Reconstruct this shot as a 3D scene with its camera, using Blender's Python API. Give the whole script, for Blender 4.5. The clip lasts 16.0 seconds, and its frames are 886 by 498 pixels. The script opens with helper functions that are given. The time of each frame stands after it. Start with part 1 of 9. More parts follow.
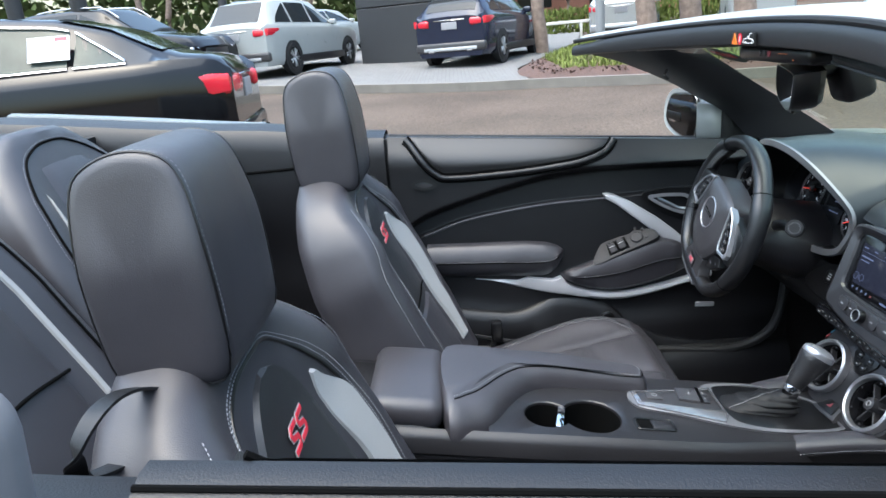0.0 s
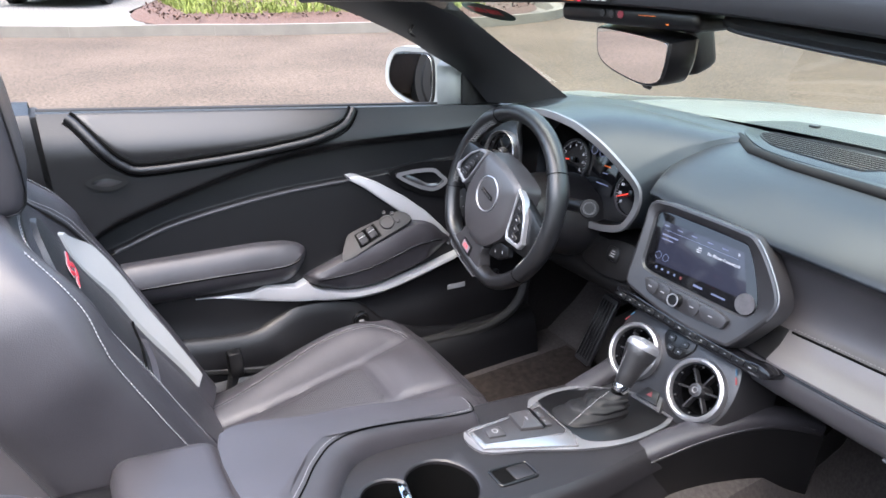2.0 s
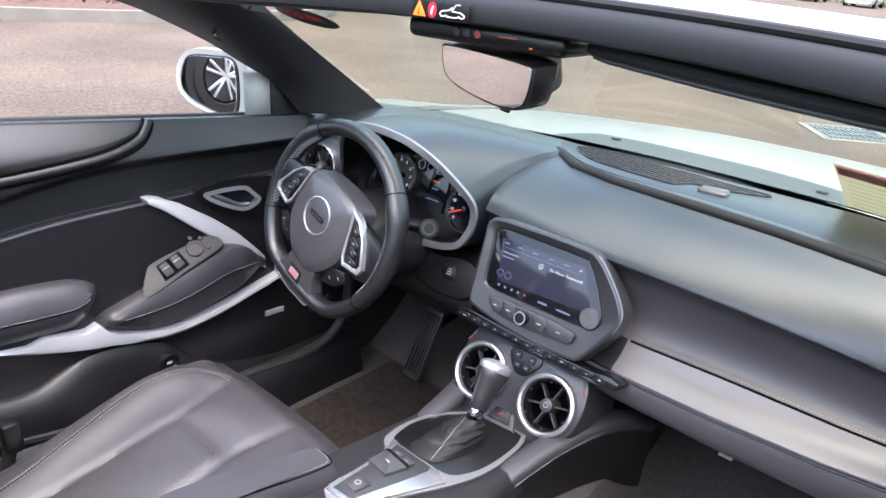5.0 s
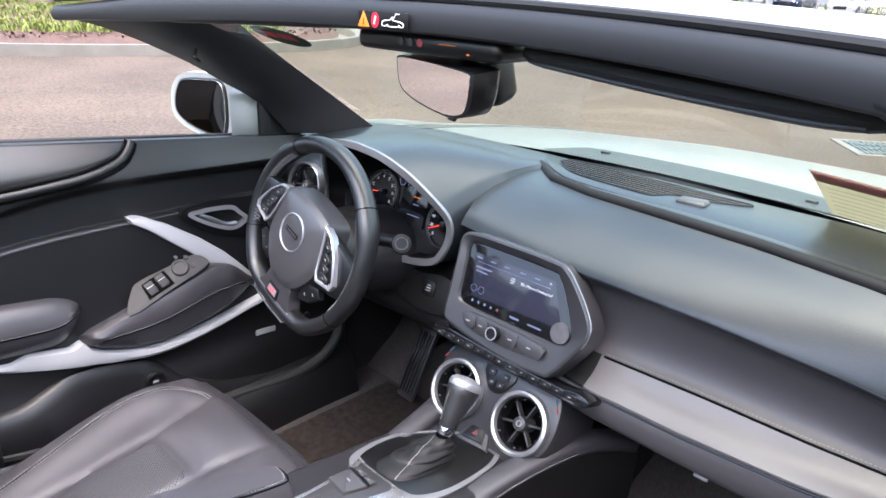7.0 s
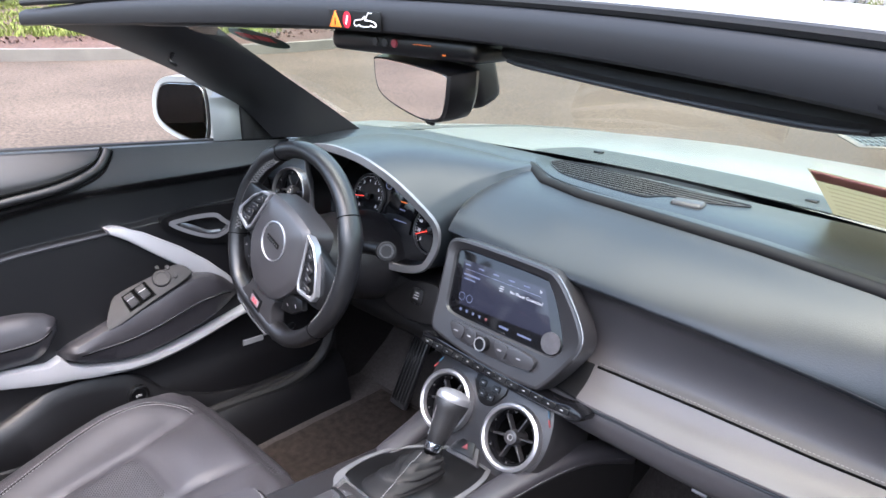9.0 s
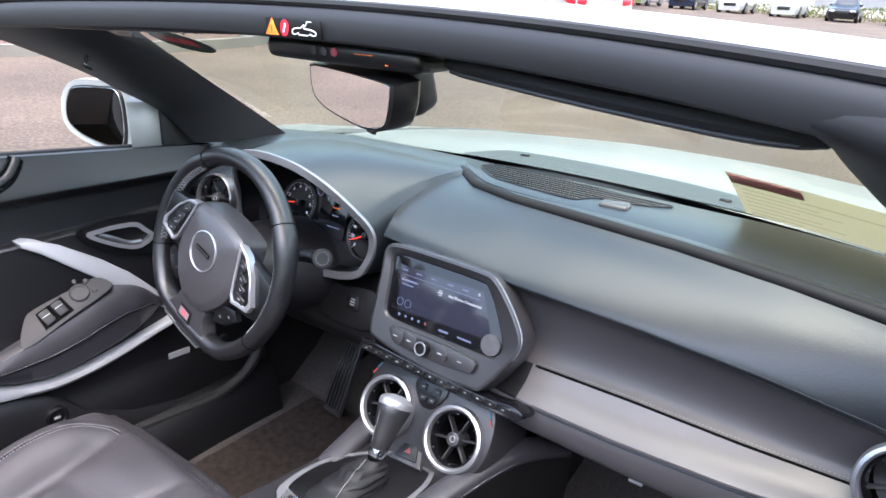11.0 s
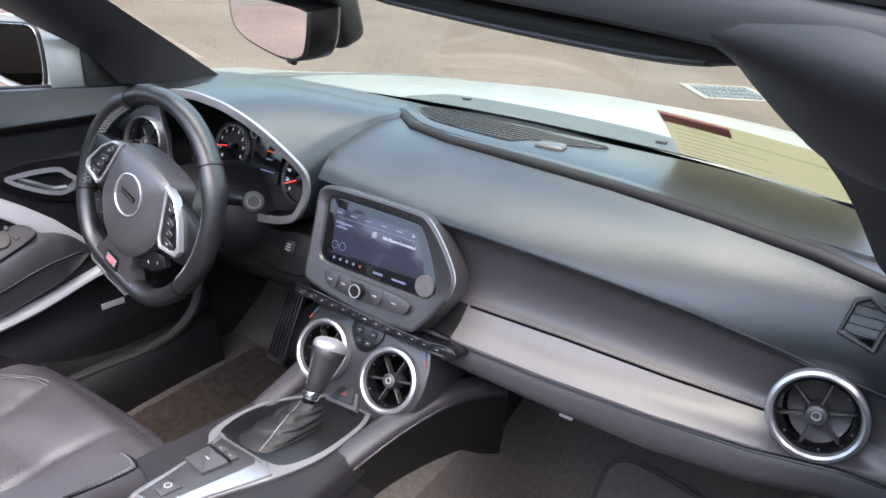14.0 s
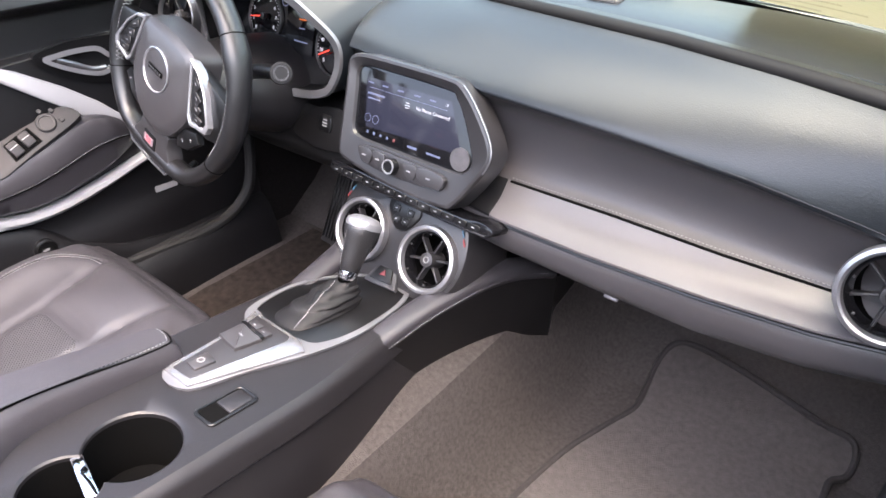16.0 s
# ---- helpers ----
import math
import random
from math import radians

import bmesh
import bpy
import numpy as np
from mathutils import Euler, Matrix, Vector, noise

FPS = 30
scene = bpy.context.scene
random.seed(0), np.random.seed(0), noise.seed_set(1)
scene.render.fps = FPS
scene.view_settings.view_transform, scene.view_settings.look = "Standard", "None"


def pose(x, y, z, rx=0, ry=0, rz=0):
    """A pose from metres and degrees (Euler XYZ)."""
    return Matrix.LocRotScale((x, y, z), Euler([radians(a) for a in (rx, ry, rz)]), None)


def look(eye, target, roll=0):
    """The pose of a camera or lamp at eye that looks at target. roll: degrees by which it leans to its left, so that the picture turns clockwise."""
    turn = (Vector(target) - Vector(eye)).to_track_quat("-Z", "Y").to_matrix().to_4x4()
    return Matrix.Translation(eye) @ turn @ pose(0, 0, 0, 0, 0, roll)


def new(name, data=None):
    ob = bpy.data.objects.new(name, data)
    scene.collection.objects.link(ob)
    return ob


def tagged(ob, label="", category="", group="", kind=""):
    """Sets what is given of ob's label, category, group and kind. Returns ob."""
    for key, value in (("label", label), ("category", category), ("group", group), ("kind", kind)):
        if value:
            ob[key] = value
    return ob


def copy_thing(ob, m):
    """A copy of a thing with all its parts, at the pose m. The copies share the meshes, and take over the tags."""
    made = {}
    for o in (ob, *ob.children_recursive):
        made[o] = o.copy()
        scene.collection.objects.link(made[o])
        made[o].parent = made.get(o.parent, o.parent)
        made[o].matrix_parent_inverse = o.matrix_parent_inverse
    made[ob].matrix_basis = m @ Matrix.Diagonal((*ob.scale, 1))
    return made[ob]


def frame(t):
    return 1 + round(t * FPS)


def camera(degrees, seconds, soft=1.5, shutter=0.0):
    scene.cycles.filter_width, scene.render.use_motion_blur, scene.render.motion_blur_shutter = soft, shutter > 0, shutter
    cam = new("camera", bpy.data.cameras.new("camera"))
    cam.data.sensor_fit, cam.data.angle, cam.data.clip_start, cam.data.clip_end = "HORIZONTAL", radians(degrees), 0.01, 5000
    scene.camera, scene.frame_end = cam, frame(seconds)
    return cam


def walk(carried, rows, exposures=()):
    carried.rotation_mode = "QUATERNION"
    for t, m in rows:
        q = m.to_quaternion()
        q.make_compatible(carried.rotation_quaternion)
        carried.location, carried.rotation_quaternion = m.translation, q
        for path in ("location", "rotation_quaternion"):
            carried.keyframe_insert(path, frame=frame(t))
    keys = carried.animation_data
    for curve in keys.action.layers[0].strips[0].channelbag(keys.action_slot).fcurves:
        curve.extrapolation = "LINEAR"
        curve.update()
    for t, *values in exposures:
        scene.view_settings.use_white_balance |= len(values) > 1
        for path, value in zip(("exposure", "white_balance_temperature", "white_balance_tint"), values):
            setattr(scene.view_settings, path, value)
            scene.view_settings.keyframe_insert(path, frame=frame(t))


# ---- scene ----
cam = camera(66.44, 16.0, soft=1.6)

PATH = [
    (0, look((1.076, -0.547, 1.236), (0.124, -0.583, 0.932), -5.23)),
    (0.5, look((0.900, -0.706, 1.235), (-0.009, -0.504, 0.871), -2.03)),
    (1, look((0.774, -0.729, 1.213), (-0.071, -0.362, 0.823), 0.56)),
    (1.5, look((0.701, -0.667, 1.189), (-0.151, -0.298, 0.817), -0.84)),
    (2, look((0.663, -0.699, 1.229), (-0.136, -0.247, 0.834), -0.66)),
    (2.5, look((0.622, -0.757, 1.233), (-0.105, -0.191, 0.845), 0.69)),
    (3, look((0.599, -0.742, 1.234), (-0.104, -0.146, 0.846), 1.06)),
    (3.5, look((0.580, -0.713, 1.241), (-0.124, -0.113, 0.860), 0.69)),
    (4, look((0.529, -0.733, 1.240), (-0.153, -0.122, 0.838), 1.17)),
    (4.5, look((0.501, -0.736, 1.228), (-0.093, -0.054, 0.802), 3.37)),
    (5, look((0.526, -0.719, 1.239), (-0.072, -0.018, 0.848), 3.91)),
    (5.2, look((0.540, -0.714, 1.245), (-0.078, -0.020, 0.873), 3.57)),
    (7.5, look((0.604, -0.599, 1.218), (-0.053, 0.064, 0.859), 1.44)),
    (8, look((0.606, -0.568, 1.217), (-0.064, 0.077, 0.849), 0.48)),
    (10.3, look((0.557, -0.620, 1.230), (-0.021, 0.111, 0.867), 1.97)),
    (10.5, look((0.558, -0.618, 1.230), (-0.009, 0.119, 0.863), 1.94)),
    (11, look((0.565, -0.611, 1.233), (0.009, 0.138, 0.873), 2.26)),
    (11.5, look((0.560, -0.623, 1.225), (0.018, 0.139, 0.870), 3.73)),
    (12, look((0.548, -0.626, 1.221), (0.032, 0.152, 0.861), 4.84)),
    (12.5, look((0.556, -0.611, 1.209), (0.066, 0.173, 0.827), 4.81)),
    (13, look((0.581, -0.594, 1.207), (0.098, 0.183, 0.801), 4.15)),
    (13.5, look((0.586, -0.594, 1.209), (0.107, 0.182, 0.797), 4.12)),
    (14, look((0.594, -0.588, 1.208), (0.105, 0.179, 0.792), 3.39)),
    (14.5, look((0.605, -0.572, 1.207), (0.113, 0.187, 0.781), 2.59)),
    (15, look((0.604, -0.536, 1.186), (0.094, 0.201, 0.742), 1.43)),
    (15.5, look((0.591, -0.492, 1.155), (0.036, 0.185, 0.672), -0.61)),
    (16, look((0.617, -0.510, 1.163), (0.085, 0.122, 0.600), -0.91)),
]
walk(cam, PATH, exposures=[(0, 2.22, 5800, 4), (0.5, 2.75, 6100, 6), (1.0, 2.9, 6130, 10), (1.6, 2.95, 6180, 12), (5.2, 2.95, 6170, 15), (11, 2.93, 6080, 14), (14.5, 3.03, 6300, 16), (15.2, 3.12, 6350, 17), (16, 3.34, 6700, 18)])


# ---- sky and sun: bright overcast afternoon ----
sky_world = bpy.data.worlds.new("sky")
scene.world = sky_world
sky_world.use_nodes = True
nt = sky_world.node_tree
sky = nt.nodes.new("ShaderNodeTexSky")
sky.sky_type = "NISHITA"
sky.sun_disc = False
sky.sun_elevation = radians(72)
sky.sun_rotation = radians(135)
sky.air_density, sky.dust_density, sky.ozone_density = 1.6, 5.0, 0.6
bg = nt.nodes["Background"]
bg.inputs["Strength"].default_value = 0.125
nt.links.new(sky.outputs["Color"], bg.inputs["Color"])

sun = new("sun", bpy.data.lights.new("sun", "SUN"))
sun.data.energy = 0.95
sun.data.angle = radians(90)
sun.data.color = (1.0, 0.98, 0.97)
sun.matrix_world = look((1.7, -1.8, 8.0), (0, 0, 0))


# ---- helpers ----
V = Vector


def catmull(pts, n=8, closed=False):
    """A smooth line through pts, n steps between two of them."""
    p = [V(q) for q in pts]
    m = len(p)
    out = []
    for i in range(m if closed else m - 1):
        if closed:
            a, b, c, d = p[(i - 1) % m], p[i], p[(i + 1) % m], p[(i + 2) % m]
        else:
            b, c = p[i], p[i + 1]
            a = p[i - 1] if i else b + (b - c)
            d = p[i + 2] if i + 2 < m else c + (c - b)
        for k in range(n):
            t = k / n
            out.append(0.5 * (2 * b + (c - a) * t + (2 * a - 5 * b + 4 * c - d) * t * t + (3 * b - a - 3 * c + d) * t ** 3))
    if not closed:
        out.append(p[-1].copy())
    return out


def lerp_table(table, x):
    """Rows (x, values...) in order of x, read between the rows with soft steps."""
    if x <= table[0][0]:
        return table[0][1:]
    for a, b in zip(table, table[1:]):
        if x <= b[0]:
            t = (x - a[0]) / (b[0] - a[0])
            return tuple(u + (w - u) * t for u, w in zip(a[1:], b[1:]))
    return table[-1][1:]


def sstep(a, b, x):
    t = min(1.0, max(0.0, (x - a) / (b - a)))
    return t * t * (3 - 2 * t)


def sheet(rows, closed=False, cap=False, flip=False):
    """A bmesh from rows of points; closed joins each row's end to its start, cap fills the first and last row."""
    bm = bmesh.new()
    vs = [[bm.verts.new(p) for p in r] for r in rows]
    n = len(rows[0])
    for a, b in zip(vs, vs[1:]):
        for j in range(n if closed else n - 1):
            k = (j + 1) % n
            q = [a[j], a[k], b[k], b[j]]
            bm.faces.new(q[::-1] if flip else q)
    if cap:
        bm.faces.new(vs[0] if flip else vs[0][::-1])
        bm.faces.new(vs[-1][::-1] if flip else vs[-1])
    return bm


def thicken(bm, d):
    """Gives a sheet a back side d behind its normals."""
    bm.normal_update()
    bmesh.ops.solidify(bm, geom=bm.faces[:], thickness=d)
    return bm


def frames_along(path, up=(0, 0, 1), closed=False):
    out, n = [], len(path)
    upv = V(up)
    for i, p in enumerate(path):
        a = path[i - 1] if i or closed else path[0]
        b = path[(i + 1) % n] if i + 1 < n or closed else path[-1]
        t = (b - a).normalized()
        s = t.cross(upv)
        s = s.normalized() if s.length > 1e-5 else V((1, 0, 0))
        out.append((p, t, s, s.cross(t).normalized()))
    return out


def sweep(path, section, up=(0, 0, 1), scale=None, closed=False):
    """A closed section (side, up) drawn along a path."""
    rows = []
    fr = frames_along([V(p) for p in path], up, closed)
    for i, (p, t, s, u) in enumerate(fr):
        k = scale(i / (len(fr) - 1)) if scale else 1.0
        rows.append([p + s * (a * k) + u * (b * k) for a, b in section])
    if closed:
        rows.append(rows[0])
    bm = sheet(rows, closed=True, cap=not closed)
    if closed:
        bmesh.ops.remove_doubles(bm, verts=bm.verts[:], dist=1e-6)
    bmesh.ops.recalc_face_normals(bm, faces=bm.faces[:])
    return bm


def circle(r, n=10, ry=None):
    return [(r * math.cos(2 * math.pi * k / n), (ry or r) * math.sin(2 * math.pi * k / n)) for k in range(n)]


def tube(path, r, n=8, up=(0, 0, 1), scale=None, closed=False):
    return sweep(path, circle(r, n), up, scale, closed)


def lathe(profile, n=40, M=None):
    """A profile of (radius, height) turned round z."""
    rows = [[V((r * math.cos(2 * math.pi * k / n), r * math.sin(2 * math.pi * k / n), h)) for k in range(n)] for r, h in profile]
    bm = sheet(rows, closed=True, cap=False)
    bmesh.ops.remove_doubles(bm, verts=bm.verts[:], dist=1e-6)
    bmesh.ops.dissolve_degenerate(bm, dist=1e-7, edges=bm.edges[:])
    bmesh.ops.recalc_face_normals(bm, faces=bm.faces[:])
    return moved(bm, M)


def cut(bm, tool):
    """The first bmesh less the second."""
    obs = []
    for b in (bm, tool):
        me = bpy.data.meshes.new("cut")
        b.to_mesh(me)
        b.free()
        ob = bpy.data.objects.new("cut", me)
        scene.collection.objects.link(ob)
        obs.append(ob)
    md = obs[0].modifiers.new("cut", "BOOLEAN")
    md.object, md.operation, md.solver = obs[1], "DIFFERENCE", "EXACT"
    done = obs[0].evaluated_get(bpy.context.evaluated_depsgraph_get())
    out = bmesh.new()
    out.from_mesh(done.to_mesh())
    done.to_mesh_clear()
    for ob in obs:
        me = ob.data
        bpy.data.objects.remove(ob)
        bpy.data.meshes.remove(me)
    return out


def rrect(w, h, r, n=4):
    """A rounded rectangle round the origin."""
    out = []
    for cx, cy, a0 in ((w / 2 - r, h / 2 - r, 0), (-w / 2 + r, h / 2 - r, 90), (-w / 2 + r, -h / 2 + r, 180), (w / 2 - r, -h / 2 + r, 270)):
        out += [V((cx + r * math.cos(radians(a0 + 90 * k / n)), cy + r * math.sin(radians(a0 + 90 * k / n)))) for k in range(n + 1)]
    return out


def moved(bm, M):
    if M is not None:
        bm.transform(M)
        if M.determinant() < 0:
            bmesh.ops.reverse_faces(bm, faces=bm.faces[:])
    return bm


def rbox(sx, sy, sz, r=0.004, seg=2, M=None):
    """A box of these sizes round the origin with rounded edges."""
    bm = bmesh.new()
    bmesh.ops.create_cube(bm, size=1)
    bmesh.ops.scale(bm, vec=(sx, sy, sz), verts=bm.verts[:])
    bmesh.ops.bevel(bm, geom=bm.edges[:], offset=min(r, 0.49 * min(sx, sy, sz)), segments=seg, affect="EDGES", profile=0.5)
    return moved(bm, M)


def inset_line(pts, d):
    """A closed outline in 2D (counter-clockwise) drawn in by d."""
    n, out = len(pts), []
    for i in range(n):
        a, b, c = (V(pts[i - 1][:2]), V(pts[i][:2]), V(pts[(i + 1) % n][:2]))
        e, g = (b - a).normalized(), (c - b).normalized()
        m = V((-e.y, e.x)) + V((-g.y, g.x))
        k = m.length
        out.append(b + m / max(k, 0.3) * (d * 2 / max(k, 1.2)) if k > 1e-6 else b)
    return out


def area2(pts):
    return sum(a[0] * b[1] - b[0] * a[1] for a, b in zip(pts, list(pts[1:]) + [pts[0]]))


def prism(outline, h, b=0.002, M=None, base=0.0):
    """An outline in xy raised from base to h along z, with a rounded top edge b."""
    o = [V(p[:2]) for p in outline]
    if area2(o) < 0:
        o = o[::-1]
    rings = [(0.0, base), (0.0, h - b), (b * 0.3, h - b * 0.3), (b, h)]
    rows = [[V((q.x, q.y, z)) for q in (inset_line(o, d) if d else o)] for d, z in rings]
    bm = sheet(rows, closed=True, cap=True)
    bmesh.ops.recalc_face_normals(bm, faces=bm.faces[:])
    return moved(bm, M)


def ring_plate(outer, inner, h, b=0.002, M=None, base=0.0):
    """A flat frame between two outlines with the same number of points."""
    rows = []
    o = [V(p[:2]) for p in outer]
    i = [V(p[:2]) for p in inner]
    for line, z in ((o, base), (o, h - b), (inset_line(o, b), h), (inset_line(i, -b), h), (i, h - b), (i, base)):
        rows.append([V((q.x, q.y, z)) for q in line])
    rows.append(rows[0])
    bm = sheet(rows, closed=True)
    bmesh.ops.remove_doubles(bm, verts=bm.verts[:], dist=1e-7)
    bmesh.ops.recalc_face_normals(bm, faces=bm.faces[:])
    return moved(bm, M)


def axes(o, xdir, zdir):
    """A pose at o whose z points along zdir and whose x lies nearest to xdir."""
    z = V(zdir).normalized()
    y = z.cross(V(xdir)).normalized()
    x = y.cross(z)
    return Matrix(((x.x, y.x, z.x, o[0]), (x.y, y.y, z.y, o[1]), (x.z, y.z, z.z, o[2]), (0, 0, 0, 1)))


def joined(*bms):
    """One bmesh from several."""
    out = bmesh.new()
    for b in bms:
        me = bpy.data.meshes.new("join")
        b.to_mesh(me)
        out.from_mesh(me)
        bpy.data.meshes.remove(me)
        b.free()
    return out


def mesh_of(name, bm, material, sharp=0.62):
    bm.normal_update()
    for e in bm.edges:
        e.smooth = len(e.link_faces) != 2 or e.calc_face_angle(0) < sharp
    me = bpy.data.meshes.new(name)
    bm.to_mesh(me)
    bm.free()
    for p in me.polygons:
        p.use_smooth = True
    me.materials.append(material)
    return me


def thing(name, label, category, group="", kind="", at=(0, 0, 0)):
    ob = tagged(new(name), label, category, group, kind)
    ob.location = at
    ob.empty_display_size = 0.05
    return ob


def part(name, bm, material, parent, label="", M=None, sharp=0.62):
    """One mesh object under a thing or a part."""
    ob = new(name, mesh_of(name, moved(bm, M), material, sharp))
    ob.parent = parent
    if label:
        ob["label"] = label
    return ob


def solo(name, bm, material, label, category, group="", kind="", M=None, sharp=0.62):
    return tagged(new(name, mesh_of(name, moved(bm, M), material, sharp)), label, category, group, kind)


def rebase(ob, at):
    """Moves a thing's origin to at and leaves its parts where they are."""
    seen = set()
    for c in ob.children_recursive:
        if c.type == "MESH" and c.data.name not in seen:
            seen.add(c.data.name)
            c.data.transform(Matrix.Translation(-V(at)))
    ob.location = at
    return ob


def stitches(path, up, step=0.0065, size=0.0011, lift=0.0, length=0.62):
    """Separate thread stitches along a line; up gives the side that they lie on."""
    size *= 0.78
    step *= 0.85
    p = [V(q) for q in path]
    bm = bmesh.new()
    left = step
    for a, b in zip(p, p[1:]):
        d = (b - a).length
        if d < 1e-7:
            continue
        t = (b - a) / d
        while left <= d:
            o = a + t * left
            u = V(up)
            s = t.cross(u).normalized()
            w = s.cross(t)
            c = [o + t * (k * step * length * 0.5) + s * (i * size * 0.5) + w * (lift + h) for k, i, h in
                 ((-1, -1, 0), (-1, 1, 0), (1, 1, 0), (1, -1, 0), (-0.7, -0.5, size * 0.7), (-0.7, 0.5, size * 0.7), (0.7, 0.5, size * 0.7), (0.7, -0.5, size * 0.7))]
            v = [bm.verts.new(q) for q in c]
            for f in ((4, 5, 6, 7), (0, 1, 5, 4), (1, 2, 6, 5), (2, 3, 7, 6), (3, 0, 4, 7)):
                bm.faces.new([v[k] for k in f])
            left += step
        left -= d
    bmesh.ops.recalc_face_normals(bm, faces=bm.faces[:])
    return bm


def text_bm(body, size, M, depth=0.0006, align="CENTER", offset=0.0):
    """Raised letters in the built-in font."""
    cu = bpy.data.curves.new("letters", "FONT")
    cu.body, cu.size, cu.extrude, cu.resolution_u = body, size, depth, 2
    cu.align_x, cu.align_y, cu.offset = align, "CENTER", offset
    ob = bpy.data.objects.new("letters", cu)
    me = bpy.data.meshes.new_from_object(ob)
    bm = bmesh.new()
    bm.from_mesh(me)
    bpy.data.objects.remove(ob)
    bpy.data.curves.remove(cu)
    bpy.data.meshes.remove(me)
    bm.transform(M)
    return bm


# ---- materials ----
def material(name, col, rough=0.5, metal=0.0, vary=0.15, scale=6.0, grain=0.0, grain_scale=600.0, rough_vary=0.08, coat=0.0, emit=None, emit_k=0.0,
             alpha_like=None, spec=0.5, sheen=0.0, random_vary=0.0):
    m = bpy.data.materials.new(name)
    m.use_nodes = True
    n, l = m.node_tree.nodes, m.node_tree.links
    b = n["Principled BSDF"]
    tc = n.new("ShaderNodeTexCoord")
    b.inputs["Metallic"].default_value = metal
    b.inputs["Specular IOR Level"].default_value = spec
    b.inputs["Coat Weight"].default_value = coat
    b.inputs["Coat Roughness"].default_value = 0.04
    b.inputs["Sheen Weight"].default_value = sheen
    big = n.new("ShaderNodeTexNoise")
    big.inputs["Scale"].default_value, big.inputs["Detail"].default_value = scale, 4
    l.new(tc.outputs["Object"], big.inputs["Vector"])
    fine = n.new("ShaderNodeTexNoise")
    fine.inputs["Scale"].default_value, fine.inputs["Detail"].default_value = grain_scale, 2
    l.new(tc.outputs["Object"], fine.inputs["Vector"])
    mixn = n.new("ShaderNodeMath")
    mixn.operation = "MULTIPLY_ADD"
    l.new(big.outputs["Fac"], mixn.inputs[0])
    mixn.inputs[1].default_value = 0.7
    half = n.new("ShaderNodeMath")
    half.operation = "MULTIPLY"
    l.new(fine.outputs["Fac"], half.inputs[0])
    half.inputs[1].default_value = 0.3
    l.new(half.outputs[0], mixn.inputs[2])
    ramp = n.new("ShaderNodeValToRGB")
    ramp.color_ramp.elements[0].position, ramp.color_ramp.elements[1].position = 0.3, 0.7
    ramp.color_ramp.elements[0].color = (*[c * (1 - vary) for c in col], 1)
    ramp.color_ramp.elements[1].color = (*[min(1, c * (1 + vary)) for c in col], 1)
    l.new(mixn.outputs[0], ramp.inputs["Fac"])
    out = ramp.outputs["Color"]
    if random_vary:
        info = n.new("ShaderNodeObjectInfo")
        hsv = n.new("ShaderNodeHueSaturation")
        mr = n.new("ShaderNodeMapRange")
        mr.inputs["To Min"].default_value, mr.inputs["To Max"].default_value = 1 - random_vary, 1 + random_vary
        l.new(info.outputs["Random"], mr.inputs["Value"])
        l.new(mr.outputs["Result"], hsv.inputs["Value"])
        l.new(out, hsv.inputs["Color"])
        out = hsv.outputs["Color"]
    l.new(out, b.inputs["Base Color"])
    mr = n.new("ShaderNodeMapRange")
    mr.inputs["To Min"].default_value, mr.inputs["To Max"].default_value = max(0.02, rough - rough_vary), min(1, rough + rough_vary)
    l.new(mixn.outputs[0], mr.inputs["Value"])
    l.new(mr.outputs["Result"], b.inputs["Roughness"])
    if grain:
        bump = n.new("ShaderNodeBump")
        bump.inputs["Strength"].default_value, bump.inputs["Distance"].default_value = grain, 0.6 / grain_scale
        l.new(fine.outputs["Fac"], bump.inputs["Height"])
        l.new(bump.outputs["Normal"], b.inputs["Normal"])
    if emit:
        b.inputs["Emission Color"].default_value, b.inputs["Emission Strength"].default_value = (*emit, 1), emit_k
    return m


def dotted(m, size=0.0045, depth=0.5, flat=False):
    """Adds rows of small holes to a material, as in perforated leather."""
    n, l = m.node_tree.nodes, m.node_tree.links
    tc = n.new("ShaderNodeTexCoord")
    vo = n.new("ShaderNodeTexVoronoi")
    vo.inputs["Scale"].default_value, vo.inputs["Randomness"].default_value = 1 / size, 0.0
    turn = n.new("ShaderNodeMapping")
    turn.inputs["Rotation"].default_value = (0, 0, radians(45))
    turn.inputs["Scale"].default_value = (1, 1, 0 if flat else 1)
    l.new(tc.outputs["Object"], turn.inputs["Vector"])
    l.new(turn.outputs["Vector"], vo.inputs["Vector"])
    mr = n.new("ShaderNodeMapRange")
    mr.inputs["From Min"].default_value, mr.inputs["From Max"].default_value = 0.18, 0.34
    l.new(vo.outputs["Distance"], mr.inputs["Value"])
    bump = n.new("ShaderNodeBump")
    bump.inputs["Strength"].default_value, bump.inputs["Distance"].default_value = depth, 0.0012
    l.new(mr.outputs["Result"], bump.inputs["Height"])
    l.new(bump.outputs["Normal"], n["Principled BSDF"].inputs["Normal"])
    return m


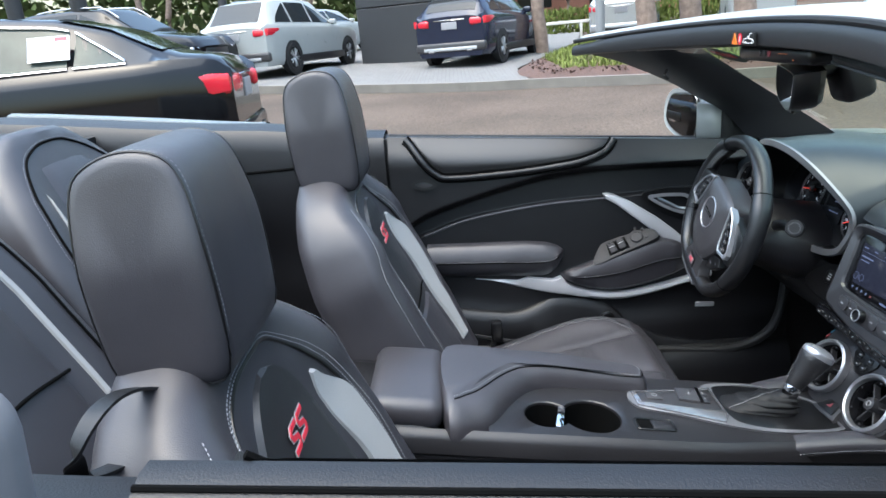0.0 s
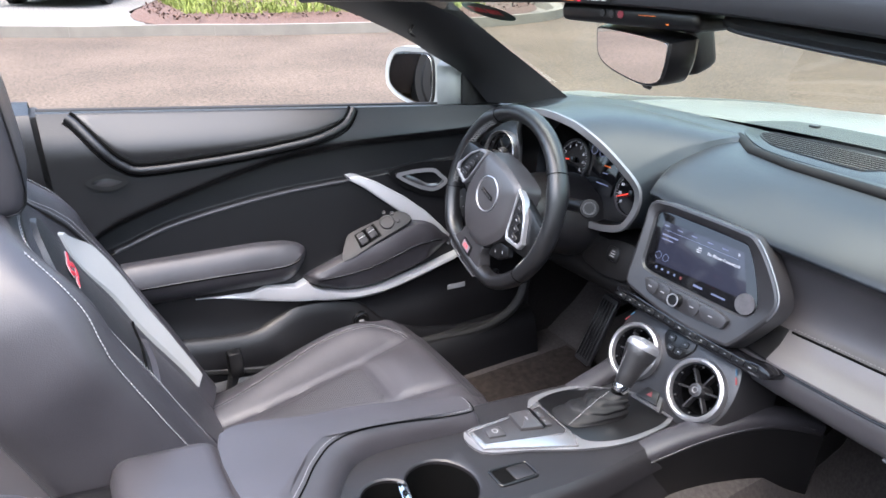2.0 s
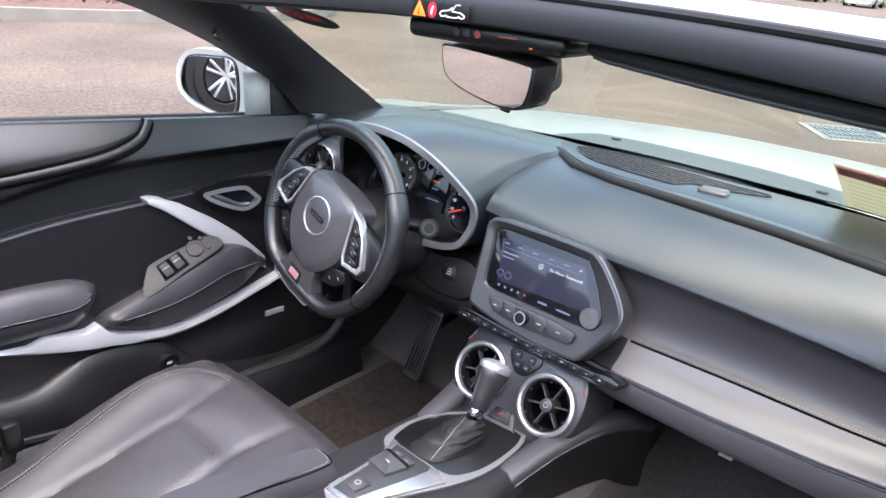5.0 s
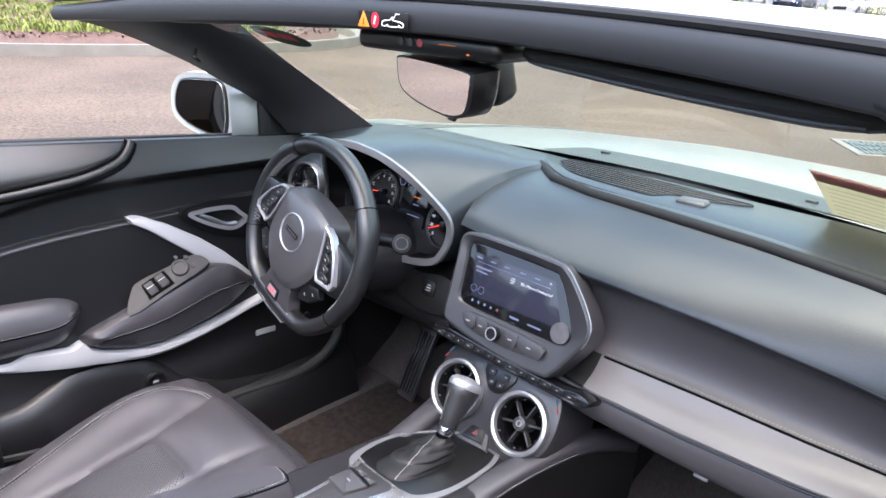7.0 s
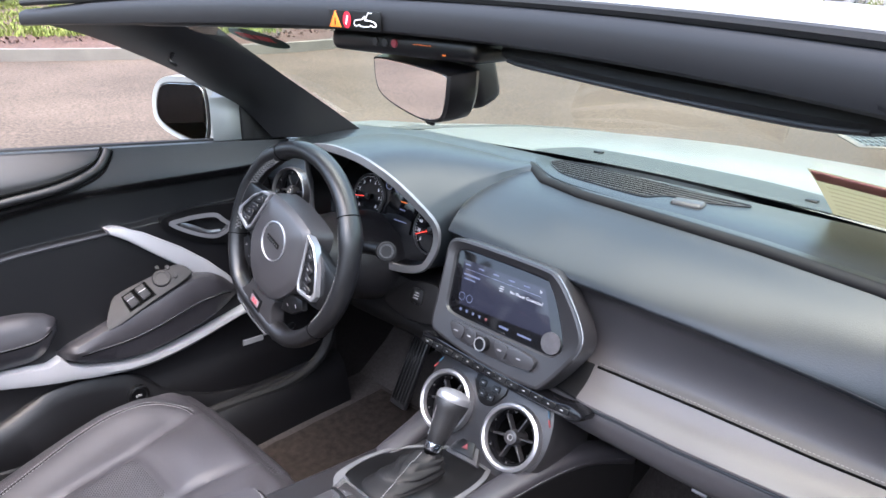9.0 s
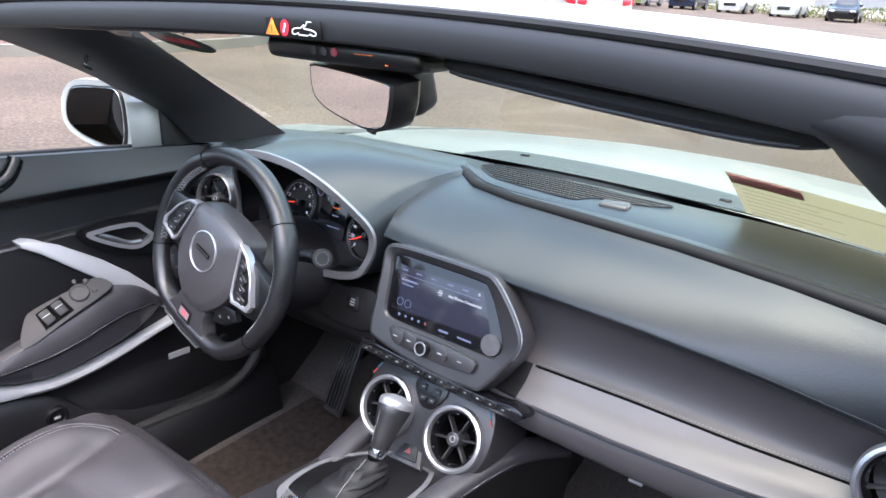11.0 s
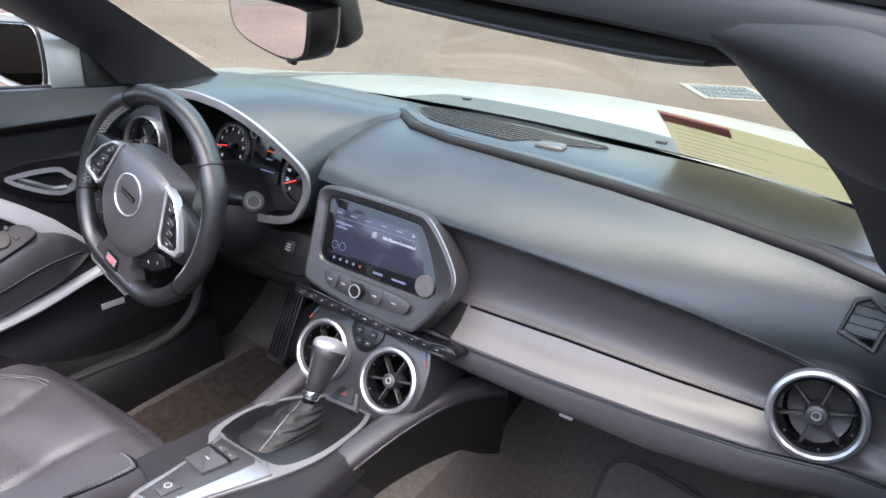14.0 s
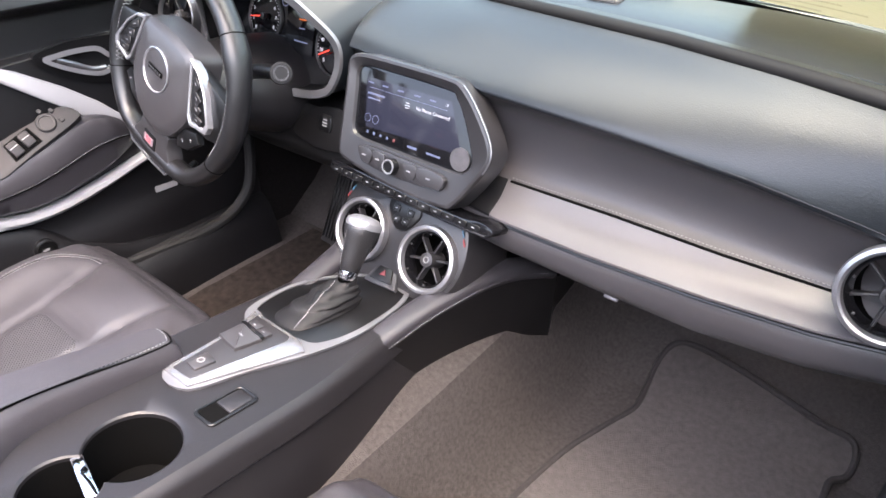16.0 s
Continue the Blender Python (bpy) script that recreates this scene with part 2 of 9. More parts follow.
LEATHER = material("black_leather", (0.0305, 0.0288, 0.0328), 0.41, vary=0.2, scale=11, grain=0.35, grain_scale=750, rough_vary=0.1, spec=0.52)
LEATHER_SOFT = material("fine_grained_leather", (0.012, 0.0118, 0.0128), 0.5, vary=0.12, scale=9, grain=0.3, grain_scale=900, spec=0.6)
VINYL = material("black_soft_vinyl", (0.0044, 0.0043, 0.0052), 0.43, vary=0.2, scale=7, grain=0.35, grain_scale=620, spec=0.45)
# blue cast in the base stands for sky reflected off the pad
DASHTOP = material("dash_top_vinyl", (0.0078, 0.0105, 0.0132), 0.34, vary=0.1, scale=5, grain=0.3, grain_scale=700, spec=0.6)
TRIM = material("matt_black_trim", (0.014, 0.0145, 0.0162), 0.46, vary=0.1, scale=4, grain=0.12, grain_scale=1500, spec=0.36)
PLASTIC = material("black_moulded_plastic", (0.0115, 0.0109, 0.0121), 0.38, vary=0.15, scale=8, grain=0.3, grain_scale=700, spec=0.42)
SATIN = material("satin_black_plastic", (0.0042, 0.0042, 0.0046), 0.32, vary=0.08)
GREYPLASTIC = material("grey_satin_plastic", (0.032, 0.031, 0.033), 0.34, vary=0.08, scale=8)
SURROUND = material("dark_grey_satin", (0.0215, 0.0203, 0.0217), 0.36, vary=0.1, scale=8, grain=0.08, grain_scale=900, spec=0.62)
SWITCHGREY = material("switch_plate_grey", (0.02, 0.019, 0.0205), 0.55, vary=0.1, scale=10, grain=0.1, grain_scale=900, spec=0.3)
GLOSS = material("gloss_black_plastic", (0.006, 0.006, 0.007), 0.08, vary=0.05, rough_vary=0.03)
# near-black that paints shade into ducts, wells and slots, and darkens joints
DARK = material("recess_shade", (0.0022, 0.0022, 0.0022), 0.85, vary=0.1, spec=0.05)
BOOTLEATHER = material("gathered_leather", (0.005, 0.0048, 0.0052), 0.55, vary=0.25, scale=30, grain=0.3, grain_scale=600, spec=0.3)
DOORSILVER = material("pale_satin_silver", (0.5, 0.5, 0.52), 0.34, metal=0.45, vary=0.02, scale=6)
PLATESILVER = material("brushed_plate_metal", (0.42, 0.42, 0.435), 0.24, metal=0.85, vary=0.03, scale=8)
RINGSATIN = material("satin_ring_metal", (0.23, 0.23, 0.24), 0.4, metal=0.7, vary=0.03, scale=8)
DARKSILVER = material("dark_satin_metal", (0.2, 0.2, 0.21), 0.3, metal=0.8, vary=0.02, scale=6)
RIMLEATHER = material("polished_leather", (0.0075, 0.0073, 0.008), 0.34, vary=0.2, scale=14, grain=0.35, grain_scale=700, rough_vary=0.12, spec=0.65)
STRIPE = material("pale_grey_leather", (0.27, 0.27, 0.266), 0.5, vary=0.06, grain=0.3, grain_scale=420)
THREAD = material("grey_thread", (0.25, 0.25, 0.26), 0.75, vary=0.1)
DARKTHREAD = material("dull_thread", (0.15, 0.146, 0.147), 0.75, vary=0.1)
PALETHREAD = material("pale_thread", (0.2, 0.2, 0.2), 0.75, vary=0.1)
VENTRING = material("dark_chrome_ring", (0.4, 0.4, 0.415), 0.36, metal=0.85, vary=0.05, rough_vary=0.06, scale=20)
SILVER = material("satin_silver", (0.47, 0.47, 0.49), 0.3, metal=0.75, vary=0.015, rough_vary=0.02, scale=6)
CHROME = material("chrome", (0.78, 0.78, 0.8), 0.08, metal=1.0, vary=0.03, rough_vary=0.03)
CARPET = material("dark_carpet", (0.05, 0.045, 0.0438), 0.95, vary=0.32, scale=150, grain=1.0, grain_scale=500, spec=0.1)
# near-black trim tone that paints the shade on the dash's driver side
SHADETRIM = material("shade_toned_trim", (0.0045, 0.0043, 0.0047), 0.48, vary=0.12, scale=6, grain=0.15, grain_scale=900, spec=0.25)
# the cabin carpet again, darkened for the shade by the feet
SHADECARPET = material("carpet_shade_tone", (0.02, 0.018, 0.0178), 0.95, vary=0.32, scale=150, grain=1.0, grain_scale=500, spec=0.1)
CARPET_BROWN = material("dark_brown_carpet", (0.024, 0.0192, 0.0172), 0.95, vary=0.5, scale=60, grain=1.0, grain_scale=450, spec=0.1)
MATT = material("floor_mat_pile", (0.08, 0.0725, 0.071), 0.95, vary=0.2, scale=90, grain=1.0, grain_scale=520, spec=0.1)
RUBBER = material("black_rubber", (0.010, 0.010, 0.0105), 0.6, vary=0.15, grain=0.2, spec=0.35)
RED = material("red_badge", (0.6, 0.02, 0.04), 0.35, vary=0.05)
ORANGE = material("orange_print", (0.85, 0.2, 0.02), 0.5, vary=0.03)
WHITEINK = material("white_print", (0.75, 0.75, 0.75), 0.5, vary=0.03)
GREYINK = material("grey_print", (0.24, 0.24, 0.25), 0.5, vary=0.03)
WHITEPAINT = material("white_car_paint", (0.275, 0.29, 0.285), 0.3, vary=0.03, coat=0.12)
# the white paint again, darkened in colour to dim its glare
DIMWHITE = material("dimmed_white_paint", (0.13, 0.141, 0.139), 0.3, vary=0.05, scale=2, coat=0.12)
BLACKPAINT = material("black_car_paint", (0.004, 0.004, 0.0048), 0.12, vary=0.05, coat=0.1, spec=0.3)
NAVYPAINT = material("navy_car_paint", (0.01, 0.014, 0.03), 0.12, vary=0.05, coat=0.3, spec=0.4)
SILVERPAINT = material("silver_car_paint", (0.45, 0.46, 0.47), 0.25, metal=0.5, vary=0.04, coat=0.8)
DARKGLASS = material("tinted_window_glass", (0.012, 0.015, 0.017), 0.05, vary=0.05, rough_vary=0.02, spec=0.3)
PALEGLASS = material("pale_window_glass", (0.05, 0.06, 0.053), 0.08, vary=0.2, rough_vary=0.02, spec=0.15)
TAILRED = material("red_lamp_plastic", (0.5, 0.015, 0.03), 0.12, vary=0.1, coat=0.5)
MIRROR = material("mirror_silvering", (0.8, 0.8, 0.8), 0.01, metal=1.0, vary=0.0, rough_vary=0.0)
SCREEN = material("lit_display", (0.01, 0.011, 0.015), 0.12, vary=0.05, emit=(0.062, 0.065, 0.115), emit_k=0.06)
UI_WHITE = material("display_white", (0.3, 0.3, 0.32), 0.4, emit=(0.6, 0.62, 0.7), emit_k=0.085)
UI_DIM = material("display_dim", (0.05, 0.06, 0.1), 0.4, emit=(0.15, 0.17, 0.28), emit_k=0.1)
UI_RED = material("lit_red", (0.5, 0.03, 0.02), 0.4, emit=(1.0, 0.06, 0.03), emit_k=0.22)
UI_AMBER = material("lit_amber", (0.5, 0.15, 0.02), 0.4, emit=(1.0, 0.16, 0.02), emit_k=0.06)
CONCRETE = material("concrete", (0.145, 0.133, 0.116), 0.85, vary=0.2, scale=3, grain=0.5, grain_scale=120)
MULCH = material("brown_mulch", (0.075, 0.043, 0.034), 0.95, vary=0.6, scale=30, grain=1.0, grain_scale=90)
LEAF = material("tree_leaves", (0.095, 0.13, 0.045), 0.7, vary=0.55, scale=1.5, spec=0.25)
BARK = material("grey_brown_bark", (0.2, 0.15, 0.12), 0.9, vary=0.4, scale=9, grain=0.8, grain_scale=60)
BLACKCLAD = material("black_metal_cladding", (0.02, 0.021, 0.024), 0.45, vary=0.15, scale=1.0)
GREYCLAD = material("grey_metal_post", (0.22, 0.23, 0.24), 0.5, vary=0.1, scale=2.0)
ROOFRED = material("red_brown_roof", (0.3, 0.13, 0.09), 0.85, vary=0.2, scale=2.0)
PALEWALL = material("pale_wall", (0.6, 0.58, 0.53), 0.85, vary=0.1, scale=1.0)
GRATEIRON = material("grey_cast_iron", (0.09, 0.11, 0.115), 0.6, vary=0.25, scale=30)


def asphalt():
    """Worn pinkish asphalt with pale stones, patches, and smears."""
    m = bpy.data.materials.new("worn_asphalt")
    m.use_nodes = True
    n, l = m.node_tree.nodes, m.node_tree.links
    b = n["Principled BSDF"]
    b.inputs["Roughness"].default_value = 0.9
    b.inputs["Specular IOR Level"].default_value = 0.25
    geo = n.new("ShaderNodeNewGeometry")
    patches = n.new("ShaderNodeTexNoise")
    patches.inputs["Scale"].default_value, patches.inputs["Detail"].default_value = 0.55, 6
    stones = n.new("ShaderNodeTexVoronoi")
    stones.inputs["Scale"].default_value = 55
    grit = n.new("ShaderNodeTexNoise")
    grit.inputs["Scale"].default_value, grit.inputs["Detail"].default_value = 38, 6
    for k in (patches, stones, grit):
        l.new(geo.outputs["Position"], k.inputs["Vector"])
    r1 = n.new("ShaderNodeValToRGB")
    e = r1.color_ramp.elements
    e[0].position, e[1].position = 0.36, 0.66
    e[0].color, e[1].color = (0.057, 0.05, 0.0428, 1), (0.092, 0.081, 0.07, 1)
    l.new(patches.outputs["Fac"], r1.inputs["Fac"])
    r2 = n.new("ShaderNodeValToRGB")
    e = r2.color_ramp.elements
    e[0].position, e[1].position = 0.3, 0.72
    e[0].color, e[1].color = (0.55, 0.53, 0.52, 1), (1.5, 1.42, 1.38, 1)
    l.new(grit.outputs["Fac"], r2.inputs["Fac"])
    mul = n.new("ShaderNodeMix")
    mul.data_type, mul.blend_type = "RGBA", "MULTIPLY"
    mul.inputs["Factor"].default_value = 1.0
    l.new(r1.outputs["Color"], mul.inputs["A"])
    l.new(r2.outputs["Color"], mul.inputs["B"])
    # ground tint redder beside the car, greyer ahead as if seen through tinted glass
    xyz = n.new("ShaderNodeSeparateXYZ")
    l.new(geo.outputs["Position"], xyz.inputs[0])
    wob = n.new("ShaderNodeMath")
    wob.operation = "MULTIPLY_ADD"
    l.new(patches.outputs["Fac"], wob.inputs[0])
    wob.inputs[1].default_value = 1.6
    l.new(xyz.outputs["X"], wob.inputs[2])
    lane = n.new("ShaderNodeMapRange")
    lane.inputs["From Min"].default_value, lane.inputs["From Max"].default_value = -9.0, 0.5
    l.new(wob.outputs[0], lane.inputs["Value"])
    tint = n.new("ShaderNodeMix")
    tint.data_type = "RGBA"
    tint.inputs["A"].default_value, tint.inputs["B"].default_value = (1.0, 0.91, 0.835, 1), (1.02, 0.965, 0.875, 1)
    l.new(lane.outputs["Result"], tint.inputs["Factor"])
    mul2 = n.new("ShaderNodeMix")
    mul2.data_type, mul2.blend_type = "RGBA", "MULTIPLY"
    mul2.inputs["Factor"].default_value = 1.0
    l.new(mul.outputs["Result"], mul2.inputs["A"])
    l.new(tint.outputs["Result"], mul2.inputs["B"])
    l.new(mul2.outputs["Result"], b.inputs["Base Color"])
    bump = n.new("ShaderNodeBump")
    bump.inputs["Strength"].default_value, bump.inputs["Distance"].default_value = 0.6, 0.004
    l.new(stones.outputs["Distance"], bump.inputs["Height"])
    l.new(bump.outputs["Normal"], b.inputs["Normal"])
    return m


ASPHALT = asphalt()


def window_glass(name, tint=(0.93, 0.97, 0.95)):
    """Thin clear glass: straight through, with a soft mirror on top."""
    m = bpy.data.materials.new(name)
    m.use_nodes = True
    n, l = m.node_tree.nodes, m.node_tree.links
    n.remove(n["Principled BSDF"])
    tr = n.new("ShaderNodeBsdfTransparent")
    tr.inputs["Color"].default_value = (*tint, 1)
    gl = n.new("ShaderNodeBsdfGlossy")
    gl.inputs["Roughness"].default_value = 0.02
    fr = n.new("ShaderNodeFresnel")
    fr.inputs["IOR"].default_value = 1.45
    mx = n.new("ShaderNodeMixShader")
    l.new(fr.outputs[0], mx.inputs[0])
    l.new(tr.outputs[0], mx.inputs[1])
    l.new(gl.outputs[0], mx.inputs[2])
    l.new(mx.outputs[0], n["Material Output"].inputs["Surface"])
    return m


WINDSCREEN = window_glass("windscreen_glass", (0.86, 0.92, 0.80))


# ---- the parking lot ----
def ground_z(x, y):
    """The lot is level round the car and climbs gently beyond the lane."""
    a = max(0.0, -x - 2.0)
    return -0.05 + 0.032 * min(a, 40) + 0.03 * min(30.0, max(0.0, -y)) * min(1.0, a / 6)


gx = [-300, -120, -60, -42, -36, -30, -26, -22, -20, -18, -16, -14, -12, -10, -8, -6, -5, -4, -3, -2, 0, 2, 5, 10, 20, 40, 100, 300]
gy = [-300, -100, -50, -30, -24, -20, -16, -12, -9, -7, -5, -4, -3, -2, -1, 0, 1, 2, 4, 6, 8, 11, 15, 20, 30, 60, 120, 300]
solo("ground", sheet([[V((x, y, ground_z(x, y))) for x in gx] for y in gy], flip=False), ASPHALT, "worn pinkish-grey asphalt parking lot", "ground", kind="structure")

KERB = [(-15.0, -12.0), (-13.6, -7.0), (-12.2, -3.9), (-11.1, -1.2), (-10.5, 0.9), (-9.75, 2.6), (-9.35, 4.2), (-9.3, 6.4), (-10.2, 8.0), (-13, 8.9), (-20, 9.2)]
kp = [V((p.x, p.y, ground_z(p.x, p.y))) for p in catmull([(x, y, 0) for x, y in KERB], 10)]
kerb = thing("kerb", "pale concrete kerb with joints along the lane", "kerb", kind="structure")
seg = []
acc = 0.0
for a, b in zip(kp, kp[1:]):
    seg.append(a)
    acc += (b - a).length
    if acc > 1.9:
        end = a.lerp(b, 0.97)
        part("kerb_stone", sweep(seg + [end], [(-0.42, -0.05), (-0.42, 0.012), (-0.10, 0.004), (-0.055, 0.13), (-0.02, 0.15), (0.14, 0.15), (0.14, -0.05)][::-1]), CONCRETE, kerb)
        seg, acc = [end.lerp(b, 0.5)], 0.0
# pale paver apron behind the kerb, and the planted island
apron_pts = [(-11.25, -1.2), (-12.35, -3.9), (-13.75, -7.0), (-15.2, -12.0), (-34, -16), (-40, -2), (-34, 6), (-20, 3.2), (-13.2, 0.75), (-10.75, 0.75)]
bm = bmesh.new()
bm.faces.new([bm.verts.new((x, y, 0)) for x, y in apron_pts])
bmesh.ops.triangulate(bm, faces=bm.faces[:])
bmesh.ops.subdivide_edges(bm, edges=bm.edges[:], cuts=7, use_grid_fill=True)
for v in bm.verts:
    v.co.z = ground_z(v.co.x, v.co.y) + 0.10
bm.normal_update()
for f in bm.faces:
    if f.normal.z < 0:
        f.normal_flip()


def pavers():
    m = material("pale_paving", (0.145, 0.143, 0.139), 0.85, vary=0.14, scale=1.2, grain=0.3, grain_scale=40)
    n, l = m.node_tree.nodes, m.node_tree.links
    geo, br = n.new("ShaderNodeNewGeometry"), n.new("ShaderNodeTexBrick")
    br.inputs["Scale"].default_value, br.inputs["Mortar Size"].default_value = 3.2, 0.012
    br.inputs["Color1"].default_value, br.inputs["Color2"].default_value, br.inputs["Mortar"].default_value = (1, 1, 1, 1), (0.86, 0.85, 0.84, 1), (0.6, 0.58, 0.56, 1)
    l.new(geo.outputs["Position"], br.inputs["Vector"])
    b = n["Principled BSDF"]
    src = b.inputs["Base Color"].links[0].from_socket
    mx = n.new("ShaderNodeMix")
    mx.data_type, mx.blend_type = "RGBA", "MULTIPLY"
    mx.inputs["Factor"].default_value = 1.0
    l.new(src, mx.inputs["A"])
    l.new(br.outputs["Color"], mx.inputs["B"])
    l.new(mx.outputs["Result"], b.inputs["Base Color"])
    return m


solo("pavement", bm, pavers(), "pale grey paved display apron", "pavement", kind="structure")

isl = [(-10.75, 0.95), (-10.0, 2.6), (-9.6, 4.2), (-9.55, 6.3), (-10.4, 7.7), (-13, 8.6), (-18.5, 8.6), (-20, 6), (-18, 3.0), (-13.2, 0.85)]
ic = V((-13.5, 4.4))
rows = []
for t, h in ((1.0, 0.11), (0.97, 0.14), (0.85, 0.22), (0.6, 0.30), (0.3, 0.34), (0.02, 0.35)):
    rows.append([V((ic.x + (p.x - ic.x) * t, ic.y + (p.y - ic.y) * t, ground_z(ic.x + (p.x - ic.x) * t, ic.y + (p.y - ic.y) * t) + h)) for p in catmull([(x, y, 0) for x, y in isl], 4, closed=True)])
bm = sheet(rows, closed=True, cap=False)
bmesh.ops.recalc_face_normals(bm, faces=bm.faces[:])
bm.normal_update()
if sum(f.normal.z for f in bm.faces) < 0:
    bmesh.ops.reverse_faces(bm, faces=bm.faces[:])
solo("planting_bed", bm, MULCH, "raised bed of brown bark mulch", "planting bed", kind="structure")
rng = random.Random(4)


def tuft_mesh(count, place, hmin, hmax, w, lean=0.5):
    """Many small leaning blades."""
    vs, fs = [], []
    for _ in range(count):
        p = place()
        if p is None:
            continue
        a, h = rng.uniform(0, 6.28), rng.uniform(hmin, hmax)
        d = V((math.cos(a), math.sin(a), 0))
        s = V((-d.y, d.x, 0)) * w * rng.uniform(0.6, 1.4)
        k = lean * rng.uniform(0.2, 1.0) * h
        i = len(vs)
        vs += [p - s, p + s, p + s * 0.8 + d * k * 0.4 + V((0, 0, h * 0.6)), p - s * 0.8 + d * k * 0.4 + V((0, 0, h * 0.6)), p + d * k + V((0, 0, h))]
        fs += [(i, i + 1, i + 2, i + 3), (i + 3, i + 2, i + 4)]
    me = bpy.data.meshes.new("blades")
    me.from_pydata([tuple(v) for v in vs], [], fs)
    return me


def in_poly(x, y, poly):
    c = False
    for (x0, y0), (x1, y1) in zip(poly, poly[1:] + poly[:1]):
        if (y0 > y) != (y1 > y) and x < (x1 - x0) * (y - y0) / (y1 - y0) + x0:
            c = not c
    return c


inner_isl = [(ic.x + (x - ic.x) * 0.9, ic.y + (y - ic.y) * 0.88) for x, y in isl]


def isl_spot():
    for _ in range(20):
        x, y = rng.uniform(-19, -9.6), rng.uniform(0.9, 8.4)
        if in_poly(x, y, inner_isl) and noise.noise(V((x * 0.5, y * 0.5, 3))) > -0.35 and x > -18:
            r = max(0.0, 1 - V((x - ic.x, y - ic.y)).length / 6)
            return V((x, y, ground_z(x, y) + 0.16 + 0.18 * r))
    return None


me = tuft_mesh(22000, isl_spot, 0.03, 0.12, 0.011, 0.9)
me.materials.append(material("shrub_leaves", (0.125, 0.15, 0.035), 0.7, vary=0.6, scale=3.0, spec=0.2))
tagged(new("ground_cover", me), "bright yellow-green low ground cover plants", "plants", kind="stuff")


def chip_spot():
    for _ in range(20):
        x, y = rng.uniform(-13.4, -9.5), rng.uniform(0.9, 8)
        if in_poly(x, y, isl):
            r = max(0.0, 1 - V((x - ic.x, y - ic.y)).length / 6)
            return V((x, y, ground_z(x, y) + 0.13 + 0.18 * r))
    return None


me = tuft_mesh(2500, chip_spot, 0.02, 0.05, 0.018, 2.5)
me.materials.append(MULCH)
tagged(new("bark_chips", me), "loose brown bark chips", "bark chips", kind="stuff")

# drain grate set in the asphalt
gt = thing("drain_grate", "grey iron drain grate in a pale concrete frame", "drain grate")
GM = axes((-0.80, 6.74, -0.048), (0.83, 0.56, 0), (0, 0, 1))
part("grate_frame", ring_plate([(-0.37, -0.37), (0.37, -0.37), (0.37, 0.37), (-0.37, 0.37)], [(-0.31, -0.31), (0.31, -0.31), (0.31, 0.31), (-0.31, 0.31)], 0.012, 0.004, GM, -0.03), CONCRETE, gt, "pale concrete frame")
part("sump", rbox(0.64, 0.64, 0.004, 0.001, 1, GM @ Matrix.Translation((0, 0, 0.001))), DARK, gt)
for k in range(13):
    part("bar", rbox(0.022, 0.62, 0.012, 0.002, 1, GM @ Matrix.Translation((-0.30 + 0.05 * k, 0, 0.006))), GRATEIRON, gt)
for k in range(3):
    part("cross_bar", rbox(0.62, 0.025, 0.012, 0.002, 1, GM @ Matrix.Translation((0, -0.2 + 0.2 * k, 0.007))), GRATEIRON, gt)

# painted bay lines far ahead
for k in range(6):
    x = -11 + 2.7 * k
    solo("bay_line", rbox(0.10, 4.6, 0.004, 0.001, 1, Matrix.Translation((x, 16.5 + 0.5 * k, ground_z(x, 16) + 0.004))), WHITEINK, "worn white painted bay line on the asphalt", "bay line", kind="structure")

# black clad column and slim posts of the showroom
col = thing("clad_column", "tall column clad in black metal sheets", "column")
for z in range(4):
    part("cladding", rbox(2.15, 1.15, 1.46, 0.012, 1, Matrix.Translation((0, 0, 0.75 + 1.48 * z))), BLACKCLAD, col)
col.location = (-17.6, -1.72, ground_z(-17.6, -1.55))
col.rotation_euler = (0, 0, radians(76))
for x, y, r, m in ((-13.6, -8.1, 0.17, BLACKCLAD), (-12.2, -8.6, 0.14, BLACKCLAD), (-20.5, -7.3, 0.13, BLACKCLAD), (-10.5, -9.9, 0.5, GREYCLAD), (-15.8, 3.0, 0.11, GREYCLAD), (-24, 0.2, 0.09, PALEWALL), (-22, -5.2, 0.08, PALEWALL)):
    solo("post", lathe([(0, -0.1), (r * 1.4, -0.1), (r * 1.4, 0.05), (r, 0.08), (r, 6.5), (0, 6.5)], 20, Matrix.Translation((x, y, ground_z(x, y)))), m, "slim upright metal post on the paving", "post", "posts")


def frond(n=9, length=1.9):
    """An arching palm frond with two rows of leaflets."""
    bm = bmesh.new()
    for k in range(1, n * 3):
        t = k / (n * 3)
        p = V((length * t, 0, 0.55 * length * (0.55 * t - t * t)))
        w = 0.42 * math.sin(math.pi * min(1, t * 0.9 + 0.1))
        for s in (-1, 1):
            q = p + V((0.16, s * w, -0.16 * w - 0.1))
            bm.faces.new([bm.verts.new(p + V((-0.02, 0, 0.01))), bm.verts.new(p + V((0.035, 0, 0.0))), bm.verts.new(q)])
    return bm


FROND = frond()
FROND_ME = mesh_of("frond", FROND, LEAF)


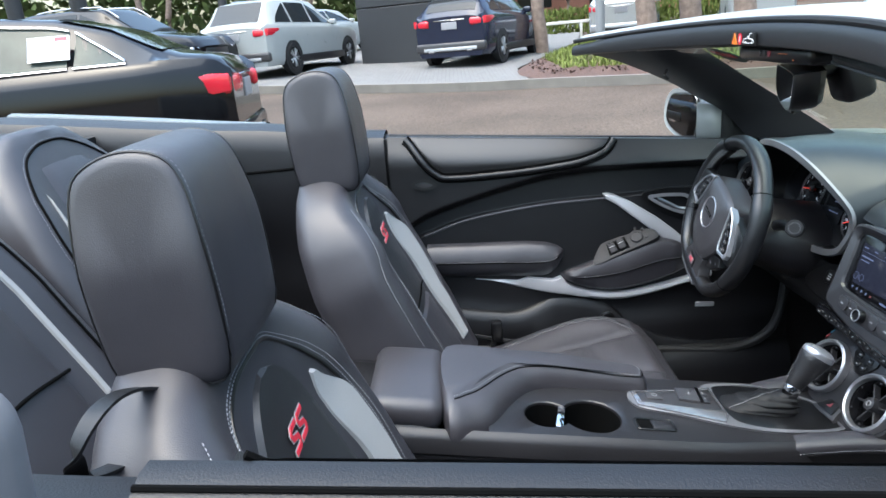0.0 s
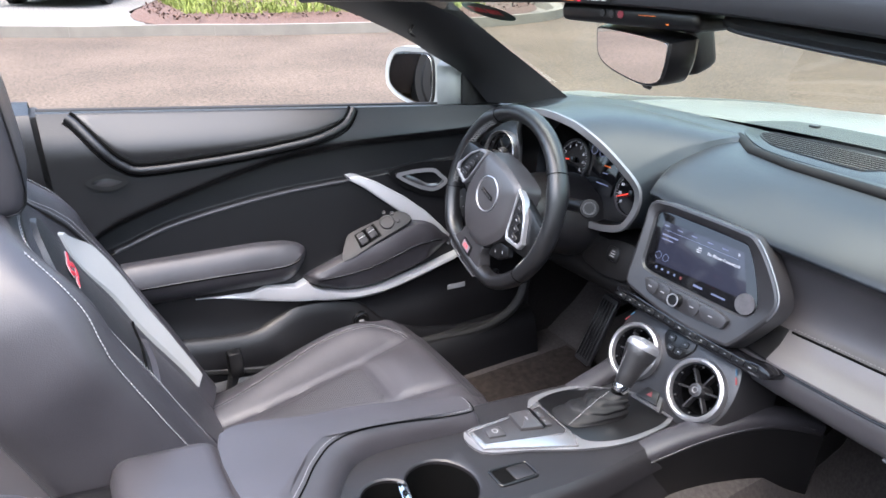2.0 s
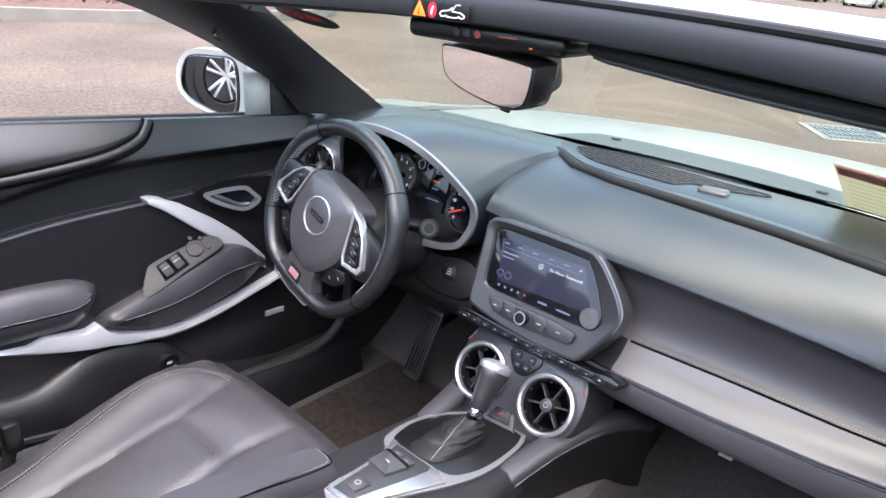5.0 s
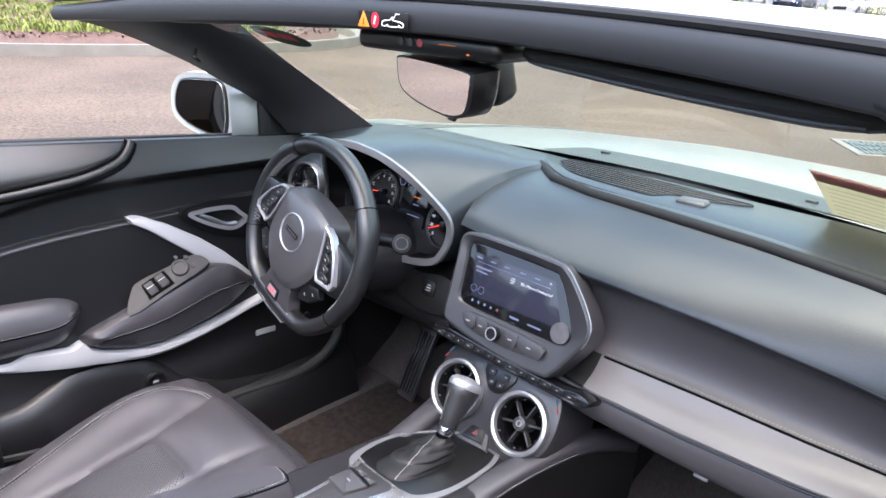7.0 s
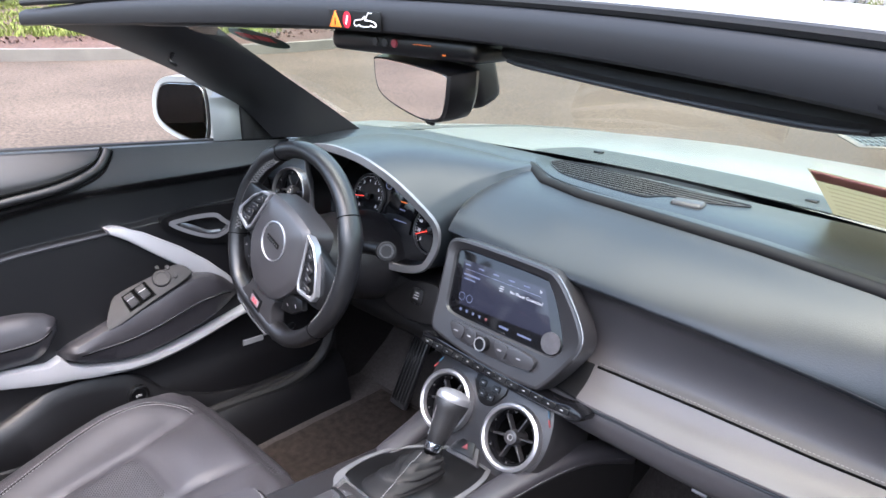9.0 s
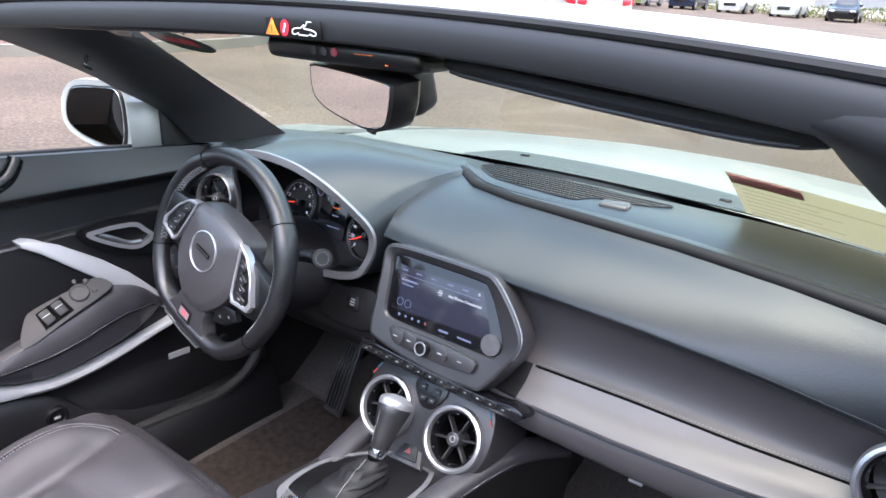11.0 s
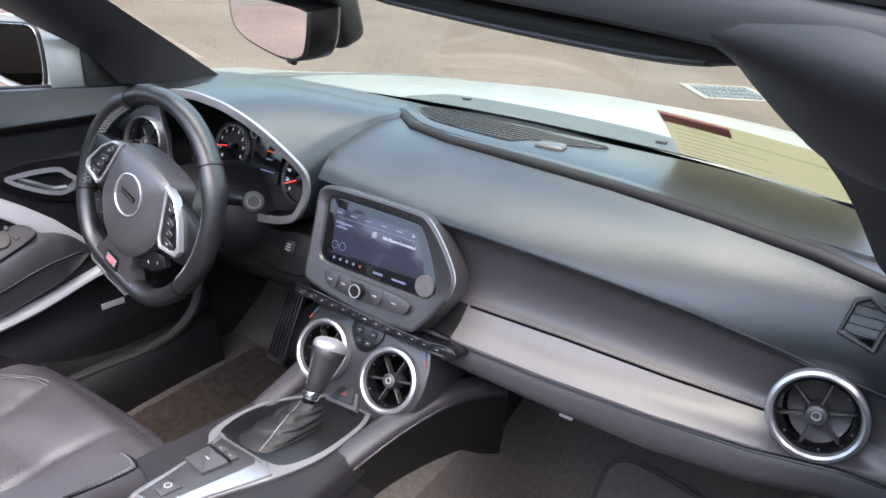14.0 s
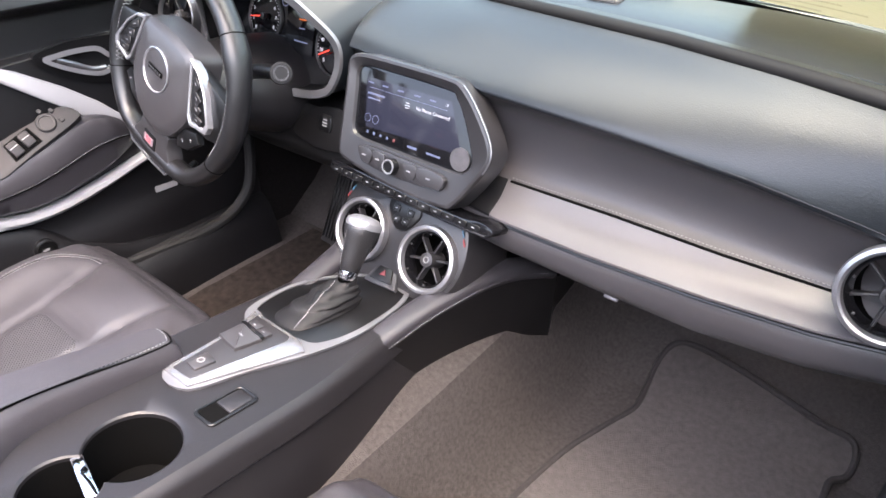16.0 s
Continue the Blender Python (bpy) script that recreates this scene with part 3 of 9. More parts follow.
def palm(x, y, h, r):
    z = ground_z(x, y)
    t = thing("palm_tree", "tall palm with a ringed grey-brown trunk and a feathery crown", "palm tree", "palms")
    pts = [V((0.05 * math.sin(k), 0.05 * math.cos(k * 1.3), h * k / 14)) for k in range(15)]
    bm = sheet([[p + V((math.cos(a), math.sin(a), 0)) * r * (1.25 - 0.35 * k / 14 + 0.06 * (k % 2)) for a in [2 * math.pi * j / 14 for j in range(14)]] for k, p in enumerate(pts)], closed=True)
    part("trunk", bm, BARK, t)
    for k in range(22):
        f = new("frond", FROND_ME)
        f.parent = t
        f.matrix_local = pose(pts[-1].x, pts[-1].y, h, 0, -35 + 75 * rng.random(), 360 * k / 22 + rng.uniform(-8, 8))
    t.location = (x, y, z + 0.1)


for x, y, h, r in ((-14.6, 3.75, 7.5, 0.17), (-15.2, 4.9, 7.9, 0.19), (-13.9, 5.6, 7.1, 0.18), (-16.8, 1.7, 6.8, 0.13), (-30, -3.5, 8, 0.2)):
    palm(x, y, h, r)


def tree(x, y, h, spread, seed, leaves=900):
    """A tapered trunk with limbs and a crown of many small leaf clumps."""
    g = random.Random(seed)
    z = ground_z(x, y)
    t = thing("tree", "leafy roadside tree with a slender trunk", "tree", "trees")
    tr = [tube([V((0.12 * math.sin(k), 0.1 * math.cos(2 * k), h * 0.55 * k / 6)) for k in range(7)], 0.16, 8, scale=lambda s: 1.2 - 0.6 * s)]
    tips = []
    for k in range(8):
        a = 2 * math.pi * k / 8 + g.uniform(-0.3, 0.3)
        b = V((0, 0, h * g.uniform(0.3, 0.55)))
        e = V((math.cos(a) * spread * g.uniform(0.5, 0.9), math.sin(a) * spread * g.uniform(0.5, 0.9), h * g.uniform(0.6, 0.95)))
        m = b.lerp(e, 0.5) + V((0, 0, 0.3))
        tr.append(tube(catmull([b, m, e], 4), 0.06, 6, scale=lambda s: 1.1 - 0.8 * s))
        tips += [e, m, e.lerp(m, 0.5)]
    part("trunk", joined(*tr), BARK, t)
    vs, fs = [], []
    for _ in range(leaves):
        c = g.choice(tips)
        p = c + V((g.gauss(0, 0.28), g.gauss(0, 0.28), g.gauss(0, 0.22))) * spread
        s = g.uniform(0.07, 0.17) * (0.6 + spread * 0.2)
        u = V((g.uniform(-1, 1), g.uniform(-1, 1), g.uniform(-1, 1))).normalized()
        w = u.orthogonal().normalized() * s * 0.6
        i = len(vs)
        vs += [p - u * s, p + w, p + u * s, p - w]
        fs.append((i, i + 1, i + 2, i + 3))
    me = bpy.data.meshes.new("crown")
    me.from_pydata([tuple(v) for v in vs], [], fs)
    me.materials.append(LEAF)
    c = new("crown", me)
    c.parent = t
    t.location = (x, y, z)


k = 0
for x, y, h in ((-30, -14, 7.5), (-33, -10, 8), (-31, -7, 7), (-34, -4.5, 8), (-33, -1, 7.5), (-36, 2, 8), (-38, 6, 7), (-27, -19, 7), (-24, -24, 7), (-36, -15, 9), (-38, -8, 9)):
    k += 1
    tree(x, y, h, 2.6, k, 1500)

# far woods close the view
def wood_spot():
    a = rng.uniform(1.95, 4.3)
    r = rng.uniform(46, 62)
    x, y = r * math.cos(a), r * math.sin(a)
    h = 9 * rng.random() ** 0.8
    return V((x, y, ground_z(x, y) + h))


vs, fs = [], []
for _ in range(36000):
    p = wood_spot()
    s = rng.uniform(0.18, 0.5)
    u = V((rng.uniform(-1, 1), rng.uniform(-1, 1), rng.uniform(-1, 1))).normalized()
    w = u.orthogonal().normalized() * s * 0.7
    i = len(vs)
    vs += [p - u * s, p + w, p + u * s, p - w]
    fs.append((i, i + 1, i + 2, i + 3))
me = bpy.data.meshes.new("far_woods")
me.from_pydata([tuple(v) for v in vs], [], fs)
me.materials.append(LEAF)
tagged(new("far_woods", me), "belt of green trees far behind the lot", "woods", kind="stuff")

# hedges and a low building beyond the lot
for x, y, sx, sy, h, lab in ((-26, 7.5, 1.2, 9, 0.9, "clipped green hedge beyond the lot"), (-5, 57, 30, 1.5, 0.9, "clipped yellow-green hedge at the lot's edge")):
    def hedge_spot():
        return V((x + rng.uniform(-sx, sx) / 2, y + rng.uniform(-sy, sy) / 2, ground_z(x, y) + rng.random() * h))
    me = tuft_mesh(4500, hedge_spot, 0.08, 0.22, 0.04)
    me.materials.append(material("hedge_leaves", (0.08, 0.1, 0.02), 0.7, vary=0.5, scale=3.0, spec=0.2))
    tagged(new("hedge", me), lab, "hedge", kind="stuff")
bld = thing("low_building", "low building with red-brown walls and a pale roof", "building")
part("wall", rbox(6, 22, 2.6, 0.05, 1, Matrix.Translation((0, 0, 1.3))), ROOFRED, bld)
part("roof", prism([(-4, 2.6), (4, 2.6), (0.3, 4.2), (-0.3, 4.2)], 12, 0.05, axes((0, 0, 0), (1, 0, 0), (0, -1, 0)), -12), PALEWALL, bld)
for j in range(5):
    part("window", rbox(0.08, 2.0, 1.1, 0.02, 1, Matrix.Translation((3.0, -8.5 + 4.2 * j, 1.5))), DARKGLASS, bld)
bld.location = (-44, 13, ground_z(-44, 13) - 0.1)
shop = thing("far_building", "long pale building far ahead of the car", "building")
part("wall", rbox(46, 8, 5, 0.05, 1, Matrix.Translation((0, 0, 2.5))), PALEWALL, shop)
part("roof", rbox(47, 9, 0.3, 0.05, 1, Matrix.Translation((0, 0, 5.1))), GREYCLAD, shop)
for j in range(12):
    part("window", rbox(2.2, 0.1, 2.0, 0.02, 1, Matrix.Translation((-20 + 3.6 * j, -4.0, 1.8))), GREYCLAD, shop)
shop.location = (-6, 78, -0.05)
rail = thing("white_rail", "low white painted rail beyond the planted bed", "rail")
part("top_rail", rbox(0.06, 3.0, 0.09, 0.01, 1, Matrix.Translation((0, 0, 0.62))), PALEWALL, rail)
for y in (-1.3, 0, 1.3):
    part("post", rbox(0.07, 0.07, 0.62, 0.01, 1, Matrix.Translation((0, y, 0.31))), PALEWALL, rail)
rail.location = (-21.5, 3.6, ground_z(-21.5, 3.6))


# ---- the convertible: shell, floor, glass ----
def belt(y):
    """Height of the door tops along the car."""
    return 0.919 - 0.0905 * y


def hood_z(x, y):
    d = y - 0.58
    a = abs(x)
    bulge = 0.026 * sstep(0.75, 0.1, a) + 0.008 * sstep(0.9, 0.15, a) - 0.02 * sstep(0.6, 0.85, a) - 0.05 * sstep(0.8, 0.93, a)
    return 0.868 - 0.075 * d - 0.07 * d * d + bulge * (0.45 + 0.55 * sstep(0.02, 0.3, d))


car_shell = thing("convertible_body", "white painted convertible body with the roof folded down", "car")
ys = [0.585 + 1.35 * k / 26 for k in range(27)]
hood_half = 0.66
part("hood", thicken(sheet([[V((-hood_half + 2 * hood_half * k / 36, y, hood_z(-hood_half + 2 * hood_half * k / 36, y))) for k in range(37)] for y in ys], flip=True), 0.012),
     DIMWHITE, car_shell, "white bonnet with two raised ridges")
COWLGREY = material("grey_cowl_plastic", (0.032, 0.039, 0.038), 0.55, vary=0.12, scale=12, grain=0.3)
rows = []
for k in range(7):
    row = []
    for j in range(41):
        x = -0.28 + 0.92 * j / 40
        y = 0.585 + (0.145 - 0.25 * x * x) * k / 6 * sstep(-0.29, -0.24, x)
        row.append(V((x, y, hood_z(x, max(y, 0.6)) + 0.016 - 0.004 * (k == 6))))
    rows.append(row)
cowl = part("cowl", sheet(rows, flip=True), COWLGREY, car_shell, "grey plastic cowl below the windscreen")
for x, y in ((-0.17, 0.67), (0.27, 0.635)):
    part("washer_jet", rbox(0.02, 0.012, 0.005, 0.002, 2, Matrix.Translation((x, y, hood_z(x, y) + 0.018))), SATIN, cowl)
for s in (-1, 1):
    rows = []
    for k in range(33):
        y = 0.35 + 1.6 * k / 32
        fall = 0.02 * sstep(0.75, 0.35, y)
        row = [V((s * (hood_half + 0.006 + 0.25 * j / 9), y, hood_z(hood_half + 0.006 + 0.25 * j / 9, max(y, 0.6)) + 0.008 + fall)) for j in range(10)]
        top = row[-1]
        row += [V((s * (0.935 + 0.01 * math.sin(j)), y, top.z - 0.12 * j)) for j in range(1, 6)]
        rows.append(row)
    part("fender", thicken(sheet(rows, flip=s > 0), 0.01), DIMWHITE, car_shell)
    # flank below the belt, outside the door panel
    rows = []
    for k in range(41):
        y = 0.35 - 2.75 * k / 40
        z = belt(y) - 0.046 + 0.022 * sstep(-0.9, -1.5, y)
        w = 0.775 + 0.05 * sstep(-0.9, -1.5, y)
        rows.append([V((s * w, y, z - 0.02)), V((s * (w + 0.012), y, z)), V((s * (w + 0.05), y, z - 0.004)), V((s * 0.9, y, z - 0.05)), V((s * 0.935, y, z - 0.15)), V((s * 0.94, y, 0.5)), V((s * 0.91, y, 0.3)), V((s * 0.86, y, 0.16))])
    part("flank", thicken(sheet(rows, flip=s < 0), 0.012), WHITEPAINT, car_shell)
rows = []
for k in range(15):
    y = -1.78 - 0.62 * k / 14
    rows.append([V((-0.84 + 1.68 * j / 16, y, belt(y) + 0.02 - 0.05 * (abs(-1 + j / 8)) ** 3 - 0.03 * sstep(0.75, 1.0, k / 14))) for j in range(17)])
part("rear_deck", thicken(sheet(rows), 0.012), WHITEPAINT, car_shell)
part("tail_panel", rbox(1.74, 0.05, 0.72, 0.02, 2, Matrix.Translation((0, -2.42, 0.66))), WHITEPAINT, car_shell)
part("nose_panel", rbox(1.86, 0.12, 0.46, 0.05, 3, Matrix.Translation((0, 1.93, 0.36))), DIMWHITE, car_shell)
part("underbody", rbox(1.72, 4.2, 0.06, 0.02, 2, Matrix.Translation((0, -0.25, 0.13))), RUBBER, car_shell)
for x, y in ((-0.83, 1.25), (0.83, 1.25), (-0.83, -1.56), (0.83, -1.56)):
    wheel = part("wheel", lathe([(0.2, -0.1), (0.31, -0.115), (0.338, -0.09), (0.345, 0), (0.338, 0.09), (0.31, 0.115), (0.2, 0.1)], 36, axes((x, y, 0.295), (0, 1, 0), (1, 0, 0))), RUBBER, car_shell, "black tyre")
    part("rim", lathe([(0.0, -0.08), (0.21, -0.07), (0.215, 0.0), (0.21, 0.1), (0.2, 0.105), (0.19, 0.08), (0.05, 0.09), (0.0, 0.09)], 30, axes((x, y, 0.295), (0, 1, 0), (1 if x > 0 else -1, 0, 0))), SILVERPAINT, wheel)
rebase(car_shell, (0, 0, -0.05))

# cabin floor with its raised toe board, tunnel and sills
rows = []
for k in range(30):
    y = -1.95 + 2.75 * k / 29
    up = 0.42 * max(0.0, (y - 0.42) / 0.4) ** 1.25
    z0 = 0.225 + up + 0.22 * sstep(-0.95, -1.1, y)
    rows.append([V((-0.72 + 1.51 * j / 40, y, z0 + 0.21 * sstep(0.25, 0.125, abs(-0.72 + 1.51 * j / 40)) + 0.03 * noise.noise(V((y * 3, j * 0.2, 0))) * 0.2)) for j in range(41)])
solo("floor", thicken(sheet(rows), 0.02), CARPET, "dark grey pile carpet over the cabin floor", "carpet", kind="structure")
# unseen closing sheet, near-black for the shade behind the dash
solo("wall_front", rbox(1.5, 0.03, 0.5, 0.01, 1, Matrix.Translation((0, 0.83, 0.54))), DARK, "unseen dark bulkhead closing the cabin behind the dashboard", "bulkhead", kind="structure")
for s, nm in ((-1, "sill_left"), (1, "sill_right")):
    sill = thing(nm, "black moulded door sill cover with a rubber seal along it", "door sill", kind="structure")
    prof = [(-0.72, 0.2), (-0.72, 0.335), (-0.69, 0.35), (-0.655, 0.345), (-0.635, 0.325), (-0.62, 0.28), (-0.61, 0.22)]
    wide = 0.07 if s > 0 else 0.0
    rows = [[V((s * -1 * x + wide, y, z + 0.05 * sstep(-0.1, -0.6, y))) for x, z in prof] for y in [0.32 - 1.25 * k / 20 for k in range(21)]]
    part("cover", thicken(sheet(rows, flip=s < 0), 0.006), VINYL, sill)
    seal = catmull([(s * 0.665, -0.62, 0.44), (s * 0.66, -0.33, 0.37), (s * 0.655, 0.0, 0.335), (s * 0.645, 0.16, 0.33), (s * 0.64, 0.255, 0.37), (s * 0.645, 0.295, 0.45), (s * 0.66, 0.31, 0.6), (s * 0.68, 0.32, 0.8)], 8)
    part("seal", tube([p + V((wide, 0, 0)) for p in seal], 0.013, 10, up=(1, 0, 0.1)), RUBBER, sill)
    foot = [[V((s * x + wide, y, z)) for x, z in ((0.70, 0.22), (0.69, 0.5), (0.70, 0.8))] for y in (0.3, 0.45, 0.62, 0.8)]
    part("kick_panel", thicken(sheet(foot, flip=s < 0), 0.01), SHADECARPET, sill)

# dark brown carpet mat in the driver's footwell
rows = []
for k in range(16):
    y = 0.0 + 0.40 * k / 15
    rows.append([V((-0.585 + 0.36 * j / 14 + 0.02 * math.sin(k * 0.4) * (j / 14), y, 0.232 + 0.004 * noise.noise(V((j * 0.5, k * 0.5, 2))))) for j in range(15)])
brown = solo("driver_floor_mat", thicken(sheet(rows), 0.006), CARPET_BROWN, "flat dark brown carpet mat in the driver's footwell", "floor mat")
part("mat_stud", lathe([(0.0, 0.0), (0.014, 0.0), (0.016, 0.003), (0.011, 0.006), (0.0, 0.006)], 16, Matrix.Translation((-0.42, 0.02, 0.238))), RUBBER, brown)

mat_line = catmull([(0.265, -0.05), (0.272, 0.05), (0.289, 0.185), (0.317, 0.285), (0.337, 0.352), (0.329, 0.42), (0.327, 0.468), (0.342, 0.496), (0.382, 0.504), (0.478, 0.496), (0.60, 0.478), (0.652, 0.474), (0.667, 0.455), (0.666, 0.425), (0.648, 0.40), (0.648, 0.35), (0.652, 0.1), (0.652, -0.05)], 5)


def mat_z(y):
    return 0.233 + 0.42 * max(0.0, (y - 0.42) / 0.4) ** 1.25


bm = prism([(p.x, p.y) for p in mat_line], 0.010, 0.003)
for v in bm.verts:
    v.co.z += mat_z(v.co.y)
pmat = solo("passenger_floor_mat", bm, MATT, "dark grey pile floor mat with a bound edge", "floor mat")
part("binding", tube([V((p.x, p.y, mat_z(p.y) + 0.008)) for p in mat_line], 0.0058, 8), material("mat_binding", (0.03, 0.027, 0.0275), 0.7, vary=0.2, scale=90, grain=0.6, grain_scale=900, spec=0.3), pmat)


# ---- dashboard ----
dash = thing("dashboard", "black soft-touch dashboard with a satin lower band", "dashboard")
# rows: x, then (y, z) from the windscreen to the knees
DASH = [
    (-0.71, .56, .872, .47, .90, .40, .908, .33, .908, .27, .90, .22, .885, .19, .85, .185, .825, .19, .815, .195, .79, .19, .76, .18, .735, .17, .71, .165, .685, .17, .672, .172, .66, .165, .64, .175, .615, .22, .60, .32, .58),
    (-0.58, .59, .876, .50, .905, .43, .913, .36, .915, .30, .912, .25, .90, .21, .87, .195, .84, .192, .83, .195, .80, .19, .765, .182, .735, .17, .71, .165, .685, .17, .672, .172, .66, .165, .64, .175, .615, .22, .60, .32, .58),
    (-0.54, .595, .877, .51, .907, .45, .915, .40, .918, .37, .917, .345, .91, .335, .88, .33, .86, .33, .84, .33, .80, .33, .77, .30, .742, .19, .73, .175, .70, .17, .68, .172, .665, .165, .645, .175, .615, .22, .60, .32, .58),
    (-0.37, .605, .88, .52, .907, .47, .915, .43, .918, .40, .917, .37, .91, .345, .88, .335, .86, .335, .84, .335, .80, .33, .76, .30, .73, .19, .715, .175, .69, .17, .675, .172, .66, .165, .64, .175, .615, .22, .60, .32, .58),
    (-0.22, .61, .88, .53, .903, .49, .908, .45, .91, .42, .909, .385, .902, .345, .88, .33, .86, .33, .84, .33, .80, .32, .76, .29, .73, .20, .712, .19, .69, .185, .675, .18, .66, .17, .64, .18, .615, .22, .60, .32, .58),
    (-0.17, .615, .88, .54, .897, .50, .902, .448, .904, .432, .900, .36, .895, .24, .867, .205, .838, .205, .83, .215, .80, .215, .765, .205, .735, .195, .71, .185, .685, .18, .672, .18, .66, .17, .64, .18, .615, .22, .60, .32, .58),
    (-0.10, .618, .88, .535, .895, .46, .902, .388, .905, .370, .898, .315, .889, .225, .857, .199, .834, .199, .826, .218, .80, .218, .765, .202, .735, .189, .71, .179, .685, .175, .672, .175, .66, .167, .64, .177, .615, .22, .60, .32, .58),
    (0.00, .62, .88, .53, .893, .44, .902, .356, .906, .338, .898, .28, .885, .215, .85, .195, .832, .195, .824, .22, .80, .22, .765, .20, .735, .185, .71, .175, .685, .172, .672, .172, .66, .165, .64, .175, .615, .22, .60, .32, .58),
    (0.16, .615, .88, .52, .893, .41, .903, .334, .908, .316, .898, .25, .882, .205, .845, .19, .83, .19, .822, .212, .8, .222, .757, .212, .721, .198, .705, .178, .683, .15, .668, .156, .66, .152, .645, .16, .615, .2, .6, .32, .58),
    (0.30, .605, .879, .51, .893, .39, .903, .316, .908, .299, .899, .238, .877, .203, .84, .19, .825, .19, .817, .212, .795, .222, .757, .212, .721, .198, .708, .178, .685, .15, .668, .156, .66, .152, .645, .16, .612, .2, .597, .32, .575),
    (0.45, .58, .877, .49, .893, .37, .903, .285, .907, .268, .898, .232, .87, .203, .834, .19, .815, .19, .807, .21, .79, .22, .757, .212, .722, .198, .708, .178, .688, .15, .675, .156, .667, .152, .652, .158, .615, .2, .6, .32, .575),
    (0.57, .54, .875, .46, .893, .35, .903, .258, .905, .243, .895, .235, .865, .21, .825, .193, .8, .192, .792, .205, .78, .213, .752, .212, .724, .202, .709, .18, .693, .153, .685, .158, .677, .153, .662, .158, .63, .2, .61, .32, .58),
    (0.66, .5, .873, .42, .89, .33, .9, .235, .895, .22, .885, .215, .86, .2, .815, .188, .79, .188, .782, .195, .775, .1982, .7568, .1968, .7356, .19, .7224, .176, .7072, .16, .7, .162, .692, .158, .68, .165, .65, .2, .63, .32, .6),
    (0.715, .48, .872, .4, .885, .31, .89, .2, .885, .185, .875, .18, .85, .175, .815, .175, .79, .175, .782, .18, .775, .18, .76, .175, .742, .172, .73, .168, .712, .165, .7, .165, .692, .162, .68, .168, .65, .2, .63, .32, .6),
]


def dash_row(x, a, b, sub=3):
    """The dash's profile at x from control point a to b."""
    r = lerp_table(DASH, x)
    pts = [V((x, r[2 * k], r[2 * k + 1])) for k in range(len(r) // 2)]
    ease = sstep(-0.05, 0.12, x)
    run = pts[7] - pts[4]
    out = V((0, run.z, -run.y)).normalized()
    for k, f, rise in ((5, 0.40, 0.009), (6, 0.74, 0.007)):
        pts[k] = pts[k].lerp(pts[4] + run * f + out * rise, ease)
    return catmull(pts[a:b + 1], sub)


def dash_patch(a, b, x0, x1, n=60, sub=3):
    return [dash_row(x0 + (x1 - x0) * k / n, a, b, sub) for k in range(n + 1)]


part("top_pad", sheet(dash_patch(0, 8, -0.71, 0.715, 76), flip=False), DASHTOP, dash, "black soft-touch upper pad", sharp=0.5)
# same satin grey as the band below, darkened for the lip's shade
part("recess_panel", sheet(dash_patch(8, 12, 0.0, 0.715, 50)), material("satin_grey_shaded", (0.056, 0.051, 0.0535), 0.36, vary=0.08, scale=5, grain=0.15, grain_scale=600, spec=0.45), dash, "satin dark grey panel under the pad's lip")
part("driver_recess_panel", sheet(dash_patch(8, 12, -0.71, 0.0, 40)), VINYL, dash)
# the band's base colour is raised to carry reflected sky
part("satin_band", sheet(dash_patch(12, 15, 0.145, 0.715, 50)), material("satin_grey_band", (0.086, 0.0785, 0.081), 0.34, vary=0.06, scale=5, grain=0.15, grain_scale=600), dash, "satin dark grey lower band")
part("driver_lower_panel", sheet(dash_patch(12, 15, -0.71, 0.145, 60)), SHADETRIM, dash)
# one knee pad in two tones: driver half in painted shade, passenger half lifted
part("driver_knee_pad", sheet(dash_patch(15, 19, -0.71, 0.0, 34)), SHADETRIM, dash, sharp=0.5)
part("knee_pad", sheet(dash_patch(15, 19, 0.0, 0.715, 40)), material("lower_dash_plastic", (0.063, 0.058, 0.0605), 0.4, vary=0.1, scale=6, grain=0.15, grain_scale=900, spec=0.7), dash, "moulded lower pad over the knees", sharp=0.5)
part("lip_strip", tube([dash_row(x, 7, 8, 1)[0] + V((0, -0.002, -0.002)) for x in [0.085 + 0.62 * k / 50 for k in range(51)]], 0.0006, 6), SATIN, dash, "thin dull strip along the pad's edge")
seam = [dash_row(0.15 + 0.43 * k / 70, 12, 13, 1)[0] + V((0, -0.0015, 0.004)) for k in range(71)]
part("seam_groove", tube([p + V((0, 0.0005, -0.006)) for p in seam], 0.0022, 6), DARK, dash)
part("seam_stitching", stitches([p + V((0, -0.001, 0.0015)) for p in seam], (0, -0.9, 0.5), 0.006, 0.0012), DARKTHREAD, dash, "dark stitched seam")
part("band_bead", tube([dash_row(0.145 + 0.57 * k / 50, 15, 16, 1)[0] + V((0, -0.003, 0)) for k in range(51)], 0.0022, 6), SATIN, dash)
# tiny bright block standing in for a glint low on the dash
part("courtesy_lamp", rbox(0.02, 0.004, 0.006, 0.001, 1, axes((0.335, 0.168, 0.604), (1, 0, 0), (0, -0.8, -0.6))), SILVER, dash)
ridge = [dash_row(-0.2 + 0.86 * k / 60, 3, 4, 1)[0] + V((0, -0.004, -0.001)) for k in range(61)]
ridge = catmull([(-0.215, 0.545, 0.889), (-0.222, 0.51, 0.895), (-0.212, 0.475, 0.90)], 5)[:-1] + ridge[2:]
ridge += catmull([ridge[-1], (0.69, 0.16, 0.872), (0.70, 0.11, 0.835)], 6)[1:]
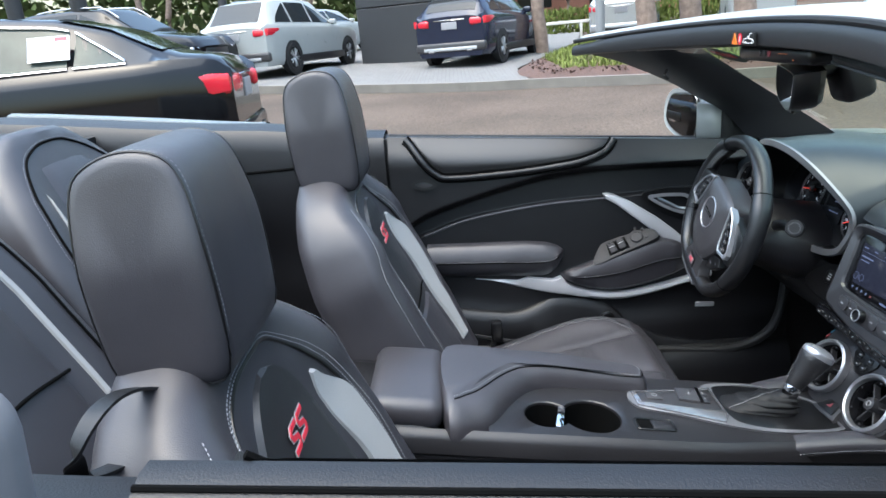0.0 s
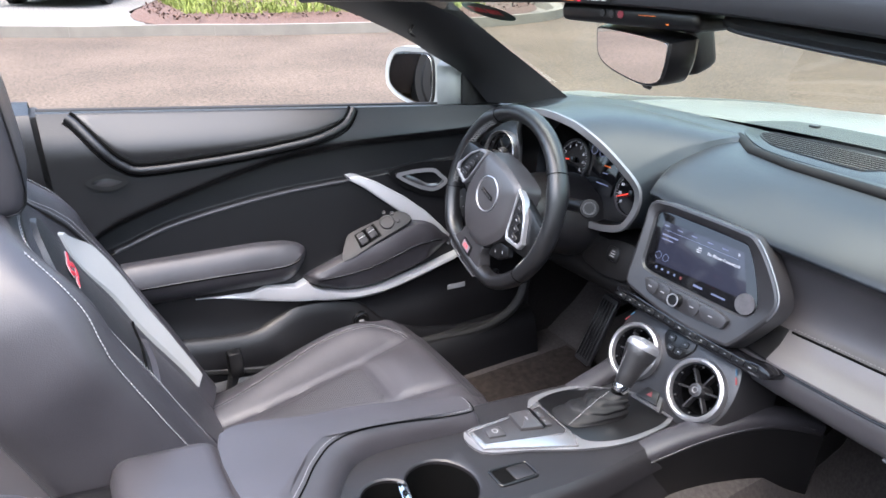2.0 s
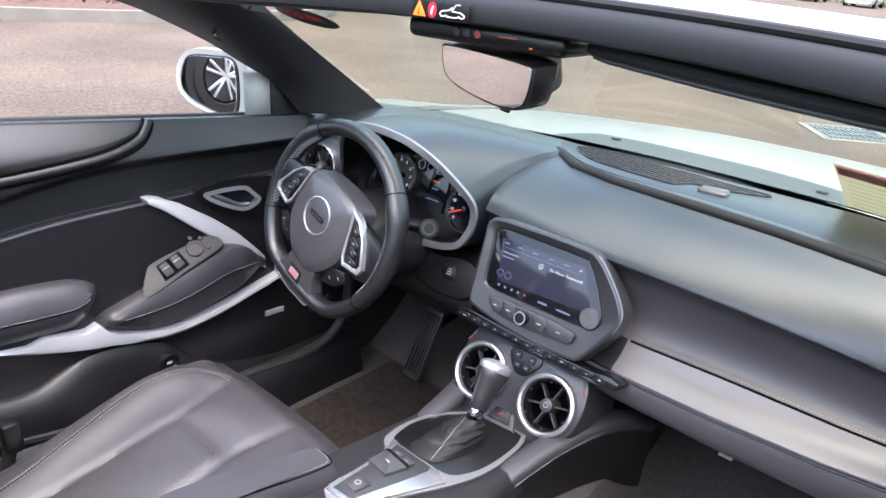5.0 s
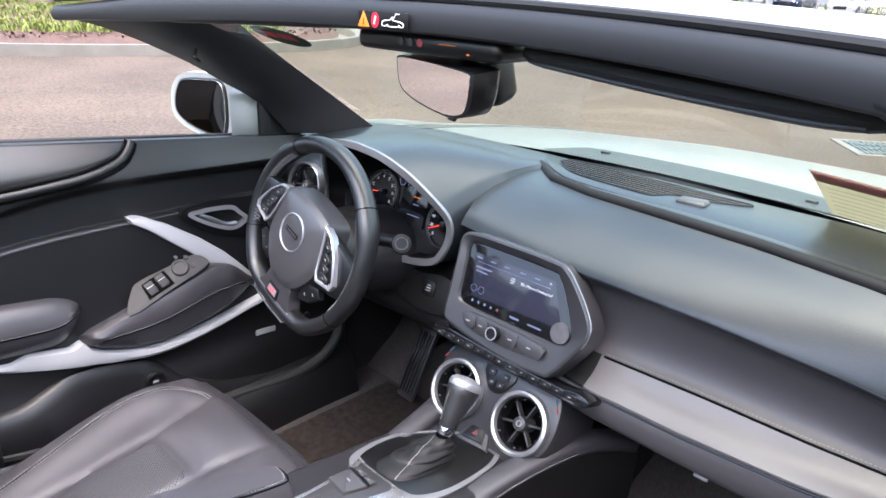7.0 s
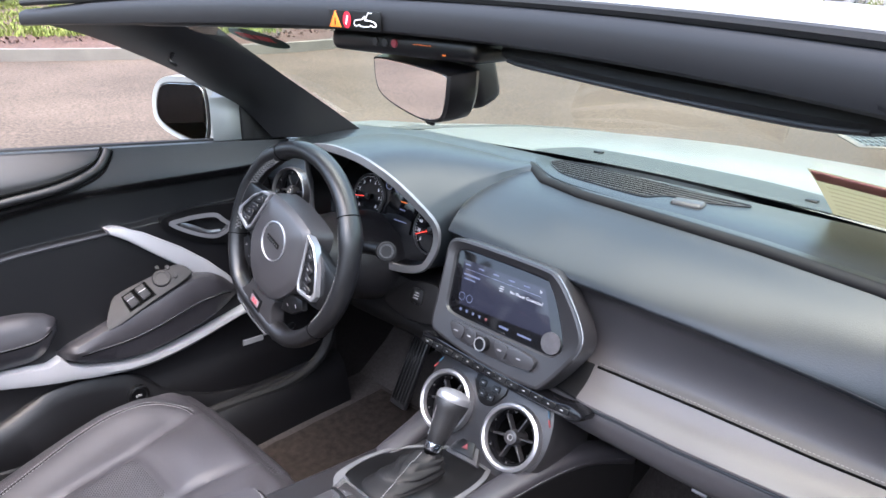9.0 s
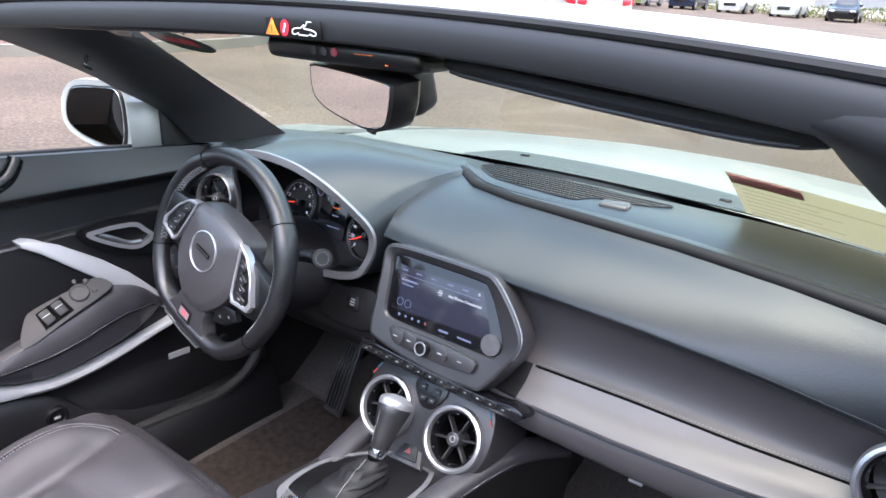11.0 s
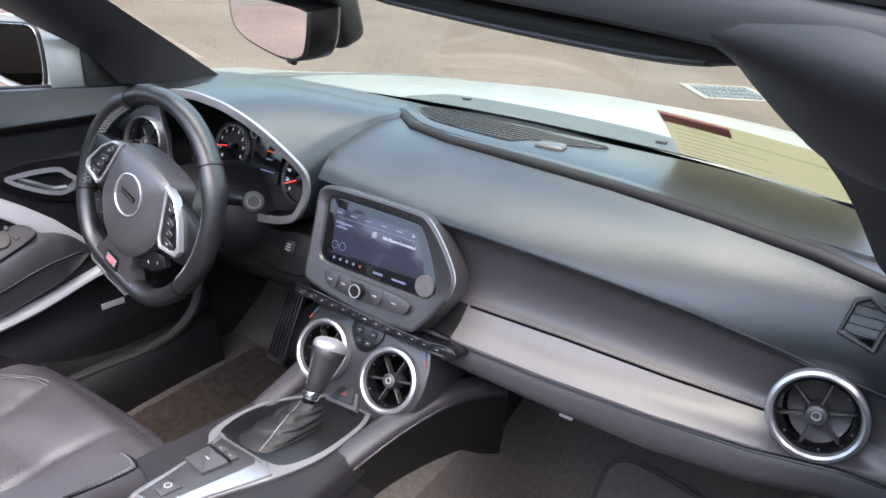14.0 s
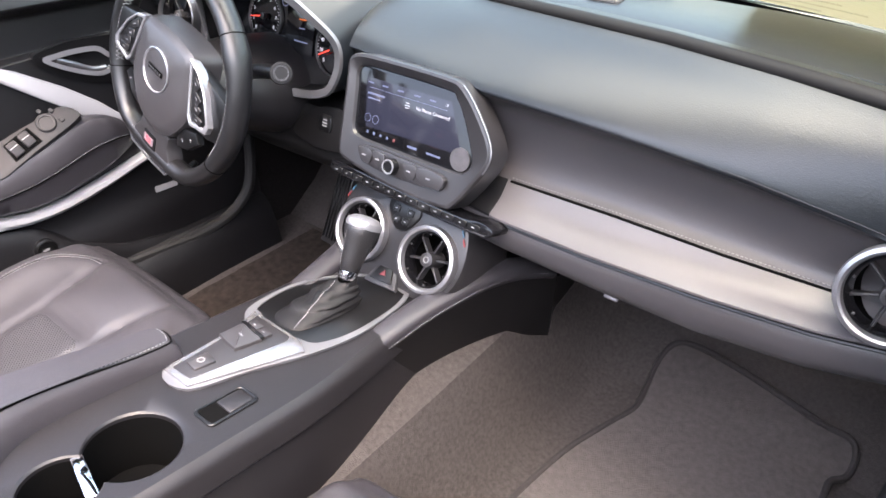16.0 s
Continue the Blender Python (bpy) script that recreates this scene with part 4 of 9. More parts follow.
# darker than the pad, so the ridge's shaded face is in the colour
part("pad_ridge", tube([p + V((0, -0.002, -0.005)) for p in ridge], 0.0105, 12, scale=lambda t: 0.6 + 0.4 * sstep(0, 0.1, t)), material("ridge_shade_tone", (0.006, 0.006, 0.0065), 0.6, vary=0.1, spec=0.2), dash, "raised rolled edge of the upper pad")
LAIR = axes((0.585, 0.2185, 0.8365), (1, 0.03, -0.12), (0, -0.78, 0.62))
part("airbag_lettering", text_bm("AIRBAG", 0.017, LAIR, 0.0006), material("embossed_grey", (0.09, 0.09, 0.092), 0.5), dash, "embossed word AIRBAG")

# defroster grille, sensor and its shallow tray
gz = 0.9045
tray = catmull([(-0.20, 0.507), (-0.18, 0.462), (-0.11, 0.405), (-0.05, 0.38), (0.06, 0.364), (0.2, 0.348), (0.33, 0.331), (0.45, 0.306), (0.57, 0.281), (0.63, 0.272), (0.655, 0.30), (0.63, 0.40), (0.55, 0.462), (0.40, 0.498), (0.29, 0.506), (0.08, 0.512), (-0.10, 0.512)], 5, closed=True)
grille = solo("defroster_grille", prism([(p.x, p.y) for p in tray], 0.0025, 0.001, Matrix.Translation((0, 0, gz)), -0.02), DASHTOP, "black slatted demister grille let into the dash top", "air vent")
slot = catmull([(-0.158, 0.478), (-0.125, 0.447), (-0.08, 0.421), (0.016, 0.406), (0.078, 0.402), (0.092, 0.415), (0.108, 0.437), (0.154, 0.442), (0.226, 0.479), (0.163, 0.486), (-0.04, 0.508), (-0.142, 0.508), (-0.157, 0.496)], 6, closed=True)
# flat dark sheet stands in for the shade in the gaps
part("slot", prism([(p.x, p.y) for p in slot], 0.0035, 0.0004, Matrix.Translation((0, 0, gz))), DARK, grille, "near-black sheet for the shade between the slats")
SLATS = material("slat_black", (0.02, 0.021, 0.022), 0.5, vary=0.1, spec=0.4)
part("slot_border", tube([V((p.x, p.y, gz + 0.0035)) for p in slot], 0.0014, 8, closed=True), SATIN, grille)
ends = [(V(p), V(q)) for p, q in zip(slot, slot[1:] + slot[:1])]
for k in range(8):
    y = 0.412 + 0.0122 * k
    cuts = sorted(p.x + (q.x - p.x) * (y - p.y) / (q.y - p.y) for p, q in ends if (p.y - y) * (q.y - y) < 0)
    for x0, x1 in zip(cuts[::2], cuts[1::2]):
        if x1 - x0 > 0.012:
            part("slat", rbox(x1 - x0 - 0.001, 0.0034, 0.0012, 0.0005, 1, Matrix.Translation(((x0 + x1) / 2, y, gz + 0.0040))), SLATS, grille)
part("sensor", rbox(0.05, 0.03, 0.012, 0.006, 3, Matrix.Translation((0.151, 0.418, gz + 0.003)) @ Matrix.Rotation(0.1, 4, "Z")), GREYPLASTIC, grille, "low grey light sensor")
side_grille = solo("side_demister", prism([(0.60, 0.30), (0.66, 0.285), (0.675, 0.34), (0.62, 0.36)], 0.003, 0.001, Matrix.Translation((0, 0, 0.8985))), DARK, "fine black speaker grille on the dash top", "grille")
for k in range(7):
    part("slat", rbox(0.058, 0.0022, 0.002, 0.0006, 1, Matrix.Translation((0.637 + 0.0025 * k, 0.297 + 0.008 * k, 0.9025)) @ Matrix.Rotation(-0.24, 4, "Z")), SATIN, side_grille)

# ---- instrument binnacle ----
binnacle = thing("instrument_cluster", "hooded instrument cluster with a dark satin trim ring and lit dials", "instrument cluster")
CX = -0.371
half = [(0.0, .122, .950), (0.04, .124, .947), (0.08, .13, .938), (0.125, .147, .912), (0.162, .172, .872), (0.183, .191, .837), (0.186, .192, .805), (0.176, .187, .775), (0.156, .182, .752), (0.10, .178, .738), (0.0, .176, .732)]
rim_pts = [(CX + x, y, z) for x, y, z in half] + [(CX - x, y, z) for x, y, z in half[-2:0:-1]]
rim = catmull(rim_pts, 4, closed=True)
nr = len(rim)
mid = V((CX, 0.2, 0.84))


def scaled(loop, k, dy, dz=0.0, flat=0.0):
    return [V((mid.x + (p.x - mid.x) * k, p.y + dy, mid.z + (p.z - mid.z) * (k - flat) + dz)) for p in loop]


back = [V((CX + (p.x - CX) * 1.22, 0.46, 0.905 if p.z > 0.84 else 0.72)) for p in rim]
rows = []
for k in range(9):
    t = k / 8
    rows.append([p.lerp(q, t) + V((0, 0, 0.018 * math.sin(math.pi * t) * (1 if p.z > 0.86 else 0))) for p, q in zip(scaled(rim, 1.03, 0.004), back)])
part("hood", sheet(rows, closed=True, flip=True), DASHTOP, binnacle, "soft-touch hood over the dials")
inner = [V((q.x, 0.248 + (q.z - 0.84) * 0.31, q.z)) for q in scaled(rim, 0.93, 0.0, -0.004)]
part("tunnel", sheet([scaled(rim, 0.985, 0.002), [p.lerp(q, 0.5) for p, q in zip(scaled(rim, 0.985, 0.002), inner)], inner], closed=True), SATIN, binnacle)
part("trim_ring", sweep(rim, [(-0.0075, -0.003), (-0.006, 0.0025), (0.006, 0.0025), (0.0075, -0.003), (0.004, -0.007), (-0.004, -0.007)], up=(0, -1, 0.25), closed=True), RINGSATIN, binnacle, "dark satin trim ring")
bm = bmesh.new()
bm.faces.new([bm.verts.new(p) for p in inner])
part("face", bm, GLOSS, binnacle, "gloss black dial face")
FN = (0, -0.955, 0.297)


def on_face(x, z, lift=0.002):
    return axes((x, 0.247 + (z - 0.84) * 0.31 - lift, z), (1, 0, 0), FN)


def dial(x, z, r, sweep_deg, needle_deg, numbers):
    M = on_face(x, z)
    d = part("dial", ring_plate([V((r * math.cos(a), r * math.sin(a))) for a in [2 * math.pi * k / 40 for k in range(40)]], [V((r * 0.94 * math.cos(a), r * 0.94 * math.sin(a))) for a in [2 * math.pi * k / 40 for k in range(40)]], 0.003, 0.0008, M), GREYPLASTIC, binnacle, "round dial with white figures and a red needle")
    n = len(numbers)
    ticks = []
    for k in range((n - 1) * 4 + 1):
        a = radians(225 - sweep_deg * k / ((n - 1) * 4))
        long = 0.08 if k % 4 == 0 else 0.05
        ticks.append(rbox(r * long, 0.0008, 0.0006, 0.0002, 1, M @ Matrix.Rotation(a, 4, "Z") @ Matrix.Translation((r * (0.88 - long / 2), 0, 0.002))))
    part("ticks", joined(*ticks), UI_WHITE, d)
    figs = [text_bm(s, r * 0.19, M @ Matrix.Translation((r * 0.68 * math.cos(radians(225 - sweep_deg * k / (n - 1))), r * 0.68 * math.sin(radians(225 - sweep_deg * k / (n - 1))), 0.002)), 0.0003) for k, s in enumerate(numbers)]
    part("figures", joined(*figs), UI_WHITE, d)
    part("needle", prism([(-r * 0.1, -0.0012), (r * 0.8, -0.0005), (r * 0.8, 0.0005), (-r * 0.1, 0.0012)], 0.002, 0.0004, M @ Matrix.Translation((0, 0, 0.004)) @ Matrix.Rotation(radians(needle_deg), 4, "Z")), UI_RED, d)
    part("hub", lathe([(0, 0.002), (r * 0.13, 0.002), (r * 0.12, 0.008), (0, 0.009)], 20, M), SATIN, d)
    return d


dial(-0.424, 0.828, 0.046, 255, 188, list("012345678"))
dial(-0.238, 0.806, 0.046, 255, 205, ["0", "20", "40", "60", "80", "100", "120", "140", "160"])
part("centre_display", prism([(-0.036, -0.045), (0.036, -0.045), (0.036, 0.04), (-0.036, 0.04)], 0.002, 0.0006, on_face(-0.328, 0.826, 0.001)), GLOSS, binnacle, "dark lit information display")
for x, z, w in ((-0.322, 0.838, 0.018), (-0.322, 0.824, 0.016), (-0.322, 0.803, 0.034)):
    part("display_line", rbox(w, 0.0022, 0.0008, 0.0003, 1, on_face(x, z, 0.0035)), UI_AMBER if z > 0.83 else UI_DIM, binnacle)
for x in (-0.371, -0.346, -0.322, -0.30):
    part("small_gauge", ring_plate([V((0.0095 * math.cos(a), 0.0095 * math.sin(a))) for a in [2 * math.pi * k / 16 for k in range(16)]], [V((0.0083 * math.cos(a), 0.0083 * math.sin(a))) for a in [2 * math.pi * k / 16 for k in range(16)]], 0.001, 0.0003, on_face(x, 0.861, 0.003)), UI_DIM, binnacle)

# ---- round air vents ----
def round_vent(name, at, normal, r, label, spin=0.0, group="round air vents", slim=False):
    M = axes(at, (1, 0, 0), normal)
    v = thing(name, label, "air vent", group)
    q = 0.90 if slim else 0.83
    part("bezel", lathe([(r * (q - 0.02), -0.012), (r * 1.0, -0.012), (r * 1.02, 0.003), (r * 0.995, 0.010), (r * (q + 1) / 2, 0.012), (r * (q + 0.03), 0.010), (r * q, 0.002), (r * (q - 0.02), -0.012)], 48, M), DARKSILVER if slim else VENTRING, v, "silver outer ring")
    part("inner_ring", lathe([(r * 0.70, -0.016), (r * q, -0.016), (r * q, 0.002), (r * (q - 0.05), 0.005), (r * 0.74, -0.002), (r * 0.70, -0.016)], 48, M), GLOSS, v)
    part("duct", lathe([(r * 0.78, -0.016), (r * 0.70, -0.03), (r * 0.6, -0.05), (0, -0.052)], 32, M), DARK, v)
    part("hub", lathe([(0, -0.03), (r * 0.23, -0.03), (r * 0.24, -0.004), (r * 0.21, 0.005), (r * 0.13, 0.006), (r * 0.12, 0.004), (0, 0.004)], 28, M), GREYPLASTIC, v)
    part("hub_mark", ring_plate([V((r * 0.1 * math.cos(a), r * 0.1 * math.sin(a))) for a in [2 * math.pi * k / 20 for k in range(20)]], [V((r * 0.075 * math.cos(a), r * 0.075 * math.sin(a))) for a in [2 * math.pi * k / 20 for k in range(20)]], 0.0065, 0.0004, M, 0.003), GREYINK, v)
    for k in range(6):
        a = radians(60 * k + spin)
        part("vane", rbox(r * 0.56, 0.0032, 0.014, 0.001, 1, M @ Matrix.Rotation(a, 4, "Z") @ Matrix.Translation((r * 0.46, 0, -0.011))), GREYPLASTIC, v)
        part("clip", rbox(0.005, 0.003, 0.002, 0.0006, 1, M @ Matrix.Rotation(a + 0.5, 4, "Z") @ Matrix.Translation((r * 0.765, 0, 0.002))), GREYPLASTIC, v)
    return rebase(v, at)


VN = (0, -0.87, 0.5)
round_vent("air_vent", (0.068, 0.107, 0.581), VN, 0.0515, "round vent with a silver ring low on the centre stack", 12)
round_vent("air_vent", (-0.069, 0.107, 0.581), VN, 0.0515, "round vent with a silver ring behind the gear lever", 12)
round_vent("air_vent", (0.621, 0.168, 0.746), (0.0, -0.95, 0.30), 0.0515, "round vent with a silver ring at the dashboard's end", 20)
round_vent("air_vent", (-0.605, 0.178, 0.812), (0.12, -0.95, 0.25), 0.05, "round vent with a silver ring behind the steering wheel", 5, slim=True)
sv = solo("side_window_vent", ring_plate([(-0.022, -0.02), (0.018, -0.032), (0.026, 0.012), (0.0, 0.03), (-0.015, 0.022)][::1], [(-0.017, -0.015), (0.013, -0.025), (0.02, 0.01), (-0.001, 0.024), (-0.011, 0.017)], 0.005, 0.0015, axes((0.636, 0.204, 0.856), (1, 0, 0), (-0.15, -0.85, 0.5))), PLASTIC, "small angled vent towards the side window", "air vent")
for k in range(4):
    part("slat", rbox(0.032, 0.002, 0.012, 0.0006, 1, axes((0.636, 0.204, 0.856), (1, 0, 0), (-0.15, -0.85, 0.5)) @ Matrix.Translation((0.001, -0.016 + 0.011 * k, -0.004))), SATIN, sv)
part("cavity", prism([(-0.017, -0.015), (0.013, -0.025), (0.02, 0.01), (-0.001, 0.024), (-0.011, 0.017)], 0.001, 0.0004, axes((0.636, 0.204, 0.856), (1, 0, 0), (-0.15, -0.85, 0.5)) @ Matrix.Translation((0, 0, -0.004))), DARK, sv)


# ---- centre stack: screen, buttons, climate strip ----
SM = axes((0, 0.157, 0.765), (1, 0, 0), (0, -0.945, 0.326))
stack = thing("infotainment_unit", "lit touchscreen in a grey angular surround with a row of buttons", "touchscreen")
out_line = catmull([(-0.131, 0.064), (-0.112, 0.0775), (-0.05, 0.080), (0.055, 0.0785), (0.085, 0.072), (0.118, 0.043), (0.146, 0.008), (0.151, -0.016), (0.138, -0.045), (0.108, -0.090), (0.085, -0.1), (-0.01, -0.1), (-0.105, -0.086), (-0.126, -0.072), (-0.1285, -0.03), (-0.1305, 0.03)], 3, closed=True)
glass_pts = catmull([(-0.113, 0.05), (-0.10, 0.0605), (-0.05, 0.0615), (0.055, 0.0595), (0.072, 0.053), (0.092, 0.028), (0.114, -0.012), (0.1175, -0.028), (0.112, -0.038), (0.10, -0.0435), (0.06, -0.0445), (0.0, -0.0445), (-0.08, -0.0435), (-0.104, -0.036), (-0.108, -0.01), (-0.111, 0.03)], 3, closed=True)
part("surround", sheet([[SM @ V((p.x, p.y, z)) for p in line] for line, z in ((out_line, -0.03), (out_line, 0.007), (inset_line(out_line[::-1], 0.002)[::-1], 0.0115), (inset_line(out_line[::-1], 0.006)[::-1], 0.0125), (inset_line(glass_pts[::-1], -0.003)[::-1], 0.0065), (glass_pts, 0.002))], closed=True), SURROUND, stack, "dark grey satin surround with a bevelled rim", sharp=0.35)
part("bright_edge", tube([SM @ V((p.x * 0.995, p.y, 0.0105)) for p in out_line[12:24]], 0.0012, 6), DARKSILVER, stack)
part("screen_glass", prism(glass_pts, 0.003, 0.0006, SM), GLOSS, stack)
part("lit_area", prism([(-0.097, 0.046), (0.066, 0.046), (0.099, -0.02), (-0.084, -0.026)], 0.0036, 0.0003, SM), SCREEN, stack, "dim blue lit picture")
Ls = SM @ Matrix.Translation((0, 0, 0.0038))


def lay(x, y, M=Ls):
    return M @ Matrix.Translation((x, y, 0))


part("screen_words", text_bm("No Phone Connected", 0.0069, lay(0.0375, 0.0225), 0.0002), UI_WHITE, stack, "words No Phone Connected")
for x in (-0.086, -0.057, -0.027, 0.005, 0.034):
    part("tab", rbox(0.011, 0.002, 0.0004, 0.0001, 1, lay(x, 0.0395)), UI_DIM, stack)
part("arrow", text_bm(">", 0.009, lay(0.060, 0.039), 0.0002), UI_WHITE, stack)
part("tab_rule", rbox(0.15, 0.0006, 0.0004, 0.0001, 1, lay(-0.013, 0.0325)), UI_DIM, stack)
part("title_bar", rbox(0.034, 0.0026, 0.0004, 0.0001, 1, lay(-0.072, 0.024)), UI_DIM, stack)
part("title_bar", rbox(0.024, 0.0018, 0.0004, 0.0001, 1, lay(-0.075, 0.017)), UI_DIM, stack)
for k, w in enumerate((0.014, 0.02, 0.014)):
    part("centre_mark", rbox(w * 0.5, 0.0010, 0.0004, 0.0001, 1, lay(-0.010, 0.026 - 0.0035 * k)), UI_WHITE, stack)
for x in (-0.082, -0.066):
    part("round_key", ring_plate([V((0.0065 * math.cos(a), 0.0065 * math.sin(a))) for a in [2 * math.pi * k / 18 for k in range(18)]], [V((0.0058 * math.cos(a), 0.0058 * math.sin(a))) for a in [2 * math.pi * k / 18 for k in range(18)]], 0.0003, 0.0001, lay(x, -0.012)), UI_DIM, stack)
for k in range(5):
    part("icon", rbox(0.0042, 0.0042, 0.0004, 0.0015, 1, lay(-0.078 + 0.0135 * k, -0.0325)), UI_DIM if k < 4 else material("display_dim_red", (0.06, 0.02, 0.02), 0.4, emit=(0.5, 0.1, 0.1), emit_k=0.05), stack)
part("status_words", rbox(0.018, 0.0035, 0.0004, 0.0001, 1, lay(0.012, -0.0335)), UI_DIM, stack)
part("status_words", rbox(0.026, 0.003, 0.0004, 0.0001, 1, lay(0.052, -0.0335)), UI_DIM, stack)
part("sticker_disc", lathe([(0, 0.003), (0.0165, 0.003), (0.0165, 0.0042), (0, 0.0045)], 32, lay(0.098, -0.026, SM)), material("smoked_disc", (0.07, 0.066, 0.07), 0.3, vary=0.4, scale=60), stack, "round silvery disc stuck on the glass")
pan = catmull([(-0.083, -0.059), (-0.066, -0.0505), (0.0, -0.0505), (0.073, -0.0525), (0.088, -0.0625), (0.06, -0.0775), (0.0, -0.081), (-0.06, -0.0775)], 4, closed=True)
part("button_panel", prism(pan, 0.0145, 0.0012, SM), SURROUND, stack)
for x0, x1 in ((-0.079, -0.052), (-0.05, -0.026), (0.012, 0.036), (0.038, 0.084)):
    b = part("button", prism(catmull([(x0, -0.0555), (x1, -0.0545), (x1 - 0.001, -0.0745), (x0 + 0.009, -0.0735)], 3, closed=True), 0.0175, 0.0012, SM, 0.012), GREYPLASTIC, stack)
    part("mark", rbox(min(0.008, (x1 - x0) * 0.36), 0.0022, 0.0004, 0.0001, 1, SM @ Matrix.Translation(((x0 + x1) / 2, -0.0645, 0.0177))), GREYINK, b)
knob = part("power_knob", lathe([(0, 0.012), (0.0118, 0.012), (0.0118, 0.024), (0.0108, 0.0262), (0.0085, 0.0262), (0.008, 0.0245), (0, 0.0245)], 28, SM @ Matrix.Translation((-0.008, -0.0665, 0))), SATIN, stack, "round volume knob with a silver rim")
part("rim", lathe([(0.0085, 0.025), (0.0112, 0.025), (0.0108, 0.0268), (0.009, 0.0268), (0.0085, 0.025)], 28, SM @ Matrix.Translation((-0.008, -0.0665, 0))), SILVER, knob)
rebase(stack, (0, 0.19, 0.665))

# climate button strip under the screen
strip = thing("climate_button_strip", "narrow black strip of climate buttons with white symbols", "button panel")
part("bar", prism(catmull([(-0.137, -0.098), (-0.125, -0.092), (0.0, -0.0985), (0.12, -0.101), (0.155, -0.097), (0.178, -0.1025), (0.168, -0.115), (0.10, -0.1165), (0.0, -0.1145), (-0.126, -0.1105)], 3, closed=True), 0.010, 0.0015, SM, -0.03), GLOSS, strip)
for k in range(13):
    x = -0.122 + 0.0225 * k
    b = part("key", rbox(0.0205, 0.0085, 0.0018, 0.0006, 1, SM @ Matrix.Translation((x, -0.1045 - 0.0002 * k, 0.0105)) @ Matrix.Rotation(-0.01, 4, "Z")), SATIN, strip)
    part("symbol", rbox(0.0034 if k % 3 else 0.0052, 0.0017, 0.0004, 0.0001, 1, SM @ Matrix.Translation((x, -0.1045 - 0.0002 * k, 0.0122))), GREYINK, b)
rebase(strip, (0, 0.15, 0.66))

# vent pod below
pod = thing("centre_stack_pod", "dark grey lower centre stack carrying two round vents", "centre stack")
VM = axes((0, 0.107, 0.581), (1, 0, 0), VN)
line = catmull([(-0.128, 0.02), (-0.115, 0.07), (-0.07, 0.084), (0.07, 0.084), (0.115, 0.07), (0.13, 0.02), (0.122, -0.03), (0.09, -0.065), (0.04, -0.082), (-0.04, -0.082), (-0.09, -0.065), (-0.122, -0.03)], 4, closed=True)
drum = [(0.0, -0.055), (0.0465, -0.055), (0.0465, 0.03), (0.0, 0.03)]
holes = joined(lathe(drum, 40, VM @ Matrix.Translation((0.068, 0, 0))), lathe(drum, 40, VM @ Matrix.Translation((-0.069, 0, 0))))
part("panel", cut(prism(line, -0.002, 0.014, VM, -0.12), holes), SURROUND, pod)
keys = part("fan_keys", prism(catmull([(-0.031, 0.064), (0.031, 0.064), (0.014, 0.028), (-0.014, 0.028)], 3, closed=True), 0.002, 0.0015, VM, -0.01), SATIN, pod, "four small fan keys in a black wedge")
for x, y in ((-0.014, 0.055), (0.014, 0.055), (-0.009, 0.039), (0.009, 0.039)):
    part("key", rbox(0.013, 0.011, 0.003, 0.001, 1, VM @ Matrix.Translation((x, y, 0.0025))), SATIN, keys)
    part("symbol", rbox(0.004, 0.0018, 0.0004, 0.0001, 1, VM @ Matrix.Translation((x, y, 0.0042))), GREYINK, keys)
for s in (-1, 1):
    for k, m in ((0, material("faded_red_print", (0.22, 0.03, 0.03), 0.5)), (1, material("blue_print", (0.04, 0.11, 0.17), 0.5))):
        part("heat_mark", rbox(0.003, 0.011, 0.0006, 0.0002, 1, VM @ Matrix.Translation((s * (0.118 - 0.006 * k), 0.045 + 0.012 * k, -0.0008)) @ Matrix.Rotation(s * 0.55, 4, "Z")), m, pod)
rebase(pod, (0, 0.13, 0.50))

# small switch panel between wheel and screen
TM = axes((-0.224, 0.187, 0.693), (1, 0, 0), (0, -0.9, 0.43))
sw = solo("traction_switch_panel", prism(catmull([(-0.075, -0.03), (-0.028, 0.022), (0.05, 0.028), (0.062, -0.03), (0.0, -0.045)], 4, closed=True), 0.004, 0.003, TM, -0.05), SHADETRIM, "black switch panel beside the screen", "switch panel")
b = part("button", prism(catmull([(-0.016, 0.006), (-0.009, 0.014), (0.013, 0.013), (0.018, -0.01), (0.008, -0.013), (-0.01, -0.012)], 3, closed=True), 0.007, 0.0015, TM, 0.003), SATIN, sw)
for k in range(3):
    part("symbol", rbox(0.012 - 0.003 * (k == 0), 0.0022, 0.0004, 0.0001, 1, TM @ Matrix.Translation((0.002, 0.006 - 0.005 * k, 0.0072))), GREYINK, b)


# ---- centre console ----
CM = axes((0, -0.1, 0.548), (1, 0, 0), (0, 0.139, 0.99))


def con(x, y, h=0.0):
    return CM @ V((x, y, h))


console = thing("centre_console", "black centre console with a silver gear plate and two cup holders", "console")
CU, CR = (0.048, -0.335, 0.040), (0.047, -0.258, 0.051)
oc = V((0.047, -0.303))
RX0, RX1, RY0, RY1 = -0.10, 0.112, -0.44, -0.195
angles = sorted([2 * math.pi * k / 60 for k in range(60)] + [math.atan2(y - oc.y, x - oc.x) % (2 * math.pi) for x in (RX0, RX1) for y in (RY0, RY1)])
hole, rect = [], []
